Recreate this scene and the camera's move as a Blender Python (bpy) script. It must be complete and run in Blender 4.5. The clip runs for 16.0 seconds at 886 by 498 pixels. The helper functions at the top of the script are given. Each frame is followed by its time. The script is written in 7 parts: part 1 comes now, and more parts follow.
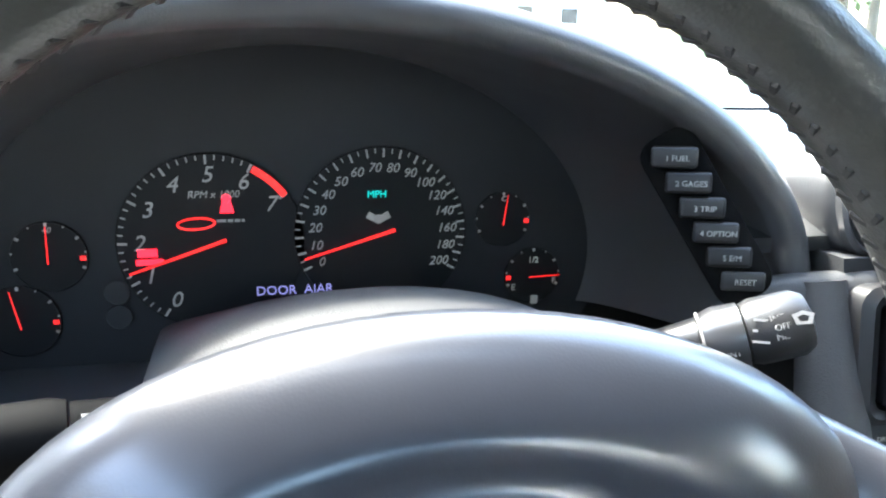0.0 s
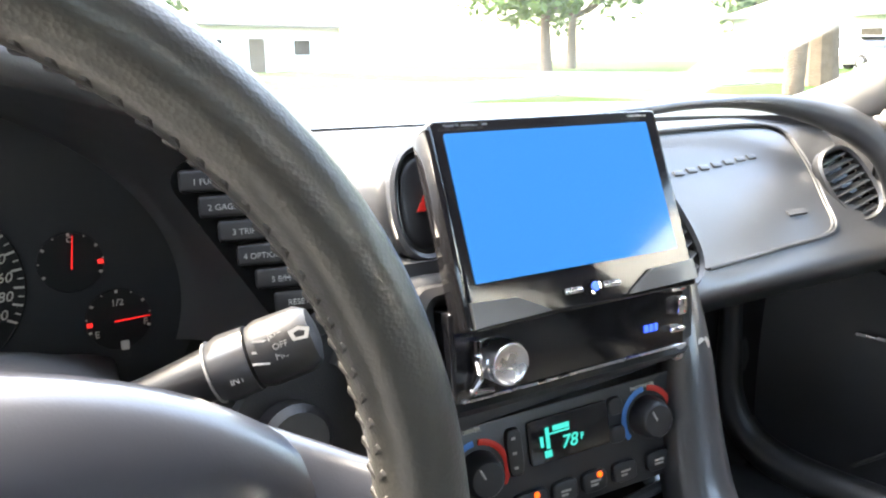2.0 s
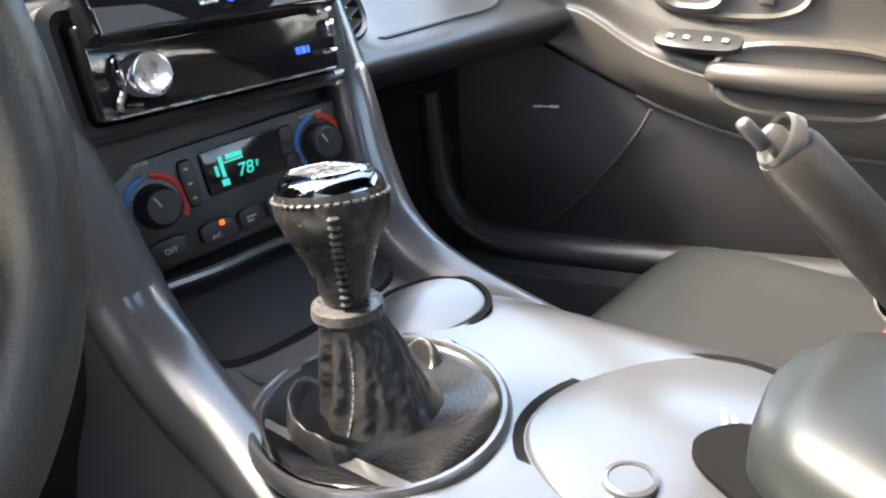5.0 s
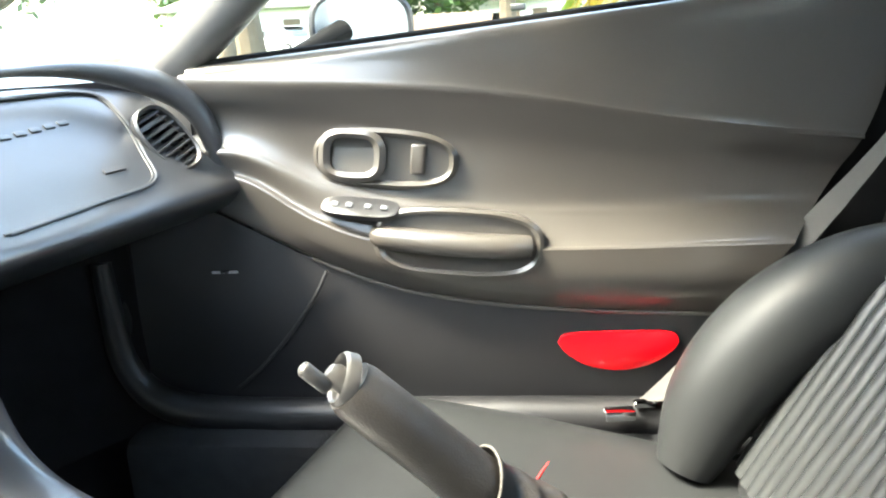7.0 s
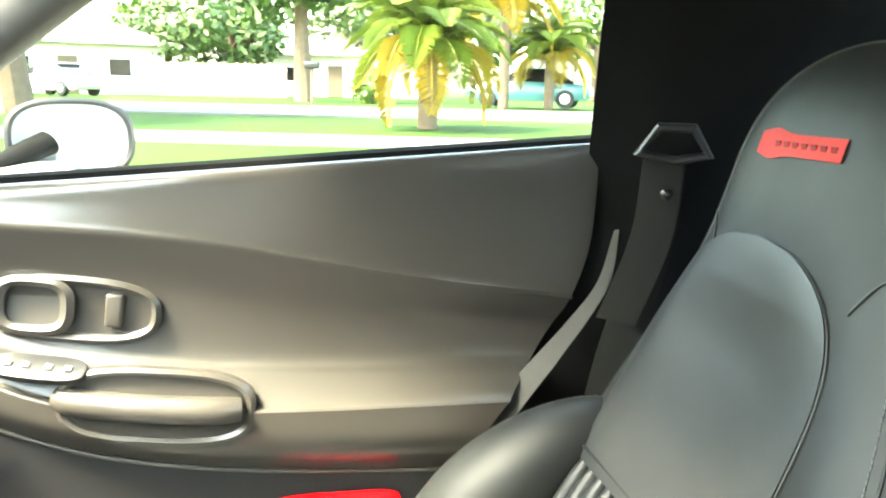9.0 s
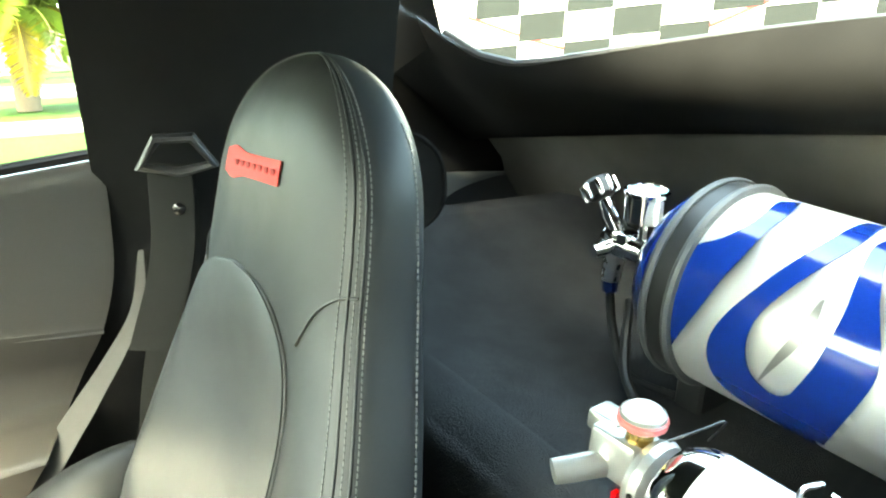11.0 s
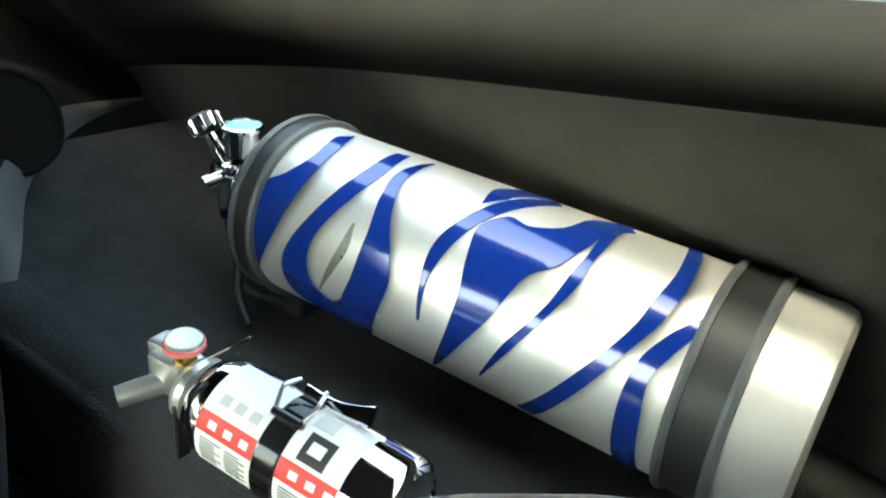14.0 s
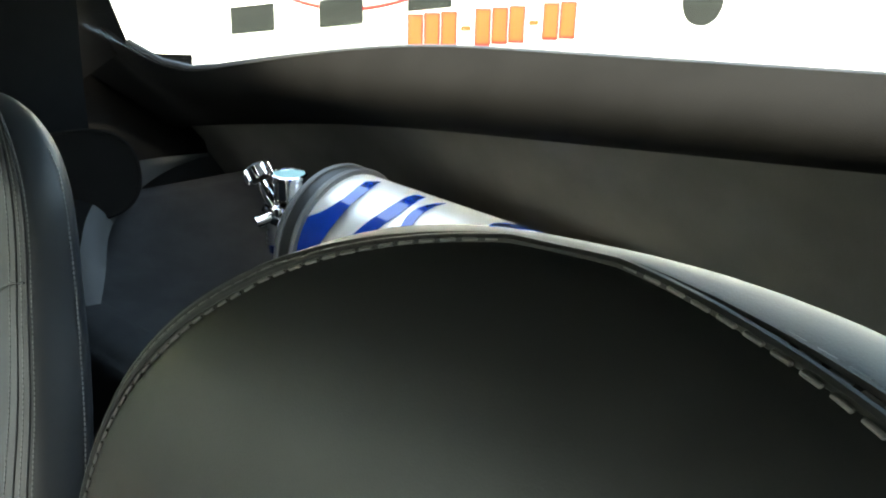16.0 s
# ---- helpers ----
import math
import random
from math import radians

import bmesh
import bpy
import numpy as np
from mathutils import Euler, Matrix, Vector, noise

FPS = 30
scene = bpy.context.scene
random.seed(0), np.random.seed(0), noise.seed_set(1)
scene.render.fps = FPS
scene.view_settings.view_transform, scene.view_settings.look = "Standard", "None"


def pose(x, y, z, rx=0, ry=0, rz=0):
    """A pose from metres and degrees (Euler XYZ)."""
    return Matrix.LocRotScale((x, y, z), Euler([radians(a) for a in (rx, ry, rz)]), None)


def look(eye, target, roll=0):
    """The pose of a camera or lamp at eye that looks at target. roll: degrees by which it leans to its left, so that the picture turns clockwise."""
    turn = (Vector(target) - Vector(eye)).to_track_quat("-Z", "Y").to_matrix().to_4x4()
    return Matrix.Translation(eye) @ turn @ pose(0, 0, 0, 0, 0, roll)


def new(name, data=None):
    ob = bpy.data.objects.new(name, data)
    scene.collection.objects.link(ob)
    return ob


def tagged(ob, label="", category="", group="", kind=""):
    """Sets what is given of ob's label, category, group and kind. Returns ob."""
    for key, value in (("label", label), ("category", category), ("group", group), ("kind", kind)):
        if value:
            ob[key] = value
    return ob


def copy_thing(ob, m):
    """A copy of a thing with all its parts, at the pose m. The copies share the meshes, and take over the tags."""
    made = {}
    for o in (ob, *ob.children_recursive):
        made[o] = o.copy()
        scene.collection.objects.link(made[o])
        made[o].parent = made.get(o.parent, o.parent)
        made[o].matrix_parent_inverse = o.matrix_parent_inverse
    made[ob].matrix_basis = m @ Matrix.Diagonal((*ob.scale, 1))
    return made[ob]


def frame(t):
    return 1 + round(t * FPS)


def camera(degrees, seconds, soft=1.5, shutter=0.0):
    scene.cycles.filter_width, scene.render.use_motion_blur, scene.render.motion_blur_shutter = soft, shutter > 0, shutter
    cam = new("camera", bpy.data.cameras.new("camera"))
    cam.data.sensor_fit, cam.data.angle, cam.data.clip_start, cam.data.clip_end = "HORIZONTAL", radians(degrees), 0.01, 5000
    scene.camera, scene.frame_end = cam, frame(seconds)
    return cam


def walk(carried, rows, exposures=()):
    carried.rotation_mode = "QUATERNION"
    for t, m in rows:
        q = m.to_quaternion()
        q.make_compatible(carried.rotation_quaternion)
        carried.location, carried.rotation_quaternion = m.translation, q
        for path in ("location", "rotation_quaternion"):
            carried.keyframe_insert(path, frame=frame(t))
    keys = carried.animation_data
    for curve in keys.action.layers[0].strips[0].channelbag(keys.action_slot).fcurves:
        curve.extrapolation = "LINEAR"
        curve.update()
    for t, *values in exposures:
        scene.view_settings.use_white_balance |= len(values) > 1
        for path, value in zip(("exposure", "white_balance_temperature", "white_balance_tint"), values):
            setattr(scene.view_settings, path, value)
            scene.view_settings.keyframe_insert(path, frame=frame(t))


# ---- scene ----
cam = camera(60.3, 16.0, soft=2.1)
EXPOSURE = 4.1
METRES, EYE, TILT, LEAN, TURN = 1.08, 1.0, -16.1, -1.3, -12.0
ROWS = [
    (0.0, 0.0, 0.0, 0.0, 0.0, 0.0, -0.0),
    (0.5, 0.0337, 0.0054, 0.0052, -3.44, 0.41, 0.66),
    (1.0, 0.0607, 0.0055, 0.0039, -6.07, 0.54, 1.52),
    (1.5, 0.0816, 0.0055, 0.0054, -11.46, 1.75, 4.86),
    (2.0, 0.1023, 0.0012, -0.0068, -17.86, 1.13, 6.72),
    (2.5, 0.1105, 0.0054, -0.0159, -19.87, -0.03, 7.77),
    (3.0, 0.1114, 0.0009, -0.0352, -21.31, -3.09, 8.4),
    (5.5, 0.1235, -0.0604, -0.1275, -41.39, -10.74, 15.28),
    (6.0, 0.1415, -0.0751, -0.1261, -45.74, -10.43, 15.14),
    (6.5, 0.1692, -0.0854, -0.1045, -49.71, -8.49, 16.3),
    (7.0, 0.1942, -0.1135, -0.0793, -56.28, -7.61, 17.46),
    (7.5, 0.2251, -0.1387, -0.0593, -61.97, -6.25, 18.47),
    (8.0, 0.2542, -0.1441, -0.0377, -63.12, -6.38, 15.56),
    (10.5, 0.3646, -0.3001, 0.0147, -94.03, -15.54, 17.09),
    (11.0, 0.374, -0.328, 0.0026, -99.63, -18.82, 18.09),
    (11.5, 0.3696, -0.3406, 0.0026, -103.69, -23.09, 18.78),
    (12.0, 0.3664, -0.3629, 0.0037, -108.13, -25.99, 17.09),
    (12.5, 0.3572, -0.3855, 0.0056, -111.17, -28.68, 15.74),
    (13.0, 0.3339, -0.4133, 0.0134, -114.94, -30.67, 14.87),
    (13.5, 0.2968, -0.4257, 0.0289, -118.87, -30.26, 12.93),
    (14.0, 0.2675, -0.4454, 0.0292, -119.54, -32.75, 14.51),
    (14.5, 0.2535, -0.4561, 0.0385, -119.21, -33.24, 13.64),
    (15.0, 0.2152, -0.4646, 0.042, -121.18, -32.43, 13.51),
    (15.5, 0.1837, -0.4533, 0.0494, -117.07, -29.7, 15.3),
    (16.0, 0.1446, -0.434, 0.0534, -115.94, -27.54, 16.45),
]
BETWEEN = [(1.2, look((0.0743, -0.0086, 1.0047), (0.7476, 1.8, 0.4797), 0.89)), (6.3, look((0.1445, -0.1516, 0.9108), (1.7894, 0.7867, 0.2675), -3.93)), (7.2, look((0.1879, -0.1929, 0.9681), (2.0422, 0.4256, 0.5449), -5.74))]
walk(cam, sorted(BETWEEN + [(t, pose(0, 0, EYE, TILT, LEAN, TURN) @ pose(METRES * x, METRES * y, METRES * z, 90 + pitch, roll, yaw)) for t, x, y, z, yaw, pitch, roll in ROWS], key=lambda row: row[0]),
     exposures=[(0.0, EXPOSURE + 0.6, 6500, 5), (0.5, EXPOSURE + 0.75, 6600, 9), (1.5, EXPOSURE + 0.65, 7300, 12), (3.0, EXPOSURE + 0.2, 8000, 9), (5.5, EXPOSURE + 0.15, 7200, 12), (7.0, EXPOSURE + 0.4, 7100, 3), (8.0, EXPOSURE + 0.5, 7200, 0), (10.5, EXPOSURE + 1.3, 9000, -10), (11.5, EXPOSURE + 1.5, 8600, -8), (13.0, EXPOSURE + 0.7, 8700, -6), (14.5, EXPOSURE + 0.05, 8200, -3), (15.2, EXPOSURE - 0.15, 7800, 0), (16.0, EXPOSURE + 0.0, 7900, 0)])

# light: bright summer day under a veil of white haze, the sun high ahead on the driver's side, whose door stands open
world = bpy.data.worlds.new("sky")
scene.world = world
world.use_nodes = True
wn, wl = world.node_tree.nodes, world.node_tree.links
sky = wn.new("ShaderNodeTexSky")
sky.sky_type, sky.sun_disc = "NISHITA", False
SUN_EL, SUN_AZ = 55.0, -32.0
sky.sun_elevation, sky.sun_rotation = radians(SUN_EL), radians(SUN_AZ)
sky.air_density, sky.dust_density, sky.ozone_density = 1.0, 3.0, 1.0
wl.new(sky.outputs[0], wn["Background"].inputs[0])
wn["Background"].inputs[1].default_value = 0.14
sun = new("sun", bpy.data.lights.new("sun", "SUN"))
sun.data.energy, sun.data.angle, sun.data.color = 1.3, radians(14.0), (1.0, 0.97, 0.92)
_el, _az = radians(SUN_EL), radians(SUN_AZ)
sun.matrix_world = look((0, 0, 0), (-math.sin(_az) * math.cos(_el), -math.cos(_az) * math.cos(_el), -math.sin(_el)))

# ---- materials ----


def material(name, color, rough=0.5, metal=0.0, grain=0.0, scale=400.0, vary=0.15, vscale=9.0, coat=0.0, spec=0.5, emit=None, power=0.0, rvary=0.03, random_tone=0.0, crough=0.06):
    """Colour that varies softly at a large scale, a fine grain in the relief, and gloss that varies with wear."""
    m = bpy.data.materials.new(name)
    m.use_nodes = True
    n, l = m.node_tree.nodes, m.node_tree.links
    b = n["Principled BSDF"]
    c = (*color, 1)
    b.inputs["Metallic"].default_value = metal
    b.inputs["Specular IOR Level"].default_value = spec
    b.inputs["Coat Weight"].default_value = coat
    b.inputs["Coat Roughness"].default_value = crough
    b.inputs["Roughness"].default_value = rough
    b.inputs["Base Color"].default_value = c
    if emit:
        b.inputs["Emission Color"].default_value = (*emit, 1)
        b.inputs["Emission Strength"].default_value = power
    tc = n.new("ShaderNodeTexCoord")
    if vary > 0:
        no = n.new("ShaderNodeTexNoise")
        no.inputs["Scale"].default_value, no.inputs["Detail"].default_value = vscale, 6
        l.new(tc.outputs["Object"], no.inputs["Vector"])
        mx = n.new("ShaderNodeMix")
        mx.data_type = "RGBA"
        mx.inputs["A"].default_value = (*[v * (1 - vary) for v in color], 1)
        mx.inputs["B"].default_value = (*[min(1, v * (1 + vary)) for v in color], 1)
        l.new(no.outputs["Fac"], mx.inputs["Factor"])
        out = mx.outputs["Result"]
        if random_tone > 0:
            oi = n.new("ShaderNodeObjectInfo")
            mr = n.new("ShaderNodeMapRange")
            mr.inputs["To Min"].default_value, mr.inputs["To Max"].default_value = 1 - random_tone, 1 + random_tone
            l.new(oi.outputs["Random"], mr.inputs["Value"])
            hs = n.new("ShaderNodeHueSaturation")
            l.new(mr.outputs["Result"], hs.inputs["Value"])
            l.new(out, hs.inputs["Color"])
            out = hs.outputs["Color"]
        l.new(out, b.inputs["Base Color"])
        if rvary > 0:
            n2 = n.new("ShaderNodeTexNoise")
            n2.inputs["Scale"].default_value, n2.inputs["Detail"].default_value = vscale * 2.7, 5
            l.new(tc.outputs["Object"], n2.inputs["Vector"])
            rr = n.new("ShaderNodeMapRange")
            rr.inputs["From Min"].default_value, rr.inputs["From Max"].default_value = 0.3, 0.7
            rr.inputs["To Min"].default_value, rr.inputs["To Max"].default_value = max(0.02, rough - rvary), min(1, rough + rvary)
            l.new(n2.outputs["Fac"], rr.inputs["Value"])
            l.new(rr.outputs["Result"], b.inputs["Roughness"])
    if grain > 0:
        vo = n.new("ShaderNodeTexVoronoi")
        vo.inputs["Scale"].default_value = scale
        l.new(tc.outputs["Object"], vo.inputs["Vector"])
        bp = n.new("ShaderNodeBump")
        bp.inputs["Strength"].default_value, bp.inputs["Distance"].default_value = grain, 0.0006
        l.new(vo.outputs["Distance"], bp.inputs["Height"])
        l.new(bp.outputs["Normal"], b.inputs["Normal"])
    return m


def fuzzy(name, color, rough, scale, strength, dist=0.002, spec=0.2, color2=None, cscale=None):
    """Carpet, grass, bark and the like: noise in colour and in relief."""
    m = material(name, color, rough, vary=0, spec=spec)
    n, l = m.node_tree.nodes, m.node_tree.links
    tc = n["Texture Coordinate"]
    no = n.new("ShaderNodeTexNoise")
    no.inputs["Scale"].default_value, no.inputs["Detail"].default_value = scale, 8
    l.new(tc.outputs["Object"], no.inputs["Vector"])
    bp = n.new("ShaderNodeBump")
    bp.inputs["Strength"].default_value, bp.inputs["Distance"].default_value = strength, dist
    l.new(no.outputs["Fac"], bp.inputs["Height"])
    l.new(bp.outputs["Normal"], n["Principled BSDF"].inputs["Normal"])
    n2 = n.new("ShaderNodeTexNoise")
    n2.inputs["Scale"].default_value, n2.inputs["Detail"].default_value = cscale or scale * 0.2, 7
    l.new(tc.outputs["Object"], n2.inputs["Vector"])
    cr = n.new("ShaderNodeValToRGB")
    a = color2 or tuple(v * 0.88 for v in color)
    cr.color_ramp.elements[0].position, cr.color_ramp.elements[0].color = 0.35, (*a, 1)
    cr.color_ramp.elements[1].position, cr.color_ramp.elements[1].color = 0.65, (*[min(1, v * 1.1) for v in color], 1)
    l.new(n2.outputs["Fac"], cr.inputs["Fac"])
    l.new(cr.outputs["Color"], n["Principled BSDF"].inputs["Base Color"])
    return m


M_DASH = material("dash_vinyl", (0.027, 0.028, 0.029), 0.40, grain=0.12, scale=1100, vary=0.12, coat=0.8, crough=0.26)
M_HOOD = material("hood_vinyl", (0.062, 0.063, 0.065), 0.46, grain=0.12, scale=1000, vary=0.1, coat=0.6, crough=0.22)
M_BINN = material("binnacle_vinyl", (0.036, 0.037, 0.039), 0.55, grain=0.25, scale=900)
M_DOOR = material("door_vinyl", (0.064, 0.058, 0.050), 0.34, vary=0.06, vscale=3, rvary=0.01, coat=1.0, crough=0.18)
M_PLAST = material("black_plastic", (0.020, 0.020, 0.021), 0.38, grain=0.12, scale=1400)
M_GLOSS = material("gloss_black", (0.010, 0.010, 0.011), 0.10, vary=0.1, rvary=0.04)
M_CONS = material("console_plastic", (0.04, 0.041, 0.043), 0.32, grain=0.06, scale=1400, vary=0.08, rvary=0.015, coat=1.0, crough=0.17)
M_LEATHER = material("black_leather", (0.019, 0.0205, 0.021), 0.46, grain=0.04, scale=2200, vary=0.15, vscale=14, spec=0.33)
M_LEATHER_IN = material("grey_leather_insert", (0.027, 0.029, 0.0295), 0.40, grain=0.12, scale=1400, vary=0.2, vscale=12)
M_RIM = material("wheel_leather", (0.046, 0.045, 0.040), 0.36, grain=0.22, scale=650, vary=0.25, vscale=20)
M_HUB = material("wheel_cover", (0.026, 0.03, 0.04), 0.32, grain=0.05, scale=900, vary=0.08, rvary=0.015, coat=1.0, crough=0.20)
M_THREAD = material("thread", (0.13, 0.13, 0.125), 0.7, vary=0.2)
M_BOOT = material("boot_leather", (0.019, 0.0187, 0.0187), 0.33, grain=0.35, scale=420, vary=0.3, vscale=30)
M_KNOB = material("polished_leather", (0.018, 0.0175, 0.017), 0.27, grain=0.12, scale=900, vary=0.25, vscale=30)
M_CHROME = material("chrome", (0.80, 0.80, 0.82), 0.06, 1.0, vary=0.05, rvary=0.03)
M_SATIN = material("satin_metal", (0.62, 0.62, 0.64), 0.28, 1.0, vary=0.08, vscale=30)
M_DCHROME = material("smoked_chrome", (0.20, 0.20, 0.21), 0.09, 1.0, vary=0.08, rvary=0.03)
M_GREY = material("grey_plastic", (0.16, 0.165, 0.17), 0.40, grain=0.1, scale=1200)
M_DGREY = material("dark_grey_plastic", (0.019, 0.019, 0.02), 0.36, grain=0.1, scale=1200)
M_RUBBER = material("rubber", (0.014, 0.015, 0.016), 0.50, grain=0.1, scale=800, vary=0.25)
M_GREYRUB = material("grey_rubber", (0.075, 0.08, 0.085), 0.50, vary=0.15, vscale=25)
# one belt webbing in three tones; the darker two carry shade in their colour
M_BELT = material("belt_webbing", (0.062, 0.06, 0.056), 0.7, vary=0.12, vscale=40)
M_BELTD = material("shaded_webbing", (0.014, 0.014, 0.013), 0.8, spec=0.1, vary=0.12, vscale=40)
M_BELTL = material("half_shaded_webbing", (0.042, 0.039, 0.035), 0.7, vary=0.3, vscale=60)
M_ARM = material("smooth_black_vinyl", (0.011, 0.0135, 0.0135), 0.44, grain=0.05, scale=1500, vary=0.15, vscale=10)
# near-black for black parts, and for the shade painted into gaps and hollows
M_VOID = material("flat_black", (0.003, 0.003, 0.003), 0.8, vary=0.1, spec=0.1)
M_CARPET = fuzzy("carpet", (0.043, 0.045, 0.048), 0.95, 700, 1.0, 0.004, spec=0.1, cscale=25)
# same carpet darkened, with the footwell's shade put into the colour
M_FOOT = fuzzy("shaded_footwell_carpet", (0.022, 0.022, 0.023), 0.95, 700, 1.0, 0.004, spec=0.1, cscale=25)
M_LINER = fuzzy("liner_cloth", (0.08, 0.078, 0.072), 0.95, 900, 0.7, 0.002, spec=0.1, cscale=14)
M_PAD = fuzzy("padded_black_vinyl", (0.0075, 0.0075, 0.0075), 0.9, 900, 0.25, 0.001, spec=0.02, cscale=14)
M_HEAD = fuzzy("headliner", (0.01, 0.01, 0.01), 0.95, 900, 0.5, 0.001, spec=0.1, cscale=14)
M_TRIM = material("satin_trim_plastic", (0.06, 0.063, 0.063), 0.55, grain=0.15, scale=1200, spec=0.3)
M_PILLAR = material("pillar_trim", (0.13, 0.127, 0.118), 0.6, grain=0.3, scale=800)
M_WHITE = material("white_print", (0.75, 0.75, 0.74), 0.6, vary=0.05, emit=(1, 1, 1), power=0.0)
M_RED = material("red_print", (0.65, 0.02, 0.015), 0.5, vary=0.05)
M_REDLENS = material("red_lens", (0.75, 0.004, 0.012), 0.12, vary=0.05, coat=0.6)
M_REDEMB = material("red_thread", (0.50, 0.03, 0.03), 0.7, vary=0.2, vscale=200)
M_REDDARK = material("dark_red_thread", (0.24, 0.012, 0.012), 0.7, vary=0.2, vscale=200)
M_NEEDLE = material("lit_needle", (0.8, 0.02, 0.02), 0.5, vary=0, emit=(1.0, 0.02, 0.02), power=0.06)
M_WARN = material("lit_warning", (0.8, 0.02, 0.02), 0.5, vary=0, emit=(1.0, 0.01, 0.03), power=0.16)
M_VFD = material("lit_blue_text", (0.1, 0.1, 0.3), 0.5, vary=0, emit=(0.35, 0.35, 0.85), power=0.035)
M_TEAL = material("lit_teal_text", (0.0, 0.3, 0.3), 0.5, vary=0, emit=(0.02, 0.75, 0.66), power=0.045)
M_BLUELED = material("lit_blue_led", (0.0, 0.05, 0.5), 0.4, vary=0, emit=(0.03, 0.10, 1.0), power=0.12)
M_AMBER = material("lit_amber_led", (0.6, 0.15, 0.0), 0.4, vary=0, emit=(1.0, 0.10, 0.015), power=0.12)
M_SCREEN = material("screen_blue", (0.01, 0.02, 0.05), 0.10, vary=0, emit=(0.020, 0.25, 0.80), power=0.056)
M_HOT = material("red_scale", (0.6, 0.02, 0.01), 0.5, vary=0)
M_COLD = material("blue_scale", (0.03, 0.16, 0.45), 0.5, vary=0)
M_CHIN = material("grey_metallic_plastic", (0.075, 0.078, 0.080), 0.34, 0.3, vary=0.06, rvary=0.02)
M_GAUGE = material("gauge_face", (0.014, 0.014, 0.0145), 0.6, vary=0.15, spec=0.15)
M_FACE = material("cluster_face", (0.024, 0.0245, 0.026), 0.6, vary=0.15, spec=0.2)
M_KEYS = material("switch_rubber", (0.016, 0.016, 0.017), 0.42, vary=0.15, vscale=40)
M_PRINT = material("dim_print", (0.30, 0.30, 0.29), 0.6, vary=0.1)
M_TICK = material("gauge_print", (0.24, 0.24, 0.23), 0.6, vary=0, emit=(0.8, 0.82, 0.8), power=0.004)
M_TANK = material("brushed_aluminium", (0.86, 0.85, 0.82), 0.42, 0.75, vary=0.05, vscale=3, rvary=0.05)
M_TBLUE = material("blue_paint", (0.002, 0.027, 0.225), 0.14, 0.1, vary=0.05, coat=0.8)
M_TSHADE = material("airbrushed_shadow", (0.36, 0.35, 0.34), 0.30, 0.7, vary=0.1)
M_CAST = material("cast_metal", (0.50, 0.49, 0.47), 0.34, 0.75, vary=0.08, vscale=60)
M_PAPER = material("paper_label", (0.78, 0.77, 0.74), 0.5, vary=0.04)
M_INK = material("ink", (0.03, 0.03, 0.03), 0.5, vary=0)
M_BRASS = material("brass", (0.55, 0.36, 0.12), 0.25, 1.0, vary=0.1)


def glass(name, tint, rough=0.0):
    m = bpy.data.materials.new(name)
    m.use_nodes = True
    n, l = m.node_tree.nodes, m.node_tree.links
    for node in [q for q in n if q.type == "BSDF_PRINCIPLED"]:
        n.remove(node)
    tr, gl, mx, lw = n.new("ShaderNodeBsdfTransparent"), n.new("ShaderNodeBsdfGlossy"), n.new("ShaderNodeMixShader"), n.new("ShaderNodeLayerWeight")
    tr.inputs[0].default_value = (*tint, 1)
    gl.inputs["Roughness"].default_value = rough
    pw, ml = n.new("ShaderNodeMath"), n.new("ShaderNodeMath")
    pw.operation, pw.inputs[1].default_value = "POWER", 4.0
    ml.operation, ml.inputs[1].default_value, ml.inputs[2].default_value = "MULTIPLY_ADD", 0.45, 0.025
    l.new(lw.outputs["Facing"], pw.inputs[0])
    l.new(pw.outputs[0], ml.inputs[0])
    l.new(ml.outputs[0], mx.inputs[0])
    l.new(tr.outputs[0], mx.inputs[1])
    l.new(gl.outputs[0], mx.inputs[2])
    l.new(mx.outputs[0], n["Material Output"].inputs[0])
    return m


M_GLASS = glass("window_glass", (0.95, 0.97, 0.95))
M_MIRROR = material("mirror_silver", (0.92, 0.93, 0.94), 0.02, 1.0, vary=0)

# ---- mesh helpers ----


def part(name, bm, mat, parent=None, label="", at=None, sharp=35):
    me = bpy.data.meshes.new(name)
    bmesh.ops.recalc_face_normals(bm, faces=bm.faces)
    bm.to_mesh(me)
    bm.free()
    me.materials.append(mat)
    me.shade_smooth()
    me.set_sharp_from_angle(angle=radians(sharp))
    ob = new(name, me)
    if parent:
        ob.parent = parent
    if at is not None:
        ob.matrix_basis = at
    if label:
        ob["label"] = label
    if "stitching" in name or name in ("knob_welt", "gaiter_seam", "grip_seam"):
        tagged(ob, label, kind="stuff")
    return ob


def thing(name, label, category, at=None, group="", kind=""):
    ob = new(name)
    ob.empty_display_size = 0.05
    if at is not None:
        ob.matrix_basis = at
    return tagged(ob, label, category, group, kind)


def join(*bms):
    """One bmesh out of several."""
    out = bms[0]
    for b in bms[1:]:
        me = bpy.data.meshes.new("tmp")
        b.to_mesh(me)
        out.from_mesh(me)
        b.free()
        bpy.data.meshes.remove(me)
    return out


def moved(bm, m):
    bm.transform(m)
    return bm


def rbox(sx, sy, sz, bevel=0.0, seg=2, at=None):
    bm = bmesh.new()
    bmesh.ops.create_cube(bm, size=1.0, matrix=Matrix.Diagonal((sx, sy, sz, 1)))
    if bevel > 0:
        bmesh.ops.bevel(bm, geom=bm.edges[:], offset=bevel, segments=seg, profile=0.5, affect="EDGES")
    if at is not None:
        bm.transform(at)
    return bm


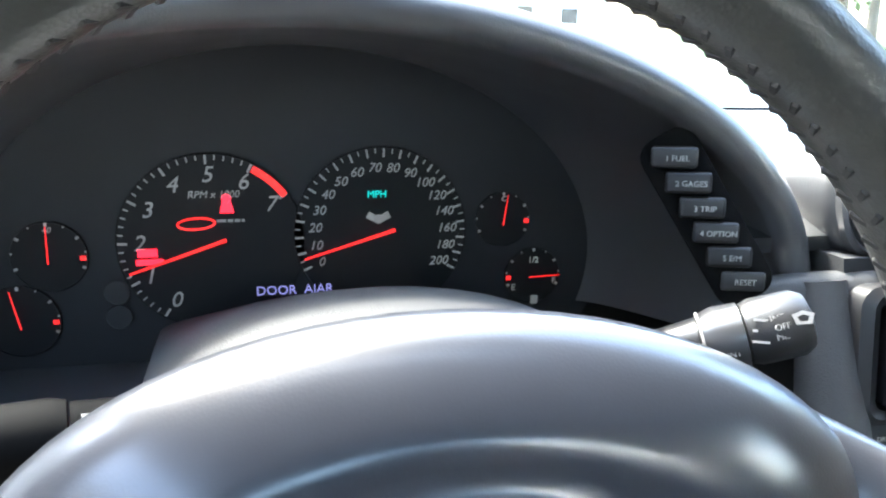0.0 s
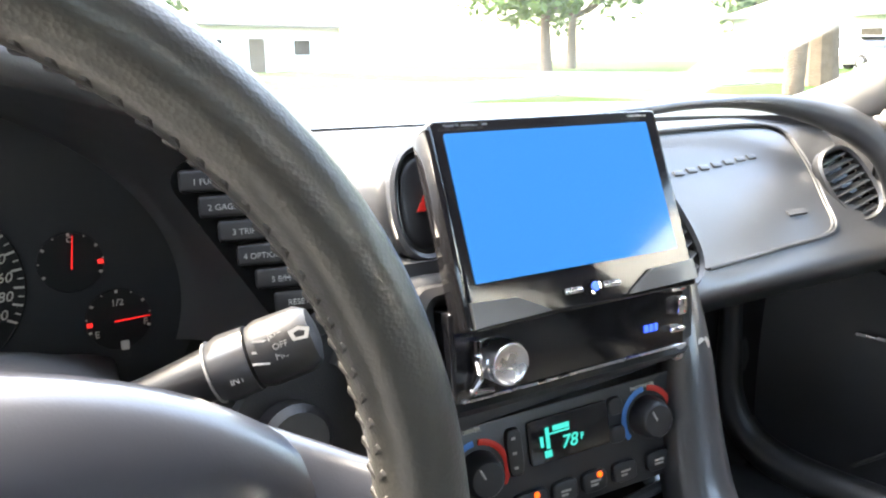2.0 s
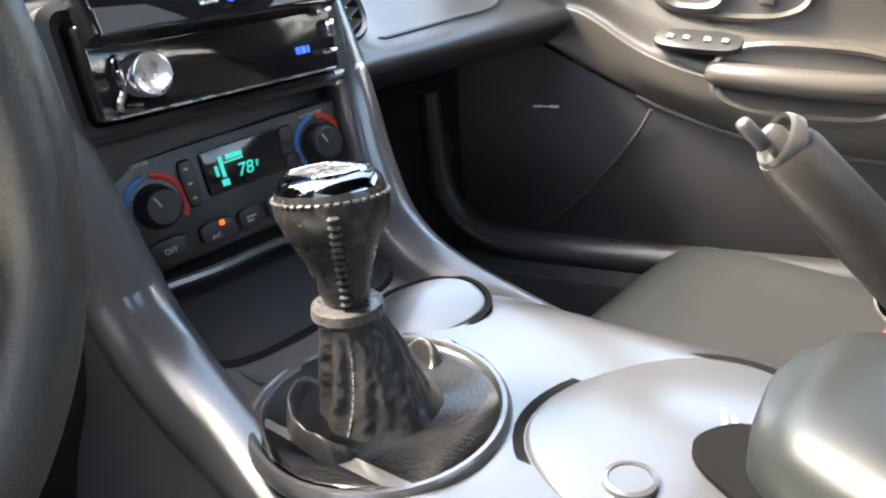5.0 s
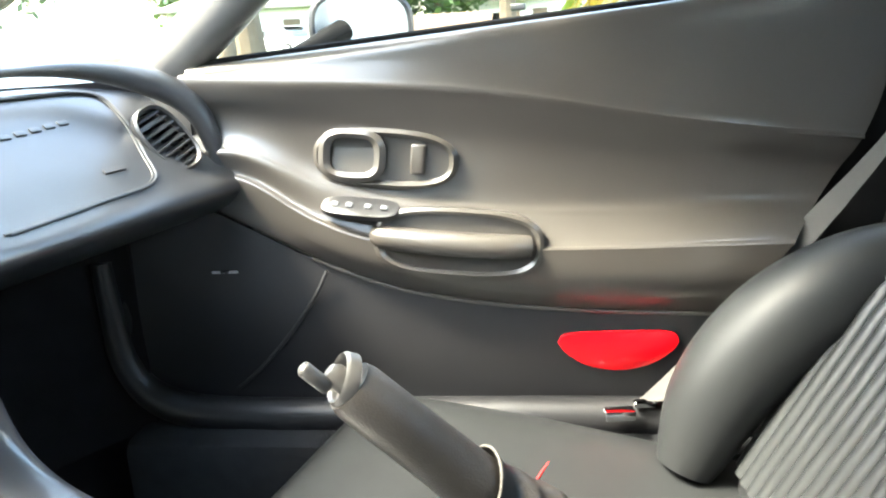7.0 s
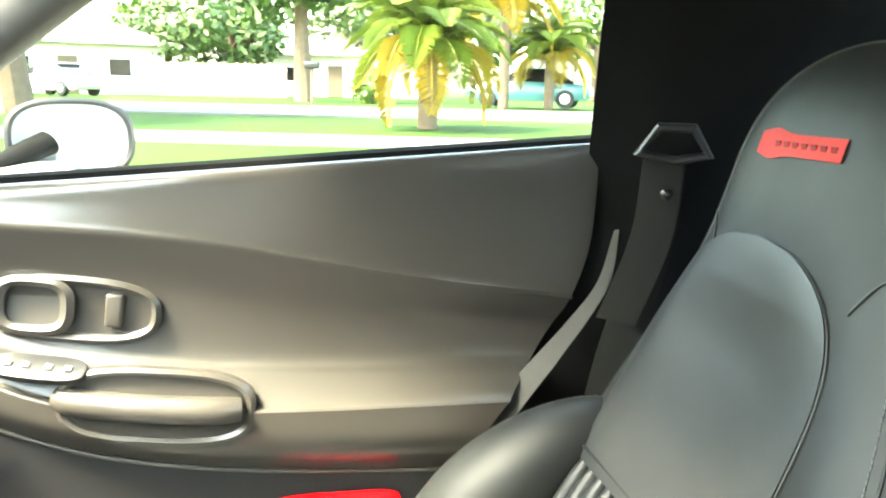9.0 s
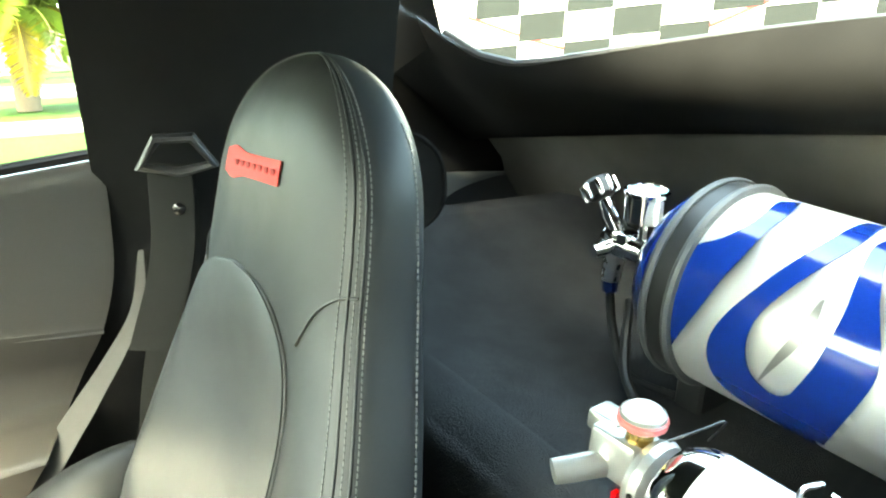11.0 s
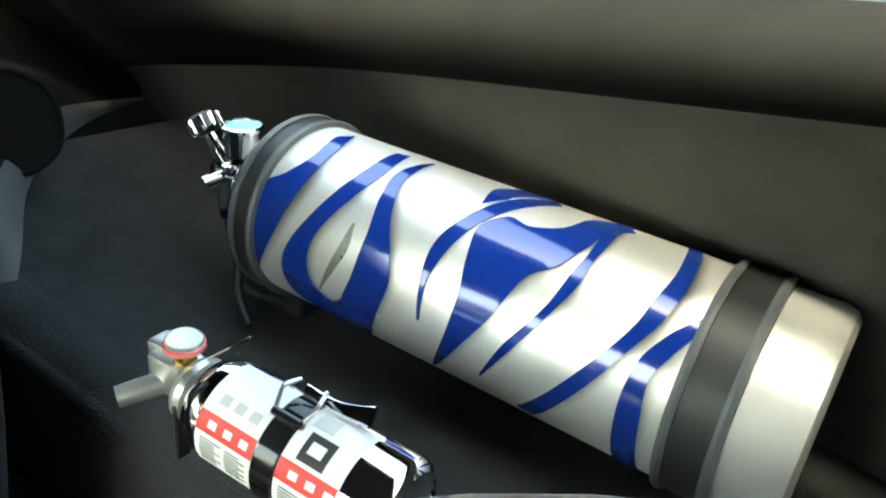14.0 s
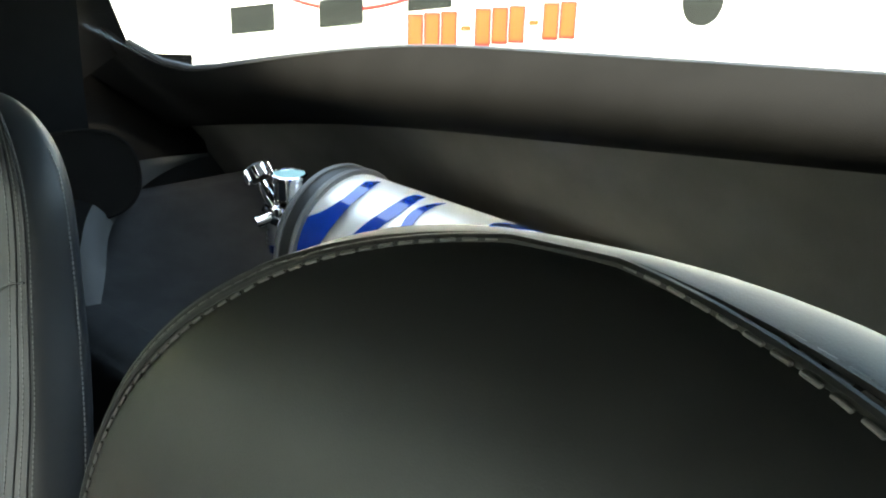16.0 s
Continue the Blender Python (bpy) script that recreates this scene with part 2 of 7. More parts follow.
def loft(rings, closed=True, caps=True):
    """A skin over rings of equally many points."""
    bm = bmesh.new()
    vs = [[bm.verts.new(p) for p in r] for r in rings]
    n = len(rings[0])
    for a, b in zip(vs, vs[1:]):
        for i in range(n if closed else n - 1):
            j = (i + 1) % n
            bm.faces.new((a[i], a[j], b[j], b[i]))
    if caps and closed:
        bm.faces.new(vs[0][::-1])
        bm.faces.new(vs[-1])
    return bm


def sheet(f, nu, nv, thick=0.004):
    """A sheet over f(u, v), u and v from 0 to 1, with that thickness."""
    g = np.array([[f(i / nu, j / nv) for j in range(nv + 1)] for i in range(nu + 1)], float)
    du, dv = np.gradient(g, axis=0), np.gradient(g, axis=1)
    nn = np.cross(du, dv)
    nn /= np.linalg.norm(nn, axis=2, keepdims=True) + 1e-12
    h = g - nn * thick
    bm = bmesh.new()
    a = [[bm.verts.new(p) for p in r] for r in g]
    b = [[bm.verts.new(p) for p in r] for r in h]
    for i in range(nu):
        for j in range(nv):
            bm.faces.new((a[i][j], a[i + 1][j], a[i + 1][j + 1], a[i][j + 1]))
            bm.faces.new((b[i][j], b[i][j + 1], b[i + 1][j + 1], b[i + 1][j]))
    rim = [(i, 0) for i in range(nu)] + [(nu, j) for j in range(nv)] + [(i, nv) for i in range(nu, 0, -1)] + [(0, j) for j in range(nv, 0, -1)]
    for (i, j), (k, m) in zip(rim, rim[1:] + rim[:1]):
        bm.faces.new((a[i][j], b[i][j], b[k][m], a[k][m]))
    return bm


def spline(pts, n):
    """n + 1 points on a smooth curve through pts."""
    p = np.array(pts, float)
    q = np.vstack([2 * p[0] - p[1], p, 2 * p[-1] - p[-2]])
    out = []
    for k in range(n + 1):
        s = k / n * (len(p) - 1)
        i = min(int(s), len(p) - 2)
        t = s - i
        a, b, c, d = q[i], q[i + 1], q[i + 2], q[i + 3]
        out.append(0.5 * (2 * b + (c - a) * t + (2 * a - 5 * b + 4 * c - d) * t * t + (3 * b - a - 3 * c + d) * t ** 3))
    return [Vector(o) for o in out]


def tube(path, r, n=10, closed=False, flat=1.0, up=None):
    """A rod along path; r a number or one for each point; flat squeezes it across."""
    pts = [Vector(p) for p in path]
    m = len(pts)
    rs = r if isinstance(r, (list, tuple)) else [r] * m
    rings = []
    side = None
    for i, p in enumerate(pts):
        t = (pts[(i + 1) % m] - pts[i - 1]) if closed else (pts[min(i + 1, m - 1)] - pts[max(i - 1, 0)])
        t.normalize()
        if up is not None:
            side = Vector(up).cross(t)
        elif side is None:
            side = t.cross(Vector((0, 0, 1)))
            if side.length < 0.1:
                side = t.cross(Vector((0, 1, 0)))
        side = (side - t * side.dot(t)).normalized()
        nrm = t.cross(side)
        rings.append([p + side * (rs[i] * math.cos(a)) + nrm * (rs[i] * flat * math.sin(a)) for a in (2 * math.pi * k / n for k in range(n))])
    return loft(rings + rings[:1], caps=False) if closed else loft(rings)


def lathe(profile, n=32, at=None):
    """Turned round z from (radius, height) pairs."""
    rings = [[(max(r, 1e-5) * math.cos(2 * math.pi * k / n), max(r, 1e-5) * math.sin(2 * math.pi * k / n), z) for k in range(n)] for r, z in profile]
    bm = loft(rings)
    bmesh.ops.remove_doubles(bm, verts=bm.verts, dist=2e-5)
    if at is not None:
        bm.transform(at)
    return bm


def outline(w, h, e=2.5, n=40):
    """A rounded (superelliptic) outline, w by h, in the plane."""
    out = []
    for k in range(n):
        a = 2 * math.pi * k / n
        c, s = math.cos(a), math.sin(a)
        out.append((math.copysign(abs(c) ** (2 / e), c) * w / 2, math.copysign(abs(s) ** (2 / e), s) * h / 2))
    return out


def rrect(w, h, r, n=5):
    """A rectangle with round corners."""
    out = []
    for cx, cy, a0 in ((w / 2 - r, h / 2 - r, 0), (-w / 2 + r, h / 2 - r, 90), (-w / 2 + r, -h / 2 + r, 180), (w / 2 - r, -h / 2 + r, 270)):
        out += [(cx + r * math.cos(radians(a0 + 90 * k / n)), cy + r * math.sin(radians(a0 + 90 * k / n))) for k in range(n + 1)]
    return out


def plate(pts, depth, bevel=0.0, at=None):
    """A plate with that outline, its face at z = 0, its back at -depth, the face's edge rounded."""
    c = np.mean(np.array(pts), axis=0)
    r = max(np.abs(np.array(pts) - c).max(), 1e-6)

    def ring(f, z):
        return [(c[0] + (x - c[0]) * f, c[1] + (y - c[1]) * f, z) for x, y in pts]
    rings = [ring(1, -depth)]
    if bevel > 0:
        for k in range(4):
            a = math.pi / 2 * k / 3
            rings.append(ring(1 - bevel / r * (1 - math.cos(a)), -bevel * (1 - math.sin(a))))
    else:
        rings.append(ring(1, 0))
    bm = loft(rings)
    if at is not None:
        bm.transform(at)
    return bm


def ringplate(outer, inner, depth, at=None, lip=0.0):
    """A frame between two outlines of equally many points, raised by lip at the middle."""
    mid = [((a[0] + b[0]) / 2, (a[1] + b[1]) / 2, lip) for a, b in zip(outer, inner)]
    rings = [[(x, y, -depth) for x, y in outer], [(x, y, 0) for x, y in outer], mid, [(x, y, 0) for x, y in inner], [(x, y, -depth) for x, y in inner]]
    bm = loft(rings + rings[:1], caps=False)
    if at is not None:
        bm.transform(at)
    return bm


def facing(origin, normal, up=(0, 0, 1)):
    """The pose of a plate at origin whose face looks along normal, its y up."""
    z = Vector(normal).normalized()
    x = Vector(up).cross(z).normalized()
    y = z.cross(x)
    m = Matrix((x, y, z)).transposed().to_4x4()
    m.translation = Vector(origin)
    return m


def text_bm(s, size, depth=0.0004, shear=0.0):
    """Lettering as a mesh, centred."""
    cu = bpy.data.curves.new("lettering", "FONT")
    cu.body, cu.size, cu.extrude, cu.shear, cu.align_x, cu.align_y, cu.resolution_u = s, size, depth, shear, "CENTER", "CENTER", 3
    ob = bpy.data.objects.new("lettering", cu)
    scene.collection.objects.link(ob)
    me = bpy.data.meshes.new_from_object(ob.evaluated_get(bpy.context.evaluated_depsgraph_get()))
    bm = bmesh.new()
    bm.from_mesh(me)
    bpy.data.objects.remove(ob)
    bpy.data.curves.remove(cu)
    bpy.data.meshes.remove(me)
    return bm


def bars(w, h, rows=1, depth=0.0004, seed=1, words=3):
    """Lines of writing too small to read: plain bars over w by h."""
    rnd = random.Random(seed)
    out = bmesh.new()
    lh = h / rows
    for r in range(rows):
        x = -w / 2
        end = w / 2 * (1 if r < rows - 1 else rnd.uniform(0.2, 0.9))
        while x < end - 0.04 * w:
            ww = min(end - x, w / words * rnd.uniform(0.5, 1.0))
            out = join(out, rbox(ww, lh * 0.55, depth, at=pose(x + ww / 2, h / 2 - (r + 0.5) * lh, 0)))
            x += ww + 0.05 * w
    return out


def stitches(path, step, length, r, normal_side=0.0):
    """A row of stitches along a path."""
    pts = [Vector(p) for p in path]
    out = bmesh.new()
    acc = 0.0
    for a, b in zip(pts, pts[1:]):
        d = (b - a).length
        while acc < d:
            c = a.lerp(b, acc / d)
            t = (b - a).normalized()
            m = t.to_track_quat("X", "Z").to_matrix().to_4x4()
            m.translation = c
            out = join(out, rbox(length, r * 1.4, r, r * 0.3, 1, at=m))
            acc += step
        acc -= d
    return out

# ---- the cabin's shell ----
MID = 0.40          # the car's middle line
GROUND_RISE = 0.55


def ground_z(x, y):
    return GROUND_RISE * (1 - math.exp(-max(0.0, abs(x - MID) - 1.6) / 8)) if x > MID else 0.0


def door_x(y):
    return 1.03 + 0.25 * (0.5 - y)


def sill_z(y):
    return 0.941 + 0.078 * (0.52 - y)


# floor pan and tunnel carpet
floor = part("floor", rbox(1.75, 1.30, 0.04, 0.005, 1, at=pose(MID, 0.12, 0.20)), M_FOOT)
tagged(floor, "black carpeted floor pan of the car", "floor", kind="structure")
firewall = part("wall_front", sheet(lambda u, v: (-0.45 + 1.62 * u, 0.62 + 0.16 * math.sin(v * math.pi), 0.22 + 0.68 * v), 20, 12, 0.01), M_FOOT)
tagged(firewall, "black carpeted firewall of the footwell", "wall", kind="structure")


def ridge_y(x):
    return -0.627 + 0.228 * (x - 0.9)


BULK = spline([(0.10, 0.22, 0), (0.06, 0.55, 0), (0.03, 0.746, 0), (0.015, 0.779, 0), (-0.008, 0.790, 0), (-0.03, 0.782, 0), (-0.05, 0.736, 0)], 40)
bulk = part("wall_behind_seats", sheet(lambda u, v: (-0.45 + 1.72 * u, ridge_y(-0.45 + 1.72 * u) + BULK[round(v * 40)].x, BULK[round(v * 40)].y + 0.125 * max(0.0, -0.45 + 1.72 * u - 0.74) * max(0.0, min(1.0, (BULK[round(v * 40)].y - 0.55) / 0.22))), 24, 40, 0.008), M_CARPET)
tagged(bulk, "dark carpeted bulkhead behind the seats", "wall", kind="structure")


def rear_bow(x):
    return 0.17 * max(0.0, (x - 0.62) / 0.54) ** 3 + 0.17 * max(0.0, (0.18 - x) / 0.54) ** 3


def cargo(u, v):
    x = -0.42 + 1.70 * u
    y = ridge_y(x) - 0.018 - (0.52 + 0.20 * (x - 0.6)) * v
    z = 0.752 + 0.115 * (x - 0.65) + 0.026 * max(0.0, 1 - v / 0.35) ** 2 + 0.10 * max(0, (x - 1.02) / 0.25) ** 2
    return (x, y, min(z, 0.90))


tagged(part("floor_cargo", sheet(cargo, 40, 24, -0.01), M_CARPET), "dark carpeted cargo floor behind the seats", "floor", kind="structure")


def pad_line(x):
    """The lower edge of the padded trim: y and z."""
    return -0.948 - 0.071 * (x - 0.6) + (0.42 if x > MID else 1.0) * rear_bow(x), 1.049 - 0.081 * (x - 0.6)


def window_line(x):
    return -0.981 - 0.022 * (x - 0.6) + rear_bow(x), 1.1155 - 0.16 * max(0.0, x - 0.7) ** 2 + min(0.19, 0.085 * max(0.0, (x - 1.13) / 0.11) ** 2.4)


def liner(u, v):
    x = -0.46 + 1.805 * u
    y, z = pad_line(x)
    return (x, y - 0.030 - 0.17 * (1 - v), 0.70 + (z + 0.01 - 0.70) * v)


tagged(part("wall_rear", sheet(liner, 40, 12, -0.01), M_LINER), "grey cloth-lined wall behind the cargo floor", "wall", kind="structure")


def pad(u, v):
    x = -0.46 + 1.805 * u
    (y0, z0), (y1, z1) = pad_line(x), window_line(x)
    k = max(0.0, v - 0.2) / 0.8
    if v < 0.2:
        return (x, y0 - 0.035 * (1 - v / 0.2), z0 - 0.004 * math.sin(v / 0.2 * math.pi))
    return (x, y0 + (y1 - y0) * k + 0.022 * math.sin(k * math.pi), z0 + (z1 - z0) * k)


tagged(part("rear_window_trim", sheet(pad, 130, 24, 0.006), M_PAD), "black padded trim below the rear window", "trim", kind="structure")
# moulded edge of the side trim beside the cargo floor: an upright strip that sweeps rearward and tapers out
EDGE = spline([(0.985, -0.614, 0.770), (1.000, -0.617, 0.817), (1.045, -0.641, 0.854), (1.124, -0.670, 0.881), (1.184, -0.704, 0.896), (1.230, -0.749, 0.913), (1.288, -0.814, 0.922), (1.327, -0.893, 0.927)], 48)


def trim_strip(u, v):
    k = round(u * 48)
    w = key_line(u, ((0.0, 0.044), (0.35, 0.036), (0.60, 0.038), (0.74, 0.038), (0.88, 0.018), (1.0, 0.003)))
    a = radians(8 + 62 * min(1.0, max(0.0, (u - 0.12) / 0.5)))
    out = Vector((0.60 * math.cos(a), 0.80 * math.cos(a), math.sin(a)))
    bulge = Vector((-0.55, 0.25, 0.2)) * 0.007 * math.sin(math.pi * v)
    return tuple(EDGE[k] + out * w * v + bulge)


def key_line(u, pairs):
    return float(np.interp(u, [p[0] for p in pairs], [p[1] for p in pairs]))


tagged(part("side_trim_edge", sheet(trim_strip, 48, 10, 0.006), M_TRIM), "moulded black plastic edge of the side trim", "trim", kind="structure")


def side_cover(u, v):
    p = Vector(trim_strip(u, 1.0))
    q = Vector((1.335, p.y + 0.03 * (1 - u), p.z + 0.16))
    return tuple(p.lerp(q, v) + Vector((0.02 * math.sin(math.pi * v), 0, 0)))


tagged(part("side_trim", sheet(side_cover, 48, 14, 0.006), M_PAD), "black side trim beside the cargo floor", "trim", kind="structure")
SPK = facing((1.172, -0.662, 0.958), Vector((-0.93, 0.25, 0.18)))
panel_rim = tagged(part("speaker_cover", ringplate(outline(0.150, 0.128, 2.4, 48), outline(0.140, 0.118, 2.4, 48), 0.008, SPK, 0.001), M_PAD), "rounded black speaker cover in the side trim", "speaker cover", kind="structure")
part("grille", plate(outline(0.142, 0.120, 2.4, 48), 0.004, 0.0, SPK @ pose(0, 0, -0.002)), M_PAD, panel_rim)

# roof, pillars, side walls
tagged(part("ceiling", sheet(lambda u, v: (MID - 0.80 + 1.60 * u, 0.16 - 0.95 * v, 1.255 + 0.05 * math.sin(math.pi * u) - 0.0 * v), 24, 12, -0.02), M_HEAD), "black cloth headliner", "ceiling", kind="structure")


def bpillar(u, v):
    y0 = 0.352 - 0.117 * min(1.0, max(0.0, (0.50 - v) / 0.1))
    y = -y0 - (0.692 - y0) * u
    base = 1.262 - 0.03 * math.sin(u * math.pi)
    return (base - 0.17 * v ** 3 + 0.03 * math.sin(v * math.pi), y, 0.52 + 0.78 * v)


tagged(part("wall_right_rear", sheet(bpillar, 24, 24, -0.01), M_HEAD), "black trimmed side wall behind the passenger door", "wall", kind="structure")
tagged(part("wall_left_rear", moved(sheet(bpillar, 24, 24, 0.01), Matrix.Translation((2 * MID, 0, 0)) @ Matrix.Diagonal((-1, 1, 1, 1))), M_HEAD), "black trimmed side wall behind the driver's door", "wall", kind="structure")


def cpillar(s):
    """From the side wall round the window's lower corner up to the roof."""
    def f(u, v):
        x = 1.285 - 0.045 * v ** 1.4 - 0.06 * u * v
        y = -0.62 - 0.150 * v + 0.06 * u
        z = 1.02 + 0.27 * u + 0.10 * v * (1 - u)
        return (MID + s * (x - MID), y, z)
    return sheet(f, 14, 14, -0.012 * s)


tagged(part("pillar_rear_right", cpillar(1), M_HEAD), "black cloth-covered rear roof pillar", "pillar", kind="structure")
tagged(part("pillar_rear_left", cpillar(-1), M_HEAD), "black cloth-covered rear roof pillar", "pillar", kind="structure")


def apillar(s):
    path = spline([(MID + s * 0.66, 0.66, 0.90), (MID + s * 0.665, 0.54, 0.95), (MID + s * 0.655, 0.36, 1.07), (MID + s * 0.62, 0.12, 1.21), (MID + s * 0.60, -0.02, 1.26)], 20)
    return tube(path, 0.034, 12, flat=1.1)


tagged(part("pillar_front_right", apillar(1), M_PILLAR), "grey plastic windscreen pillar trim", "pillar", kind="structure")
tagged(part("pillar_front_left", apillar(-1), M_PILLAR), "grey plastic windscreen pillar trim", "pillar", kind="structure")

tagged(part("pillar_seal", tube([Vector(p) + Vector((0.036, -0.012, 0.004)) for p in spline([(MID + 0.66, 0.66, 0.90), (MID + 0.665, 0.54, 0.95), (MID + 0.655, 0.36, 1.07), (MID + 0.62, 0.12, 1.21), (MID + 0.60, -0.02, 1.26)], 24)], 0.012, 10), M_RUBBER), "black rubber seal along the windscreen pillar", "seal", kind="structure")

# outer body behind the trims, closing the joints
tagged(part("wall_right_outer", rbox(0.02, 1.25, 0.86, 0.004, 1, pose(1.354, -0.98, 0.58)), M_PLAST), "dark inner body side behind the trim", "wall", kind="structure")
tagged(part("floor_cargo_outer", rbox(1.80, 1.05, 0.02, 0.004, 1, pose(MID, -1.05, 0.66)), M_PLAST), "dark body floor under the cargo carpet", "floor", kind="structure")
tagged(part("wall_right_cowl", rbox(0.02, 0.55, 0.66, 0.004, 1, pose(1.115, 0.76, 0.575)), M_PLAST), "dark inner body side ahead of the door", "wall", kind="structure")

# glass
ws = part("windscreen", sheet(lambda u, v: (MID - 0.70 + 1.40 * u + (0.06 - 0.12 * u) * v, 0.98 - 0.12 * (2 * u - 1) ** 2 - 0.82 * v, 0.93 + 0.33 * v), 16, 8, 0.005), M_GLASS)
ws.visible_shadow = False
tagged(ws, "clear laminated windscreen", "windscreen", kind="structure")
rw = part("window_rear", sheet(lambda u, v: (-0.36 + 1.56 * u, window_line(-0.36 + 1.56 * u)[0] - 0.012 + 0.25 * v, window_line(-0.36 + 1.56 * u)[1] - 0.005 + 0.16 * v), 20, 6, 0.004), M_GLASS)
rw.visible_shadow = False
tagged(rw, "curved rear window glass", "window", kind="structure")
sw = part("window_1", sheet(lambda u, v: (door_x(0.5 - 0.85 * u) + 0.045 - 0.20 * v, 0.5 - 0.85 * u, sill_z(0.5 - 0.85 * u) - 0.01 + 0.30 * v), 10, 6, 0.004), M_GLASS)
sw.visible_shadow = False
tagged(sw, "frameless passenger door window, closed", "window", kind="structure")

# rubber line round the rear window's lower edge
seal = [(x, window_line(x)[0] - 0.002, window_line(x)[1] + 0.001) for x in (-0.36 + 1.58 * k / 50 for k in range(51))]
tagged(part("rear_window_seal", tube(seal, 0.006, 8), M_RUBBER), "black rubber seal below the rear window", "seal", kind="structure")

# ---- dashboard ----
dash = thing("dashboard", "black grained vinyl dashboard with instrument hood", "dashboard", pose(0, 0, 0))
CX, CZ = 0.01, 0.86


def hood(u, v):
    """Inside wall of the instrument hood, its rolled lip, and its top running forward to the windscreen."""
    th = radians(-14 + 208 * u)
    c, s = math.cos(th), math.sin(th)
    ax, bz = 0.198, 0.140
    if v < 0.42:
        k = v / 0.42
        e = k ** 0.8
        return (CX + (ax + (0.264 - ax) * e) * c, 0.476 - 0.112 * k, CZ - 0.008 * (1 - e) + (bz + (0.142 - bz) * e) * s)
    if v < 0.62:
        k = (v - 0.42) / 0.20
        a = math.pi * k
        r = 0.008
        o = r * (1 - math.cos(a))
        return (CX + (0.264 + o) * c, 0.364 - r * math.sin(a) * 1.3, CZ + (0.142 + o) * s)
    k = (v - 0.62) / 0.38
    return (CX + (0.280 + 0.05 * k) * c, 0.364 + 0.50 * k, CZ + (0.158 + 0.03 * k) * s - 0.075 * k * k * max(0, s))


part("instrument_hood", sheet(hood, 80, 48, 0.003), M_HOOD, dash, "black instrument hood with a rolled lip")


def top(u, v):
    x = -0.45 + 1.52 * u
    y = 0.98 - 0.12 * ((x - MID) / 0.72) ** 2 - v * 0.31
    return (x, y, 0.900 + 0.028 * math.sin(v * math.pi * 0.8) + 0.008 * math.sin(u * math.pi))


part("dash_top", sheet(top, 40, 20, 0.01), M_DASH, dash)


def pface(u, v):
    """The passenger side: crest, airbag panel, rolled lower lip and underside."""
    x = 0.515 + 0.56 * u
    prof = spline([(0.70, 0.905, 0), (0.655, 0.918, 0), (0.620, 0.926, 0), (0.598, 0.922, 0), (0.56, 0.895, 0), (0.50, 0.846, 0), (0.462, 0.812, 0), (0.434, 0.787, 0), (0.440, 0.768, 0), (0.478, 0.745, 0), (0.58, 0.725, 0)], 60)[round(v * 60)]
    k = min(1.0, max(0.0, (0.70 - x) / 0.13))
    return (x, prof[0] - 0.11 * k * k * (3 - 2 * k) * max(0.12, 1 - abs(v - 0.42) / 0.30), prof[1])


part("dash_end", sheet(lambda u, v: (1.040 + 0.03 * u, 0.50 + 0.45 * u, 0.70 + 0.228 * v), 14, 8, 0.008), M_DASH, dash)
part("passenger_dash", sheet(pface, 60, 60, -0.006), M_DASH, dash, "padded vinyl dash face ahead of the passenger")


def on_pface(x, k):
    """A place on the airbag panel: x across, k from its top (0) to its lower edge (1)."""
    return Vector((x, 0.592 - 0.135 * k, 0.9215 - 0.1125 * k))


PN = Vector((0, -0.62, 0.78))
PN.normalize()
# arched brow over the airbag panel, standing clear of it like a grab rail
brow = spline([(0.52, 0.560, 0.918), (0.62, 0.576, 0.936), (0.735, 0.580, 0.9435), (0.81, 0.580, 0.9475), (0.905, 0.574, 0.946), (0.965, 0.550, 0.936), (1.005, 0.515, 0.917), (1.026, 0.485, 0.885), (1.034, 0.470, 0.84), (1.036, 0.466, 0.79)], 60)
part("brow", tube(brow, [0.0058 + 0.0130 * min(1.0, max(0.0, (k - 22) / 16)) - 0.009 * max(0.0, (k - 42) / 18) for k in range(61)], 14), M_DASH, dash, "arched brow over the airbag panel")
# seam of the airbag door
seam = [on_pface(x, k) + PN * 0.001 for x, k in ((0.64, 0.06), (0.80, 0.02), (0.94, 0.05), (0.955, 0.30), (0.925, 0.72), (0.895, 0.97), (0.80, 1.02), (0.68, 1.06))]
part("airbag_seam", tube(spline(seam, 50), 0.0016, 6), M_INK, dash)
part("airbag_edge", tube([q + Vector((0.006, 0, -0.001)) for q in spline(seam, 50)], 0.0022, 8), M_HOOD, dash)
# raised emblem bars on the airbag panel
for i in range(8):
    p = on_pface(0.715 + 0.0215 * i, 0.40 - 0.012 * i)
    part("emblem_bar", rbox(0.014, 0.0070, 0.0030, 0.0010, 2), M_DASH, dash, at=facing(p + PN * 0.0012, PN))
part("srs_bar", rbox(0.032, 0.007, 0.002, 0.0006, 1), M_BINN, dash, at=facing(on_pface(0.865, 0.80) + PN * 0.0015, PN))


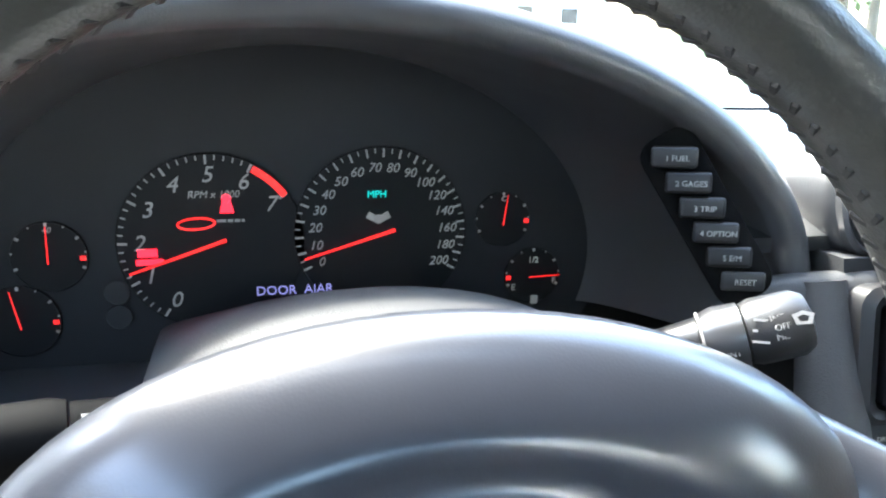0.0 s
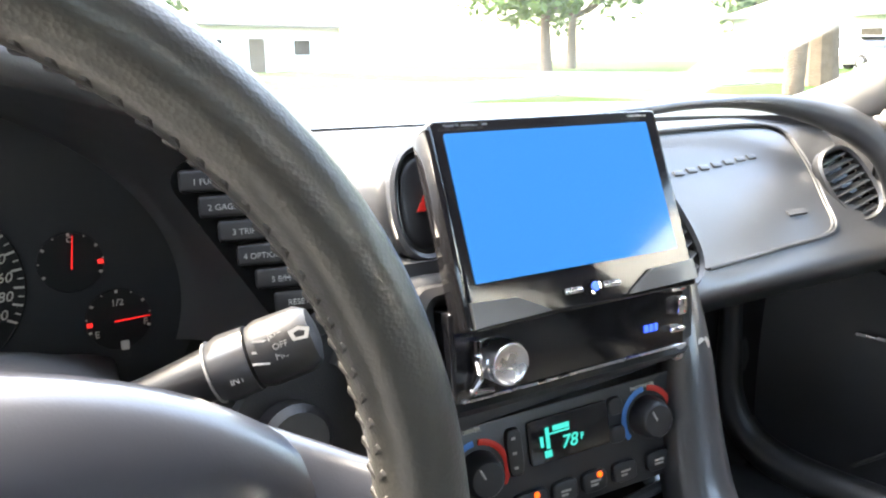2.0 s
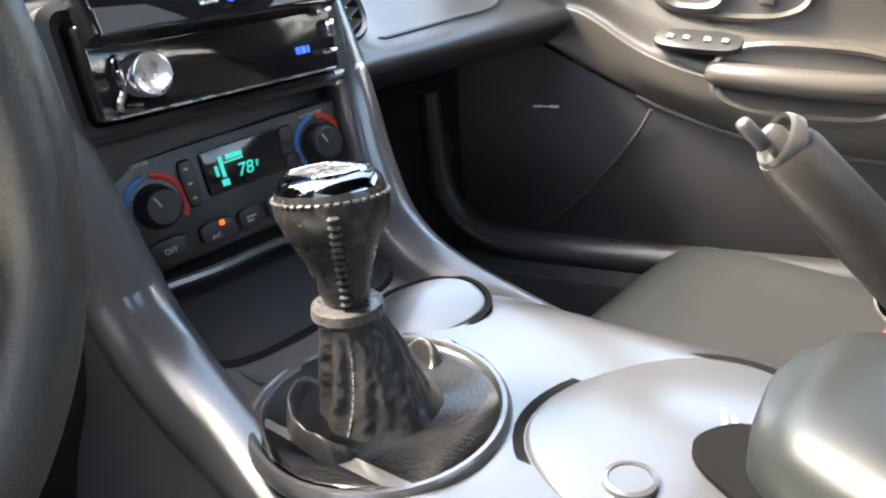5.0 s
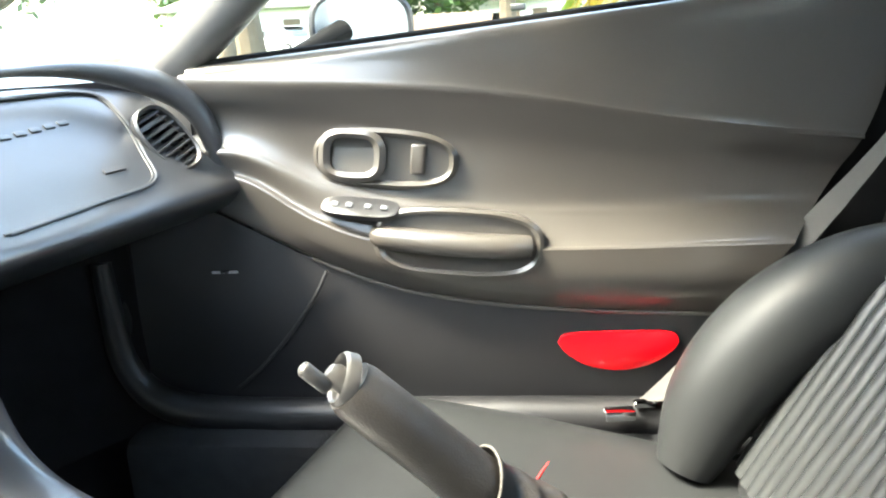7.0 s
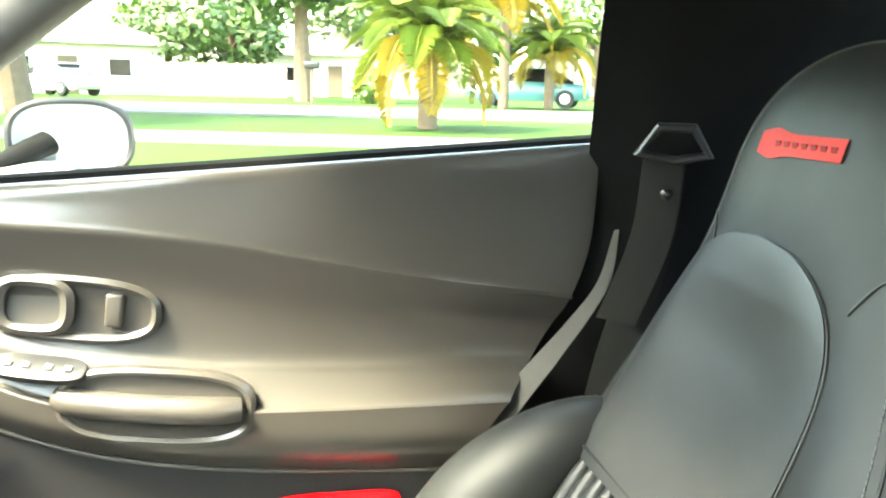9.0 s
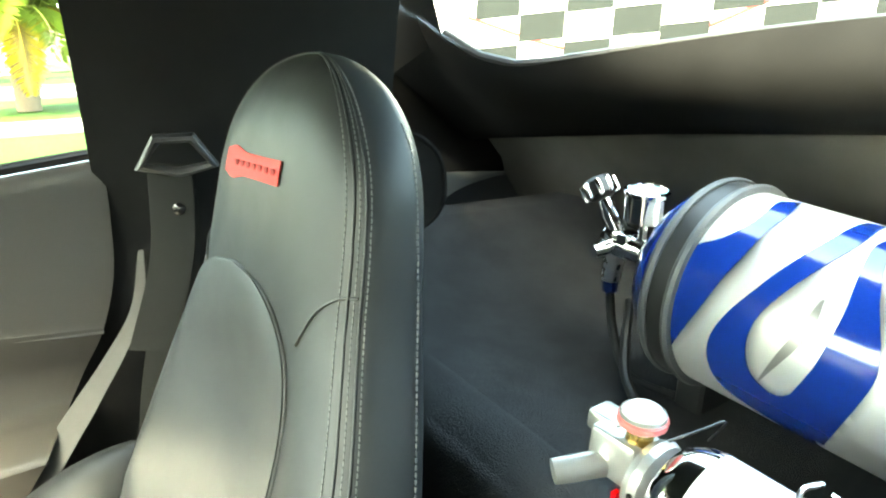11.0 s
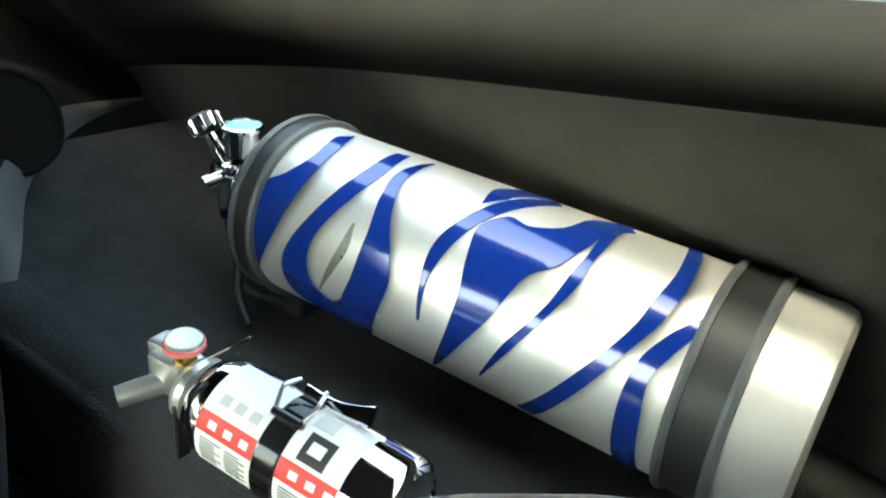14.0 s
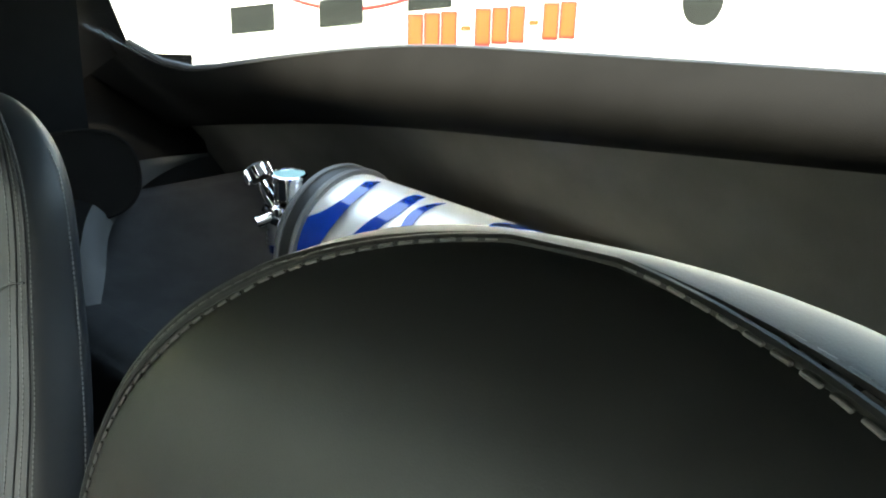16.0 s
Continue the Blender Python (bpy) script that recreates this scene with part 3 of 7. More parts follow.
def vent(parent, centre, normal, w, h, slats, roll=0.0):
    """An oval air vent: rim, dark throat and louvres."""
    m = facing(centre, normal) @ pose(0, 0, 0, 0, 0, roll)
    part("vent_rim", ringplate(outline(w, h, 2.6), outline(w * 0.84, h * 0.88, 2.6), 0.012, m, 0.003), M_DASH, parent)
    part("vent_throat", plate(outline(w * 0.86, h * 0.9, 2.6), 0.003, at=m @ pose(0, 0, -0.014)), M_GLOSS, parent)
    for i in range(slats):
        k = (i + 0.5) / slats * 2 - 1
        ww = w * 0.82 * math.sqrt(max(0.05, 1 - (abs(k) * 0.86) ** 2.6))
        part("vent_slat", rbox(ww, 0.0022, 0.010, 0.0008, 1), M_PLAST, parent, at=m @ pose(0, k * h * 0.42, -0.005, 35))


vent(dash, (0.972, 0.490, 0.855), (-0.30, -0.75, 0.42), 0.062, 0.098, 8, 24)

# centre pod with hazard switch and vents
pod = part("centre_pod", plate(outline(0.200, 0.082, 3.2), 0.10, 0.010, facing((0.396, 0.355, 0.915), (0, -1, 0.22))), M_DASH, dash, "rounded black centre pod")
PODN = Vector((0, -1, 0.22)).normalized()
part("hazard_bezel", ringplate(outline(0.046, 0.070, 2.4), outline(0.038, 0.060, 2.4), 0.006, facing((0.3225, 0.353, 0.917), PODN), 0.002), M_CONS, dash)
hb = part("hazard_switch", plate(outline(0.034, 0.055, 2.4), 0.010, 0.004, facing((0.3225, 0.3525, 0.917), PODN)), M_PLAST, dash, "black hazard switch with a red triangle")
part("hazard_triangle", plate([(-0.0075, -0.006), (0.0075, -0.006), (0, 0.007)], 0.001, at=facing((0.3225, 0.3515, 0.918), PODN)), M_RED, hb)
vent(dash, (0.574, 0.398, 0.857), (0.12, -1, 0.45), 0.060, 0.094, 8, 20)

# knee panels below the hood, and the column's surround
part("knee_panel", sheet(lambda u, v: (-0.40 + 0.70 * u, 0.372 + 0.05 * v * v, 0.80 + 0.074 * min(1.0, max(0.0, (abs(-0.40 + 0.70 * u - CX) - 0.19) / 0.06)) - 0.40 * v), 36, 16, 0.008), M_BINN, dash)
part("dash_centre_top", sheet(lambda u, v: (0.245 + 0.255 * u, 0.362 + 0.350 * v, 0.884 + 0.0410 * v ** 0.6), 14, 14, -0.01), M_DASH, dash)
part("dash_lip", tube(spline([(0.250, 0.358, 0.858), (0.275, 0.350, 0.864), (0.310, 0.341, 0.867), (0.330, 0.340, 0.866)], 16), 0.011, 14), M_BINN, dash)
part("binnacle_floor", sheet(lambda u, v: (CX - 0.21 + 0.42 * u, 0.476 - 0.105 * v, 0.788 + 0.004 * v), 24, 6, 0.004), M_HOOD, dash)

# ---- centre stack ----
stack = thing("centre_stack", "black centre stack with climate controls and storage pocket", "console", pose(0, 0, 0))
SN = Vector((0, -1, 0.16)).normalized()
part("stack_body", loft([[(x0, y, z), (x1, y, z), (x1 + 0.01, y + 0.12, z), (x0 - 0.01, y + 0.12, z)] for z, y, x0, x1 in ((0.655, 0.350, 0.322, 0.508), (0.70, 0.336, 0.318, 0.510), (0.80, 0.332, 0.306, 0.512), (0.885, 0.342, 0.298, 0.515))]), M_BINN, stack)
part("radio_bezel", ringplate(rrect(0.214, 0.076, 0.012), rrect(0.190, 0.060, 0.006), 0.03, facing((0.402, 0.316, 0.838), SN), 0.003), M_PLAST, stack)
# climate unit
CL = facing((0.4050, 0.320, 0.7485), Vector((-0.12, -1, 0.16))) @ pose(0, 0, 0, 0, 0, 3.4) @ Matrix.Diagonal((0.87, 0.87, 0.87, 1))
part("climate_panel", plate(rrect(0.214, 0.082, 0.006), 0.03, 0.003, CL), M_DGREY, stack, "dark grey climate control panel")


def dial(x, y):
    grow = CL @ pose(x, y, 0) @ Matrix.Diagonal((1.2, 1.2, 1.0, 1)) @ pose(-x, -y, 0)
    k = part("dial", lathe([(0.0140, 0), (0.0132, 0.008), (0.0115, 0.014), (0.010, 0.0155), (0.0, 0.0155)], 28, grow @ pose(x, y, 0)), M_PLAST, stack, "black rotary temperature dial")
    part("pointer", rbox(0.0013, 0.007, 0.0010, 0.0003, 1, grow @ pose(x - 0.003, y + 0.004, 0.0157, 0, 0, 25)), M_TICK, k)
    for a0, a1, mt, nm in ((215, 95, M_COLD, "cold_scale"), (85, -35, M_HOT, "hot_scale")):
        pts = [(x + 0.0188 * math.cos(radians(a0 + (a1 - a0) * q / 16)), y + 0.0188 * math.sin(radians(a0 + (a1 - a0) * q / 16)), 0.0012) for q in range(17)]
        part(nm, moved(tube(pts, 0.0019, 6, flat=0.4, up=(0, 0, 1)), grow), mt, k)


dial(-0.072, 0.006)
dial(0.076, 0.010)
disp = part("display", plate(rrect(0.070, 0.034, 0.003), 0.004, 0.001, CL @ pose(0.004, 0.016, 0.003)), M_GLOSS, stack, "black display window with teal figures")
part("temperature_text", moved(text_bm("78", 0.014, shear=0.2), CL @ pose(0.002, 0.011, 0.0042)), M_TEAL, disp)
part("unit_text", moved(text_bm("F", 0.007), CL @ pose(0.0135, 0.012, 0.0042)), M_TEAL, disp)
for x, y, w, h in ((-0.004, 0.024, 0.014, 0.004), (-0.016, 0.018, 0.003, 0.016), (-0.021, 0.016, 0.0025, 0.008), (-0.0165, 0.006, 0.006, 0.005), (-0.006, 0.0205, 0.018, 0.0012)):
    part("segment", rbox(w, h, 0.0006, at=CL @ pose(x, y, 0.0042)), M_TEAL, disp)
rocker = part("rocker", plate(outline(0.013, 0.036, 4), 0.006, 0.002, CL @ pose(-0.043, 0.014, 0.004)), M_PLAST, stack)
for q in (-1, 0, 1):
    part("rocker_mark", bars(0.005, 0.0035, 1), M_TICK, rocker, at=CL @ pose(-0.043, 0.014 + 0.011 * q, 0.0043))
for i, x in enumerate((-0.074, -0.034, -0.005, 0.021, 0.049, 0.081)):
    w = 0.030 if i in (0, 1) else 0.022
    b = part("button", plate(outline(w, 0.0165, 4), 0.006, 0.002, CL @ pose(x, -0.0265, 0.004)), M_PLAST, stack)
    if i == 0:
        part("button_text", moved(text_bm("OFF", 0.006), CL @ pose(x, -0.0275, 0.0044)), M_TICK, b)
    elif i == 1:
        part("button_text", moved(text_bm("A/C", 0.005), CL @ pose(x - 0.003, -0.0300, 0.0044)), M_TICK, b)
    else:
        part("button_mark", bars(0.009, 0.006, 2, seed=i), M_TICK, b, at=CL @ pose(x, -0.0270, 0.0044))
    if i in (1, 3):
        part("indicator", lathe([(0.0024, 0), (0.002, 0.001), (0, 0.0013)], 12, CL @ pose(x + 0.004, -0.0215, 0.0042)), M_AMBER, b)
for x, y in ((0.046, 0.026), (0.046, 0.004)):
    part("button", plate(outline(0.014, 0.014, 3), 0.006, 0.002, CL @ pose(x, y, 0.004)), M_PLAST, stack)
for x, s in ((-0.074, "DRIVER"), (0.074, "PASSENGER")):
    part("dial_caption", moved(text_bm(s, 0.0044), CL @ pose(x, 0.0375 - 0.003 * (x > 0), 0.0008)), M_TICK, stack)
# pocket below the climate unit
part("pocket_mat", sheet(lambda u, v: (0.330 + 0.130 * u, 0.226 + 0.112 * v, 0.6545 + 0.055 * max(0.0, (0.226 + 0.112 * v - 0.235) / 0.11) ** 1.6 + 0.004 * (abs(2 * u - 1) ** 6 + (1 - v) ** 8)), 20, 16, 0.003), M_RUBBER, stack, "smooth black storage pocket mat")
part("pocket_lining", sheet(lambda u, v: (0.325 + 0.17 * u, 0.318 + 0.05 * math.sin(v * math.pi), 0.700 - 0.05 * v), 12, 8, 0.003), M_GLOSS, stack)
part("pocket_lip", tube([(0.320, 0.312, 0.704), (0.36, 0.308, 0.703), (0.44, 0.308, 0.704), (0.508, 0.312, 0.706)], 0.004, 8), M_CONS, stack)

# ---- head unit with its raised screen ----
head = thing("car_stereo", "single-slot car stereo with raised touch screen showing blue", "car stereo", pose(0, 0, 0))
RN = Vector((0, -1, 0.10)).normalized()
R0 = facing((0.400, 0.306, 0.838), RN)
part("face", plate(rrect(0.180, 0.052, 0.002), 0.02, 0.002, R0), M_GLOSS, head, "gloss black front panel")
part("volume_knob", lathe([(0.0125, 0), (0.0125, 0.013), (0.0118, 0.015), (0.0110, 0.0152), (0.0100, 0.0146), (0.0, 0.0150)], 36, R0 @ pose(-0.061, -0.0045, 0)), M_SATIN, head, "chrome volume knob")
part("knob_bracket", tube(spline([(-0.0745, 0.008, 0.003), (-0.0765, 0.0, 0.006), (-0.0755, -0.010, 0.006), (-0.079, -0.0195, 0.003), (-0.066, -0.0215, 0.003)], 20), 0.0022, 8), M_CHROME, head, at=R0)
part("blue_caption", moved(bars(0.012, 0.0035, 1), R0 @ pose(-0.043, -0.006, 0.0006)), M_BLUELED, head)
part("blue_display", moved(bars(0.020, 0.0085, 1, words=5), R0 @ pose(0.063, -0.009, 0.0006)), M_BLUELED, head)
for x, y, w, h in ((0.081, 0.014, 0.014, 0.004), (0.084, 0.002, 0.008, 0.012), (0.080, -0.013, 0.014, 0.0035)):
    part("key", rbox(w, h, 0.006, 0.0015, 2, R0 @ pose(x, y, 0.002)), M_CHROME, head)
S0 = facing((0.4000, 0.3160, 0.9155), (0, -1, 0.43))     # screen's middle
part("screen_frame", plate(rrect(0.170, 0.116, 0.003), 0.013, 0.002, S0 @ pose(0.0005, -0.0045, -0.001)), M_GLOSS, head, "black screen housing")
part("screen_side", rbox(0.005, 0.112, 0.018, 0.002, 2, S0 @ pose(-0.0858, -0.006, -0.009)), M_GLOSS, head)
panel = part("screen", plate(rrect(0.1510, 0.0835, 0.001), 0.002, 0.0, S0 @ pose(-0.0016, 0.0036, 0.0004)), M_SCREEN, head, "lit blue screen")
for chin in ([(-0.0845, -0.0615), (-0.0320, -0.0600), (-0.0385, -0.0565), (-0.0540, -0.0490), (-0.0840, -0.0475)], [(0.0845, -0.0590), (0.0840, -0.0465), (0.0480, -0.0475), (0.0310, -0.0570), (0.0270, -0.0600)]):
    part("screen_chin", plate(chin, 0.003, 0.0006, S0 @ pose(0, 0, 0.0016)), M_CHIN, head, "dark grey corner plate under the screen")
part("screen_key", lathe([(0.0048, 0), (0.0045, 0.002), (0, 0.0024)], 20, S0 @ pose(0.000, -0.0515, 0.0004)), M_CHROME, head)
part("key_light", lathe([(0.0028, 0.0022), (0.0026, 0.0028), (0, 0.0029)], 16, S0 @ pose(0.000, -0.0515, 0.0004)), M_BLUELED, head)
for x in (-0.0145, 0.0145):
    part("screen_mark", rbox(0.013, 0.0036, 0.0014, 0.0012, 2), M_SATIN, head, at=S0 @ pose(x, -0.0515, 0.0006))
for x, w in ((-0.060, 0.036), (0.068, 0.020)):
    part("screen_caption", bars(w, 0.0022, 1, seed=5), M_SATIN, head, at=S0 @ pose(x, 0.0495, 0.0012))
part("lower_edge", moved(tube([(-0.085, -0.0250, 0), (0.085, -0.0250, 0)], 0.0009, 6), R0 @ pose(0, 0, 0.001)), M_SATIN, head)
part("hinge_bracket", join(rbox(0.022, 0.010, 0.012, 0.002, 2, pose(0.500, 0.314, 0.804)), lathe([(0.0075, -0.003), (0.0075, 0.003), (0.005, 0.004), (0, 0.004)], 20, facing((0.511, 0.309, 0.805), SN))), M_SATIN, head)

# ---- instrument cluster ----
cluster = thing("instrument_cluster", "black instrument cluster with lit red needles", "instrument cluster", pose(0, 0, 0))
CLM = facing((CX, 0.474, 0.86), (0, -1, 0.0))
part("cluster_face", plate(outline(0.42, 0.29, 2.0, 48), 0.004, 0, CLM @ pose(0, 0, -0.0015)), M_FACE, cluster)


def arc_ticks(g, cx, cy, r, a0, a1, n, long_every, w, ln):
    """The strokes of a scale, each a part of its dial."""
    kinds = {}
    for i in range(n + 1):
        a = radians(a0 + (a1 - a0) * i / n)
        big = i % long_every == 0
        q = ln if big else ln * 0.55
        if big not in kinds:
            kinds[big] = part("tick", rbox(q, w * (1.4 if big else 0.8), 0.0006), M_TICK, g)
            ob = kinds[big]
        else:
            ob = new("tick", kinds[big].data)
            ob.parent = g
        ob.matrix_basis = CLM @ pose(cx + (r - q / 2) * math.cos(a), cy + (r - q / 2) * math.sin(a), 0.0008, 0, 0, math.degrees(a))


def gauge(name, cx, cy, r, a0, a1, n, every, marks, needle, size, tw, label):
    """A round dial on the cluster: rim line, scale, figures and needle."""
    g = part(name, lathe([(r * 1.012, -0.001), (r * 1.012, 0.0004), (r * 1.0, 0.0008), (r * 0.99, 0.0003), (0, 0.0003)], 48, CLM @ pose(cx, cy, 0)), M_GAUGE, cluster, label)
    arc_ticks(g, cx, cy, r * 0.99, a0, a1, n, every, tw, r * 0.10)
    for i, s in enumerate(marks):
        if s:
            a = radians(a0 + (a1 - a0) * i / (len(marks) - 1))
            part("figure", text_bm(s, size, shear=0.25), M_TICK, g, at=CLM @ pose(cx + r * 0.77 * math.cos(a), cy + r * 0.77 * math.sin(a), 0.0009))
    a = radians(needle)
    p0, p1 = (cx - 0.16 * r * math.cos(a), cy - 0.16 * r * math.sin(a)), (cx + 0.93 * r * math.cos(a), cy + 0.93 * r * math.sin(a))
    part("needle", moved(tube([(*p0, 0.004), (*p1, 0.004)], [r * 0.022, r * 0.012], 6), CLM), M_NEEDLE, g)
    return g


tach = gauge("tachometer", -0.0520, 0.0090, 0.0560, 236, 34, 35, 5, ["0", "1", "2", "3", "4", "5", "6", "7"], 199, 0.0140, 0.0010, "tachometer with red zone, needle near idle")
rz = [(-0.053 + 0.055 * math.cos(radians(61 - 2.7 * q)), 0.009 + 0.053 * math.sin(radians(61 - 2.7 * q)), 0) for q in range(11)]
part("red_zone", moved(tube(rz, 0.0022, 6, flat=0.3, up=(0, 0, 1)), CLM @ pose(0, 0, 0.001)), M_NEEDLE, tach)
part("unit_caption", text_bm("RPM x 1000", 0.0062, shear=0.2), M_TICK, tach, at=CLM @ pose(-0.050, 0.040, 0.0009))
part("badge_oval", moved(tube([(0.011 * math.cos(a), 0.0035 * math.sin(a), 0) for a in (6.2832 * k / 24 for k in range(24))], 0.0007, 5, closed=True), CLM @ pose(-0.061, 0.022, 0.001, 0, 0, 3)), M_NEEDLE, tach)
part("badge_bar", bars(0.018, 0.003, 1, seed=2), M_TICK, tach, at=CLM @ pose(-0.040, 0.0235, 0.0009))
part("belt_warning", join(lathe([(0.0028, 0), (0.0026, 0.0006), (0, 0.0006)], 16, pose(0, 0.0035, 0)), plate([(-0.0042, -0.0055), (0.0042, -0.0055), (0.0024, 0.002), (-0.0024, 0.002)], 0.0006)), M_WARN, tach, at=CLM @ pose(-0.0425, 0.034, 0.0012))
part("brake_warning", join(rbox(0.0115, 0.0052, 0.0006, 0.0002, 1, pose(0, 0.003, 0)), rbox(0.016, 0.0035, 0.0006, 0.0002, 1, pose(0.001, -0.0028, 0))), M_WARN, tach, at=CLM @ pose(-0.0905, 0.0015, 0.0012))
speedo = gauge("speedometer", 0.053, 0.0125, 0.0555, 205, -28, 40, 2, ["0", "10", "20", "30", "40", "50", "60", "70", "80", "90", "100", "120", "140", "160", "180", "200"], 197, 0.0084, 0.0009, "speedometer reading zero")
part("unit_caption", text_bm("MPH", 0.0062), M_TEAL, speedo, at=CLM @ pose(0.050, 0.038, 0.0009))
part("flag_emblem", join(rbox(0.008, 0.0045, 0.0005, at=pose(-0.0035, 0.001, 0, 0, 0, -28)), rbox(0.008, 0.0045, 0.0005, at=pose(0.0035, 0.001, 0, 0, 0, 28)), lathe([(0.003, 0), (0.003, 0.0008), (0, 0.0008)], 16)), M_TICK, speedo, at=CLM @ pose(0.051, 0.022, 0.0009))
for nm, cx, cy, r, a0, a1, nd, lab, marks in (("oil_gauge", -0.146, 0.004, 0.0215, 200, -20, 88, "small oil pressure gauge", ["", "40", ""]), ("volt_gauge", -0.166, -0.036, 0.0225, 200, -20, 100, "small temperature gauge", ["", "", ""]),
                                          ("temp_gauge", 0.134, 0.019, 0.0185, 205, -25, 83, "small coolant gauge", ["", "C", ""]), ("fuel_gauge", 0.157, -0.021, 0.0195, 200, -20, 2, "fuel gauge reading full", ["", "", ""])):
    g = gauge(nm, cx, cy, r, a0, a1, 8, 2, marks, nd, 0.005, 0.0011, lab)
    end = -1 if nm != "fuel_gauge" else 1
    part("red_mark", rbox(0.0032, 0.0026, 0.0007, at=CLM @ pose(cx - end * r * 0.88, cy - 0.001, 0.0012)), M_NEEDLE, g)
    if nm == "fuel_gauge":
        for s, x, y in (("E", -0.0135, -0.008), ("F", 0.0155, -0.004), ("1/2", 0.0, 0.011)):
            part("figure", text_bm(s, 0.006), M_TICK, g, at=CLM @ pose(cx + x, cy + y, 0.001))
        part("pump_mark", rbox(0.005, 0.006, 0.0006, 0.0006, 1), M_TICK, g, at=CLM @ pose(cx + 0.002, cy - 0.0175, 0.001))
part("message", text_bm("DOOR  AJAR", 0.0085), M_VFD, cluster, at=CLM @ pose(-0.003, -0.0235, 0.001))
for x, z in ((-0.110, -0.020), (-0.110, -0.036)):
    part("tell_tale", lathe([(0.008, 0), (0.0075, 0.0006), (0, 0.0006)], 24), M_DGREY, cluster, at=CLM @ pose(x, z, 0.0006))

# ---- trip switches on the hood's right flank ----
trip = thing("switch_bank", "column of six black trip computer switches", "switch panel", pose(0, 0, 0))
TB0, TB1 = Vector((0.194, 0.3560, 0.946)), Vector((0.2405, 0.3405, 0.8705))
TN = Vector((-0.30, -0.94, 0.10)).normalized()
TUP = (TB0 - TB1).normalized()
tm = facing(TB0.lerp(TB1, 0.5), TN, TUP)
part("switch_plate", plate(rrect(0.031, 0.100, 0.010), 0.003, 0.0012, tm @ pose(0.0, 0, -0.0016)), M_VOID, trip)
for i, s in enumerate(("1 FUEL", "2 GAGES", "3 TRIP", "4 OPTION", "5 E/M", "RESET")):
    m = facing(TB0.lerp(TB1, (i + 0.5) / 6.0 * 1.02), TN, (0.05, 0, 1))
    b = part("switch", rbox(0.0236, 0.0112, 0.0048, 0.0022, 4), M_KEYS, trip, at=m @ pose(0, 0, 0, 0, 0, 4))
    part("switch_text", text_bm(s, 0.0042), M_PRINT, b, at=pose(0.001, -0.0006, 0.0026))

# ---- steering wheel and column ----
wheel = thing("steering_wheel", "black leather steering wheel with stitched rim and large hub cover", "steering wheel", pose(0, 0, 0))
WT = 0.19
WC = Vector((0.038, 0.178, 0.856))
WN = Vector((0, -math.cos(WT), math.sin(WT)))
WM = facing(WC, WN)
RIM = 0.1815


def rim_pt(a, r=RIM, h=0.0):
    return WM @ Vector((r * math.cos(a), r * math.sin(a), h))


bm = loft([[rim_pt(2 * math.pi * k / 96, RIM + 0.0155 * math.cos(b), 0.0185 * math.sin(b)) for b in (2 * math.pi * q / 16 for q in range(16))] for k in range(97)], caps=False)
part("rim", bm, M_RIM, wheel, "black leather rim")
M_THREADB = material("black_lacing", (0.02, 0.019, 0.018), 0.5, vary=0.25, vscale=40)
lace = bmesh.new()
for k in range(118):
    a = 2 * math.pi * k / 118
    t = rim_pt(a + 0.01, RIM - 0.015, 0) - rim_pt(a - 0.01, RIM - 0.015, 0)
    for e in (-1, 1):
        p = rim_pt(a, RIM - 0.0152, -0.001 + 0.0034 * e)
        lace = join(lace, rbox(0.0086, 0.0046, 0.0032, 0.0014, 1, facing(p, (WC - p), t) @ pose(0, 0, -0.0014, 0, 0, 34 * e)))
part("rim_stitching", lace, M_THREADB, wheel, "laced stitching along the rim's inner side")


def hub(u, v):
    """The domed cover of the wheel's middle, with a stepped upper edge."""
    a = 2 * math.pi * u
    c, s = math.cos(a), math.sin(a)
    w, h, e = 0.152 + 0.006 * c, 0.090, 2.0
    x = math.copysign(abs(c) ** (2 / e), c) * w * v
    y = math.copysign(abs(s) ** (2 / e), s) * h * v
    dome = 0.042 * max(0.0, 1 - v ** 2.3) ** 0.6
    dome -= 0.005 * math.exp(-((v - 0.50) / 0.09) ** 2)
    return WM @ Vector((x + 0.008, y - 0.023, -0.026 + dome))


HV = [0.02, 0.12, 0.22, 0.32, 0.40, 0.46, 0.52, 0.57, 0.62, 0.67, 0.72, 0.77, 0.82, 0.87, 0.91, 0.945, 0.97, 0.988, 1.0]
part("hub_cover", loft([[hub(k / 72, v) for k in range(72)] for v in HV] + [[WM @ Vector(((0.152 + 0.006 * math.cos(2 * math.pi * k / 72)) * math.cos(2 * math.pi * k / 72) * 0.93 + 0.008, 0.090 * math.sin(2 * math.pi * k / 72) * 0.93 - 0.023, -0.050)) for k in range(72)]]), M_HUB, wheel, "domed grained vinyl hub cover")
for s in (-1, 1):
    sp = spline([(s * 0.120, -0.004, -0.036), (s * 0.150, -0.014, -0.024), (s * 0.182, -0.026, -0.003)], 8)
    part("spoke", moved(tube(sp, [0.036 - 0.0014 * k + 0.0008 * max(0, k - 5) ** 2 for k in range(9)], 32, flat=0.45, up=(0, 0, 1)), WM), M_HUB, wheel)
    part("spoke", moved(tube(spline([(s * 0.075, -0.075, -0.014), (s * 0.095, -0.115, -0.006), (s * 0.115, -0.142, 0)], 8), 0.020, 12, flat=0.6, up=(0, 0, 1)), WM), M_RIM, wheel)
column = thing("steering_column", "black plastic steering column shroud", "steering column", pose(0, 0, 0))
AX = -WN
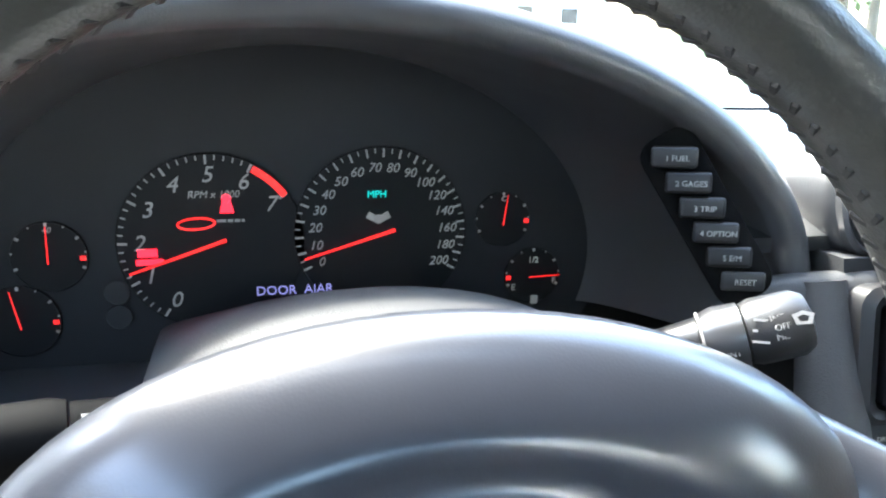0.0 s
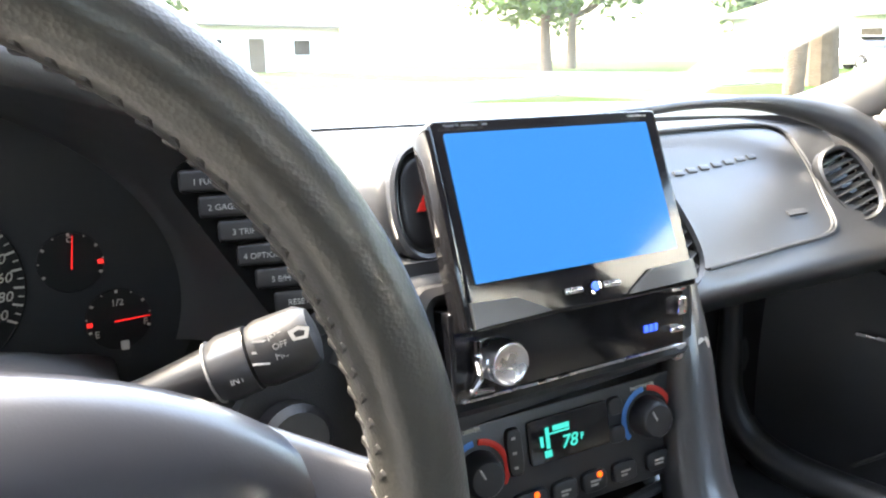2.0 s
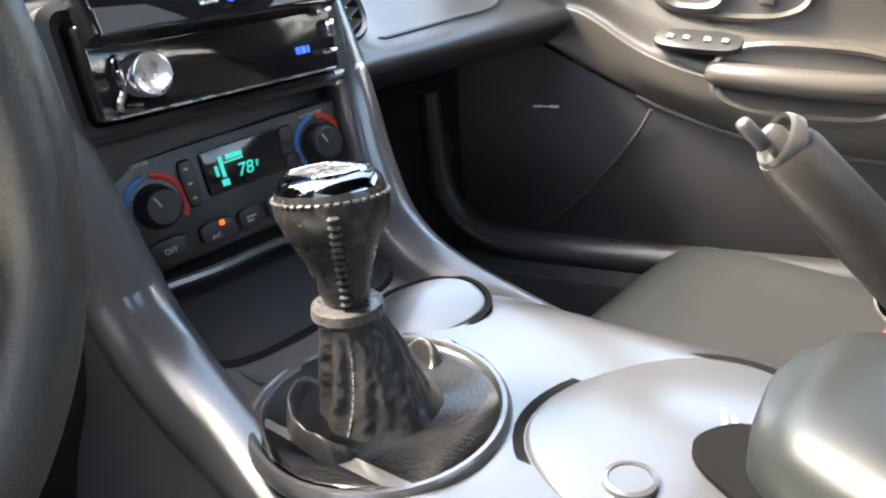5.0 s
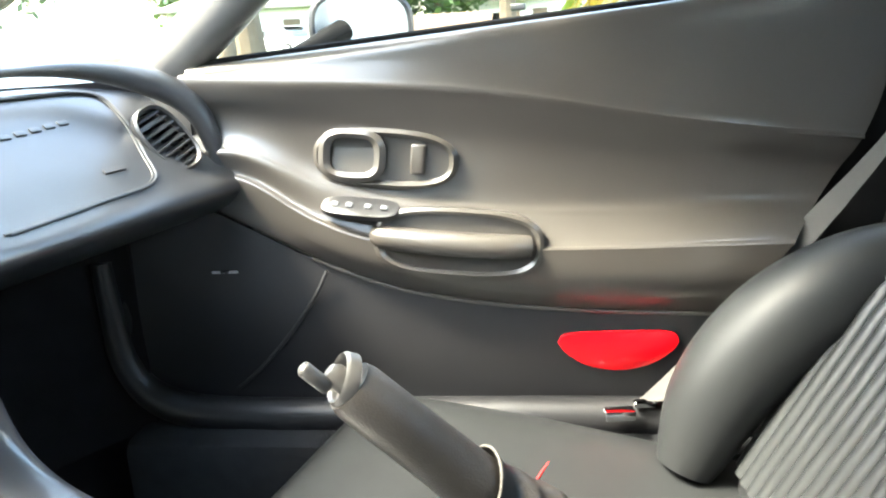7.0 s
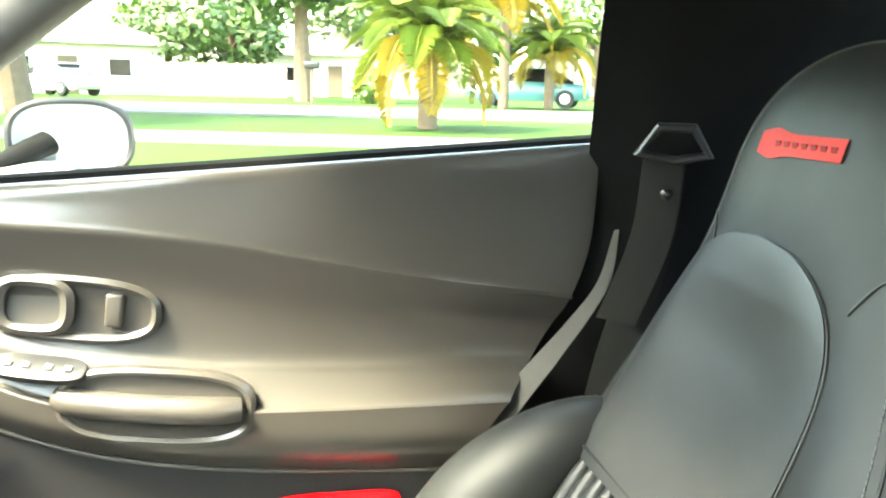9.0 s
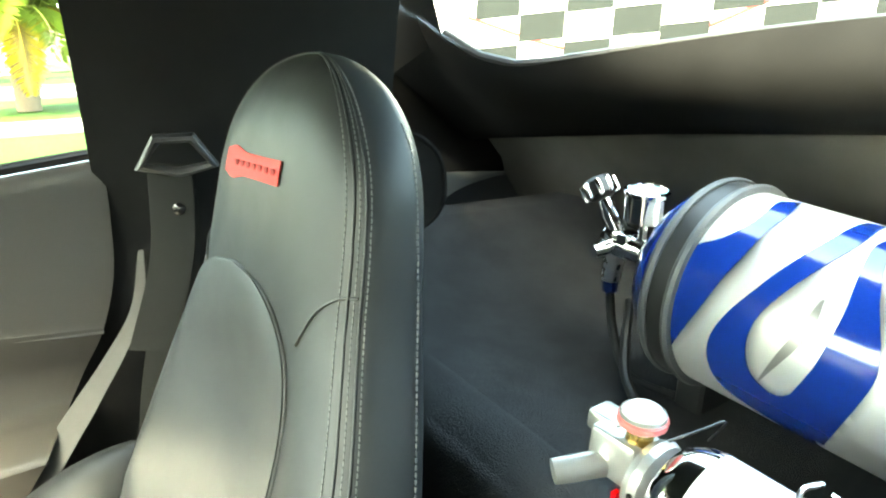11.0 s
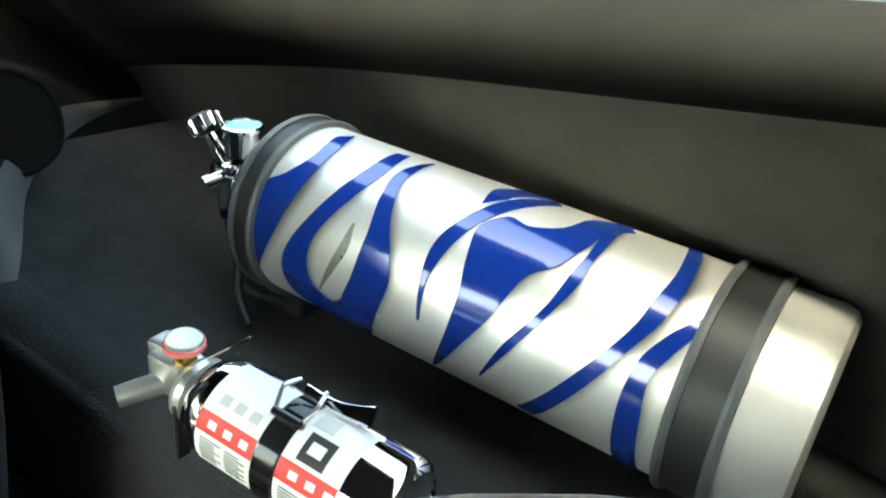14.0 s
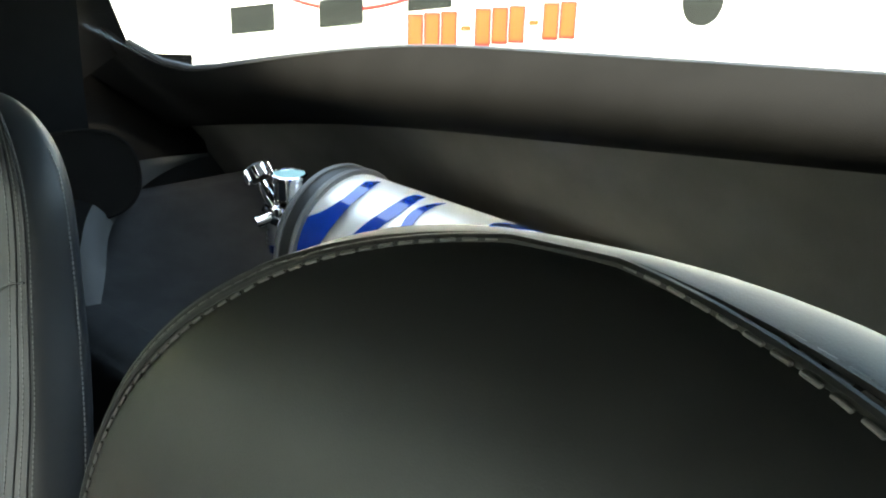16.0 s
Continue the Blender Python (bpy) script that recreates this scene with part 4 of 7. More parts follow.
part("shroud", loft([[WC + AX * d + Vector((0.004, 0, 0)) + (WM.to_3x3() @ Vector((w * math.cos(b) * (1 if math.cos(b) ** 2 < 2 else 1), (h * math.sin(b) if math.sin(b) > 0 else 0.09 * math.sin(b)) + 0.012, 0))) for b in (2 * math.pi * k / 36 for k in range(36))] for d, w, h in ((0.05, 0.084, 0.040), (0.09, 0.096, 0.047), (0.15, 0.106, 0.045), (0.22, 0.113, 0.034), (0.30, 0.120, 0.016))]), M_BINN, column)
part("ignition", join(lathe([(0.021, 0), (0.021, 0.012), (0.017, 0.016), (0.0, 0.016)], 28, facing((0.232, 0.350, 0.795), (0.05, -1, 0.15)))), M_PLAST, dash, "round ignition lock")
key = thing("car_key", "black-headed metal car key in the ignition", "key", pose(0, 0, 0))
part("bow", plate(outline(0.032, 0.022, 3), 0.007, 0.002, facing((0.232, 0.318, 0.798), (0.5, -0.3, 0.75), (0.3, 0.3, 0.2))), M_DGREY, key)
part("blade", rbox(0.009, 0.030, 0.0025, 0.0005, 1, pose(0.232, 0.334, 0.797)), M_SATIN, key)

# stalks
ws_st = thing("wiper_stalk", "black wiper stalk with white printed legend", "stalk", pose(0, 0, 0))
A, B = Vector((0.135, 0.295, 0.855)), Vector((0.226, 0.258, 0.889))
d = (B - A).normalized()
part("arm", tube([A - d * 0.03, A + d * 0.02, A + d * 0.048], [0.0085, 0.009, 0.0115], 16), M_PLAST, ws_st)
part("collar", tube([A + d * 0.049, A + d * 0.055, A + d * 0.066], [0.0125, 0.0145, 0.0140], 20), M_CONS, ws_st)
part("ring", tube([A + d * 0.0485, A + d * 0.0495], [0.0132, 0.0136], 20), M_PRINT, ws_st)
part("grip", tube([A + d * 0.067, A + d * 0.071, A + d * 0.088, A + d * 0.0925, A + d * 0.094], [0.0130, 0.0145, 0.0142, 0.0115, 0.006], 20), M_PLAST, ws_st)
GN = Vector((-0.35, -0.85, 0.42)).normalized()
for s, k, up in (("INT", 0.0775, 0.0035), ("OFF", 0.0785, -0.0005), ("MIST", 0.079, -0.0045), ("INT", 0.058, -0.0075)):
    sd = GN.cross(d).normalized()
    p = A + d * k + GN * (0.0146 - abs(up) * 0.32) - sd * up * -1.0
    part("legend", text_bm(s, 0.0036), M_PRINT, ws_st, at=facing(p, GN, -sd if sd.z < 0 else sd))
fan = ringplate([(-0.003, -0.0022), (0.003, -0.0022), (0.0045, 0.002), (0.0, 0.0034), (-0.0045, 0.002)], [(-0.0016, -0.001), (0.0016, -0.001), (0.0024, 0.0009), (0.0, 0.0018), (-0.0024, 0.0009)], 0.0005)
part("wiper_mark", fan, M_PRINT, ws_st, at=facing(A + d * 0.0868 + GN * 0.0142, GN) @ pose(0, 0.001, 0, 0, 0, 10))
for k in range(3):
    part("legend_bar", rbox(0.007, 0.0010, 0.0005), M_PRINT, ws_st, at=facing(A + d * 0.0705 + GN * (0.0143 - 0.0004 * k), GN) @ pose(0, 0.004 - 0.0045 * k, 0))
ts = thing("indicator_stalk", "black indicator stalk with white printed legend", "stalk", pose(0, 0, 0))
A2, B2 = Vector((-0.035, 0.285, 0.851)), Vector((-0.130, 0.262, 0.855))
d2 = (B2 - A2).normalized()
part("arm", tube([A2 - d2 * 0.03, A2, A2 + d2 * 0.045], [0.0095, 0.0105, 0.012], 16), M_VOID, ts)
part("grip", tube([A2 + d2 * 0.046, A2 + d2 * 0.052, A2 + d2 * 0.096, A2 + d2 * 0.101], [0.013, 0.0145, 0.014, 0.007], 20), M_VOID, ts)
for x in (0.020, 0.036, 0.050):
    part("legend_bar", rbox(0.008, 0.003, 0.0005), M_TICK, ts, at=facing(A2 + d2 * x + Vector((0, -0.0075, 0.0095)), (0, -0.6, 0.8)))
for s in (-1, 1):
    part("arrow", plate([(-0.004, -0.002), (0.0, -0.002), (0.0, -0.0045), (0.005, 0.0), (0.0, 0.0045), (0.0, 0.002), (-0.004, 0.002)], 0.0005), M_TICK, ts, at=facing(A2 + d2 * (0.030 + 0.006 * s) + Vector((0, -0.0128, -0.002)), (0, -0.95, 0.05)) @ pose(0, 0, 0, 0, 0, 90 - 90 * s))

# ---- console ----
console = thing("centre_console", "black satin plastic centre console", "console", pose(0, 0, 0))


def cons(u, v):
    """Cross-section swept along the tunnel."""
    y = 0.345 - 0.80 * v
    rise = 0.055 * max(0.0, (y - 0.235) / 0.11) ** 1.6
    zt = 0.652 + rise - 0.015 * max(0, -0.1 - y)
    fl = 0.045 * max(0.0, (0.14 - y) / 0.3) if y < 0.14 else 0
    prof = [(0.215 - fl * 0.2, 0.24, 0), (0.232, 0.45, 0), (0.262, 0.585, 0), (0.282, 0.636, 0), (0.300, zt + 0.001, 0), (0.330, zt, 0), (0.405, zt - 0.001, 0), (0.475, zt, 0), (0.507, zt - 0.004, 0), (0.532 + fl * 0.5, 0.625 + rise * 0.5, 0), (0.565 + fl * 0.6, 0.560, 0), (0.590 + fl * 0.4, 0.42, 0), (0.60, 0.24, 0)]
    p = spline(prof, 48)[round(u * 48)]
    return (p[0], y, p[1])


part("console_shell", sheet(cons, 48, 40, 0.006), M_CONS, console)
for s in (-1, 1):
    pts = [(MID + s * 0.112, 0.345, 0.872), (MID + s * 0.110, 0.322, 0.80), (MID + s * 0.106, 0.306, 0.735), (MID + s * 0.103, 0.285, 0.690), (MID + s * 0.104, 0.245, 0.660), (MID + s * 0.112, 0.185, 0.640), (MID + s * 0.135, 0.10, 0.610)]
    line = spline(pts, 40)
    wide = [0.013 + 0.012 * math.sin(k / 40 * math.pi) for k in range(41)]
    if s < 0:
        # same wing, its upper end given a darker colour to stand for shade
        part("wing_top", tube(line[:17], wide[:17], 14), M_BINN, console, "upper end of the console wing, toned down as in shade")
        line, wide = line[16:], wide[16:]
    part("wing", tube(line, wide, 14), M_CONS, console)
# storage pocket below the climate controls; the hollow's shade is in its near-black colour
M_TRAY = material("pocket_shade", (0.007, 0.007, 0.0075), 0.7, grain=0.2, scale=900, spec=0.25)


def pocket(f, sink):
    return [Vector((0.400 + x * f, 0.299 + y * f, 0.6628 - sink + 0.055 * max(0.0, (0.299 + y * f - 0.235) / 0.11) ** 1.6)) for x, y in outline(0.166, 0.094, 4.5, 56)]


part("pocket", loft([pocket(1.03, 0.004), pocket(1.0, 0.0), pocket(0.97, 0.001), pocket(0.95, 0.0028), pocket(0.8, 0.0028), pocket(0.5, 0.0028), pocket(0.02, 0.0028)]), M_TRAY, console, "shallow storage pocket, its inner shade in the dark colour")
# oval ashtray lid, round cup-holder lid with its button
part("ashtray_lid", plate(outline(0.080, 0.062, 2.3), 0.006, 0.003, pose(0.455, 0.208, 0.662, 8, -5, -28)), M_CONS, console, "oval ashtray lid")
# the black rings round both lids put the gaps' shade into colour
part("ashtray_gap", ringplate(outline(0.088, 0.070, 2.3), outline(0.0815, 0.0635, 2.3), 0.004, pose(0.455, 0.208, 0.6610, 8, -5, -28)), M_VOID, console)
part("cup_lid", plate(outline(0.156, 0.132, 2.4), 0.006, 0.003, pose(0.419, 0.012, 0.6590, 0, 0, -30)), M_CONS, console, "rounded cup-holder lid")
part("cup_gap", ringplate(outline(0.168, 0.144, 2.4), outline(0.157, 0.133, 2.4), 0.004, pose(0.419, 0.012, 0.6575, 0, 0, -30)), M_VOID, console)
part("lid_button", lathe([(0.0125, 0), (0.0125, 0.003), (0.010, 0.0036), (0.0095, 0.0028), (0.0, 0.0030)], 28, pose(0.370, 0.017, 0.659)), M_CONS, console)
# flat plate on the lid; the recess is only its painted dark shade
part("finger_recess_shade", plate(outline(0.070, 0.050, 2.6), 0.003, 0.0, pose(0.408, -0.030, 0.6625, 0, 0, 60)), M_VOID, console)
part("lid_mark", bars(0.018, 0.010, 2, seed=9), M_TICK, console, at=pose(0.440, -0.002, 0.6600, 0, 0, 25))
arm = thing("armrest", "black padded vinyl console armrest", "armrest", pose(0, 0, 0))


def armr(u, v):
    a = 2 * math.pi * u
    e = 3.4
    c, s = math.cos(a), math.sin(a)
    w = 0.092 * min(1, 0.25 + 1.15 * v ** 0.35) if v < 0.4 else 0.092
    h = 0.035
    y = -0.020 - 0.40 * v
    return Vector((0.445 + math.copysign(abs(c) ** (2 / e), c) * w, y - 0.10 * (0), 0.668 + math.copysign(abs(s) ** (2 / e), s) * h * (1 if v > 0.03 else 0.8) - 0.006 * (1 - min(1, v / 0.15)) ** 2))


part("pad", loft([[armr(k / 40, v) for k in range(40)] for v in [0.0, 0.004, 0.01, 0.018, 0.03, 0.045, 0.065, 0.09, 0.12, 0.15, 0.18, 0.22, 0.26, 0.30, 0.34, 0.4, 0.5, 0.8, 0.97, 1.0]]), M_ARM, arm, sharp=75)
part("base", rbox(0.165, 0.36, 0.06, 0.008, 2, pose(0.445, -0.235, 0.640)), M_CONS, arm, "black plastic armrest box")

# ---- gear lever ----
gear = thing("gear_lever", "leather-covered gear knob over a crumpled leather gaiter", "gear lever", pose(0, 0, 0))
GB, GT = Vector((0.356, 0.157, 0.655)), Vector((0.345, 0.163, 0.719))
part("gaiter_bezel", moved(loft([[(math.cos(b) * (0.0685 + 0.004 * math.cos(q)), math.sin(b) * (0.0745 + 0.004 * math.cos(q)), 0.006 * math.sin(q)) for q in (2 * math.pi * k / 10 for k in range(10))] for b in (2 * math.pi * k / 56 for k in range(57))], caps=False), pose(GB.x - 0.004, GB.y, GB.z + 0.002, 0, 0, -35)), M_CONS, gear)


def gaiter(u, v):
    """Slack leather: crumpled folds inside the bezel, then up as a narrow creased sleeve."""
    a = 2 * math.pi * u
    cs = Vector((math.cos(a), math.sin(a), 0))
    n1 = noise.noise(cs * 1.25 + Vector((3, 1, 2.0 * v)))
    n2 = noise.noise(cs * 2.4 + Vector((7, 2, 5.0 * v)))
    n3 = noise.noise(cs * 7.0 + Vector((1, 8, 22.0 * v)))
    if v < 0.45:
        k = v / 0.45
        r = 0.068 - 0.033 * k + 0.004 * math.sin(math.pi * k) * n2
        ridge = max(0.0, math.cos(2 * math.pi * (1.1 * k + 0.8 * n1))) ** 3
        z = GB.z + 0.004 * (1 - k) - 0.004 * math.sin(math.pi * k) + math.sin(math.pi * min(1.0, 0.10 + k * 0.85)) * (0.020 * ridge * max(0.0, n1 + 0.45) + 0.006 * max(0.0, n2) + 0.0014 * n3)
        c, q, el = GB, radians(-35), 1.10
    else:
        k = (v - 0.45) / 0.55
        z0 = 0.004 * (1 - k) ** 2
        r = 0.035 - 0.0190 * k ** 0.75 + (0.0040 * noise.noise(cs * 3.4 + Vector((5, 3, 1.6 * v))) + 0.0018 * n2 + 0.0010 * n3) * math.sin(math.pi * min(1, 0.12 + 0.8 * k))
        z = GB.z + 0.001 + (GT.z - GB.z - 0.001) * k + z0 * n1
        c, q, el = GB.lerp(GT, k), radians(-35) * (1 - k), 1.10 - 0.10 * k
    x, y = r * math.cos(a), r * el * math.sin(a)
    return Vector((c.x + x * math.cos(q) - y * math.sin(q), c.y + x * math.sin(q) + y * math.cos(q), z))


# flat black disc, the shade under the gaiter put into its colour
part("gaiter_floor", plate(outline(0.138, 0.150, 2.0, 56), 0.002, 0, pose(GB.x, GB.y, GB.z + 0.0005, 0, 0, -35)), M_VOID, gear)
part("gaiter", loft([[gaiter(k / 128, v / 120) for k in range(128)] for v in range(121)]), M_BOOT, gear, "crumpled black leather gaiter", sharp=170)
for q in (0.62, 0.13):
    pts = [gaiter(q, v / 60) + (gaiter(q, v / 60) - GB.lerp(GT, v / 60)).normalized() * 0.0004 for v in range(30, 60)]
    part("gaiter_seam", stitches(pts, 0.004, 0.003, 0.0009), M_THREAD, gear)
M_COLLAR = material("creased_leather", (0.055, 0.052, 0.05), 0.28, grain=0.5, scale=260, vary=0.4, vscale=90)
part("gaiter_collar", lathe([(0.0165, -0.004), (0.019, 0.0), (0.0185, 0.005), (0.015, 0.006)], 28, pose(GT.x, GT.y, GT.z)), M_COLLAR, gear, "creased leather collar")
kp = [(0.0105, 0.0), (0.0118, 0.004), (0.0138, 0.015), (0.0178, 0.027), (0.0232, 0.038), (0.0270, 0.048), (0.0276, 0.055), (0.0258, 0.0615)]
part("knob", moved(lathe(kp + [(0.0, 0.0615)], 36), pose(GT.x, GT.y, GT.z + 0.004, -6, 4, 0) @ Matrix.Diagonal((1, 1.12, 1, 1))), M_KNOB, gear, "black leather knob")
KM = pose(GT.x, GT.y, GT.z + 0.004, -6, 4, 0)
part("knob_cap", moved(lathe([(0.0258, 0.0605), (0.0252, 0.0640), (0.0228, 0.0672), (0.0190, 0.0690), (0.0, 0.0692)], 40), KM @ Matrix.Diagonal((1, 1.12, 1, 1))), M_DCHROME, gear, "smoked chrome domed cap")
part("cap_ring", tube([(x, y, 0.0692) for x, y in outline(0.0350, 0.0390, 2.8, 40)], 0.0013, 8, closed=True), M_CHROME, gear, "bright squared ring on the cap", at=KM)
part("cap_plate", plate(outline(0.0325, 0.0365, 2.8, 40), 0.002, 0.0004, KM @ pose(0, 0, 0.0697)), M_SATIN, gear, "satin plate with the shift pattern")
part("shift_pattern", join(rbox(0.0165, 0.0018, 0.0005), *[rbox(0.0018, 0.016, 0.0005, at=pose(x, 0, 0)) for x in (-0.0075, 0, 0.0075)]), M_INK, gear, at=KM @ pose(0, 0, 0.0699))
seamk = [KM @ Vector((1.02 * r * math.cos(2.35), 1.12 * 1.02 * r * math.sin(2.35) * -1, z)) for r, z in kp[:-1]]
part("knob_stitching", stitches(spline(seamk, 20), 0.0042, 0.0026, 0.0050), M_THREADB, gear)
part("knob_welt", stitches([KM @ Vector((0.0272 * math.cos(b), 0.0272 * 1.12 * math.sin(b), 0.0575)) for b in (2 * math.pi * k / 60 for k in range(61))], 0.0045, 0.003, 0.0016), M_RIM, gear)

# ---- handbrake ----
M_WORN = material("worn_leather", (0.034, 0.03, 0.026), 0.46, grain=0.3, scale=700, vary=0.35, vscale=30)
M_FRAY = material("frayed_leather", (0.075, 0.068, 0.06), 0.7, grain=0.3, scale=500, vary=0.35, vscale=60)
hbk = thing("handbrake", "raised handbrake lever with worn leather grip", "handbrake", pose(0, 0, 0))
H0, H1 = Vector((0.552, -0.068, 0.690)), Vector((0.504, 0.006, 0.786))
hd = (H1 - H0).normalized()
part("grip", tube([H0 + hd * s for s in (0.0, 0.004, 0.03, 0.08, 0.118, 0.124)], [0.016, 0.0185, 0.0180, 0.0170, 0.0165, 0.0150], 20), M_WORN, hbk, "worn dark brown leather grip")
part("grip_seam", stitches([H0 + hd * s + Vector((-0.012, -0.006, -0.011)) for s in (0.004, 0.03, 0.08, 0.118)], 0.0035, 0.0026, 0.001), M_THREAD, hbk)
M_SHELL = material("worn_grey_plastic", (0.050, 0.048, 0.045), 0.4, vary=0.25, vscale=60)
part("release_button", tube([H1 + hd * s for s in (-0.010, 0.004, 0.008)], [0.0070, 0.0065, 0.004], 16), M_SHELL, hbk)
part("tip_collar", moved(ringplate(outline(0.030, 0.030, 2), outline(0.025, 0.024, 2), 0.006, None, 0.002), facing(H1, hd + Vector((-0.3, 0.25, -0.25)))), M_SHELL, hbk)
part("tip_lip", rbox(0.009, 0.008, 0.020, 0.003, 3, facing(H1 + hd * 0.004 + Vector((-0.010, 0.006, 0.002)), hd)), M_SHELL, hbk)
HE = (Vector((-0.45, -0.15, 0.42)) - hd * hd.dot(Vector((-0.45, -0.15, 0.42)))).normalized()
HR = HE.cross(hd)
HR = HR if HR.y < 0 or HR.x > 0 else -HR


def boot(a, v, out=0.0):
    """Slack leather sleeve: pulled up on one side, pinched below its rim, creased towards the foot."""
    c, q = math.cos(a), math.sin(a)
    along = 0.022 + 0.009 * c - 0.100 * v
    r = 0.0222 - 0.0022 * math.sin(min(1.0, v / 0.3) * math.pi) + 0.030 * max(0.0, v - 0.2) ** 1.1 + out
    r += 0.0016 * v * math.sin(7 * a + 9 * v) + 0.0012 * math.sin(24 * v + 2.5 * c) * min(1.0, v * 4)
    return H0 + hd * along + (HR * c + HE * q) * r - HR * 0.016 * v * v


part("gaiter", loft([[boot(2 * math.pi * k / 48, v / 30) for k in range(48)] for v in range(31)], caps=False), M_WORN, hbk, "slack worn leather boot", sharp=80)
part("gaiter_rim", tube([boot(2 * math.pi * k / 48, 0.0, -0.0006) for k in range(48)], 0.0010, 8, closed=True), M_FRAY, hbk, "frayed leather edge")

# ---- passenger door ----
door = thing("door_1", "dark taupe moulded vinyl passenger door panel with pull handle", "car door", pose(0, 0, 0), kind="structure")


def key(y, *pairs):
    """Smooth value along the door, from (y, value) pairs in falling y."""
    if y >= pairs[0][0]:
        return pairs[0][1]
    n = len(pairs)
    slope = [(pairs[min(i + 1, n - 1)][1] - pairs[max(i - 1, 0)][1]) / (pairs[min(i + 1, n - 1)][0] - pairs[max(i - 1, 0)][0]) for i in range(n)]
    for i in range(n - 1):
        (a, va), (b, vb) = pairs[i], pairs[i + 1]
        if y >= b:
            d, k = b - a, (y - a) / (b - a)
            return (2 * k ** 3 - 3 * k * k + 1) * va + (k ** 3 - 2 * k * k + k) * d * slope[i] + (3 * k * k - 2 * k ** 3) * vb + (k ** 3 - k * k) * d * slope[i + 1]
    return pairs[-1][1]


def arm_z(y):
    return key(y, (0.50, 0.800), (0.425, 0.788), (0.334, 0.735), (0.238, 0.704), (0.063, 0.690), (-0.36, 0.690))


def crease_z(y):
    return key(y, (0.50, 0.919), (0.138, 0.893), (-0.136, 0.843), (-0.36, 0.812))


def split_z(y):
    return key(y, (0.50, 0.755), (0.468, 0.741), (0.324, 0.664), (0.22, 0.626), (0.077, 0.601), (-0.142, 0.587), (-0.36, 0.583))


def door_profile(y):
    """From the sill to the split line: (how far it stands into the cabin, height)."""
    a, c, s, t = arm_z(y), crease_z(y), split_z(y), sill_z(y)
    depth = key(y, (0.50, 0.012), (0.40, 0.020), (0.25, 0.040), (0.0, 0.046), (-0.36, 0.046))
    tr = a + key(y, (0.5, 0.03), (0.3, 0.045), (0.07, 0.036), (-0.36, 0.028))
    return [(-0.030, t - 0.010), (-0.012, t - 0.004), (0.0, t - 0.014), (0.004, (t + c) / 2), (0.010, c + 0.010), (0.012, c), (0.006, c - 0.020), (-0.006, (c * 0.55 + tr * 0.45)), (-0.004, tr + 0.022), (0.006, tr + 0.006), (0.014, tr - 0.004),
            (depth - 0.010, a + 0.006), (depth - 0.001, a + 0.001), (depth, a - 0.006), (depth - 0.004, (a + s) / 2), (0.012, s + 0.006), (0.004, s)]


REAR_V = [p.y for p in spline([(o, z, 0) for o, z in door_profile(-0.30)], 80)]


def upper(u, v):
    end = key(REAR_V[round(v * 80)], (0.95, -0.362), (0.879, -0.356), (0.814, -0.334), (0.755, -0.303), (0.703, -0.272), (0.649, -0.235), (0.586, -0.205))
    y = 0.50 - (0.50 - end) * u
    p = spline([(o, z, 0) for o, z in door_profile(y)], 80)[round(v * 80)]
    return (door_x(y) - p[0], y, p[1])


part("upper_panel", sheet(upper, 60, 80, -0.006), M_DOOR, door, "taupe moulded upper panel with armrest")


def lower(u, v):
    y = 0.64 - 0.865 * u
    s = split_z(y)
    z = s - 0.003 - (s - 0.44) * v
    return (door_x(y) - 0.006 - 0.012 * math.sin(v * math.pi), y, z)


part("lower_panel", sheet(lower, 40, 16, -0.006), M_DGREY, door, "dark lower panel")
part("split_trim", tube([(door_x(y) - 0.008, y, split_z(y) - 0.001) for y in (0.35 - 0.575 * k / 40 for k in range(41))], 0.0032, 8), M_DOOR, door)
gap = [(door_x(y) - 0.020, y, z) for y, z in ((0.326, 0.660), (0.345, 0.625), (0.385, 0.570), (0.43, 0.52), (0.47, 0.485))]
part("panel_gap", tube(spline(gap, 20), 0.0028, 8), M_INK, door)
part("map_mark", rbox(0.002, 0.038, 0.004, 0.0008, 1, pose(1.017, 0.466, 0.662, 0, 0, 14)), M_SATIN, door)
# window weatherstrip
part("weatherstrip", tube([(door_x(y) + 0.030, y, sill_z(y) - 0.004) for y in (0.50 - 0.86 * k / 30 for k in range(31))], 0.008, 8), M_VOID, door)
part("weatherstrip_outer", tube([(door_x(y) + 0.062, y, sill_z(y) - 0.002) for y in (0.50 - 0.86 * k / 30 for k in range(31))], 0.006, 8), M_VOID, door)
DN = Vector((-1, -0.25, 0.06)).normalized()


def on_door(y, z, off=0.0):
    return Vector((door_x(y), y, z)) + DN * off


# oval bezel with lever and lock slide
BM = facing(on_door(0.245, 0.808, -0.001), DN) @ pose(0, 0, 0, 0, 0, -6)
part("handle_bezel", ringplate(outline(0.196, 0.080, 2.6, 48), outline(0.172, 0.058, 2.8, 48), 0.012, BM @ pose(0, 0, 0.000), 0.0055), M_DOOR, door)
part("handle_well", plate(outline(0.178, 0.064, 2.8, 48), 0.003, 0, BM @ pose(0, 0, -0.010)), M_DGREY, door)
part("door_lever", ringplate(outline(0.092, 0.070, 3.0, 40), outline(0.060, 0.046, 3.4, 40), 0.010, BM @ pose(-0.044, 0.002, 0.006), 0.004), M_DOOR, door, "oval taupe inside door lever")
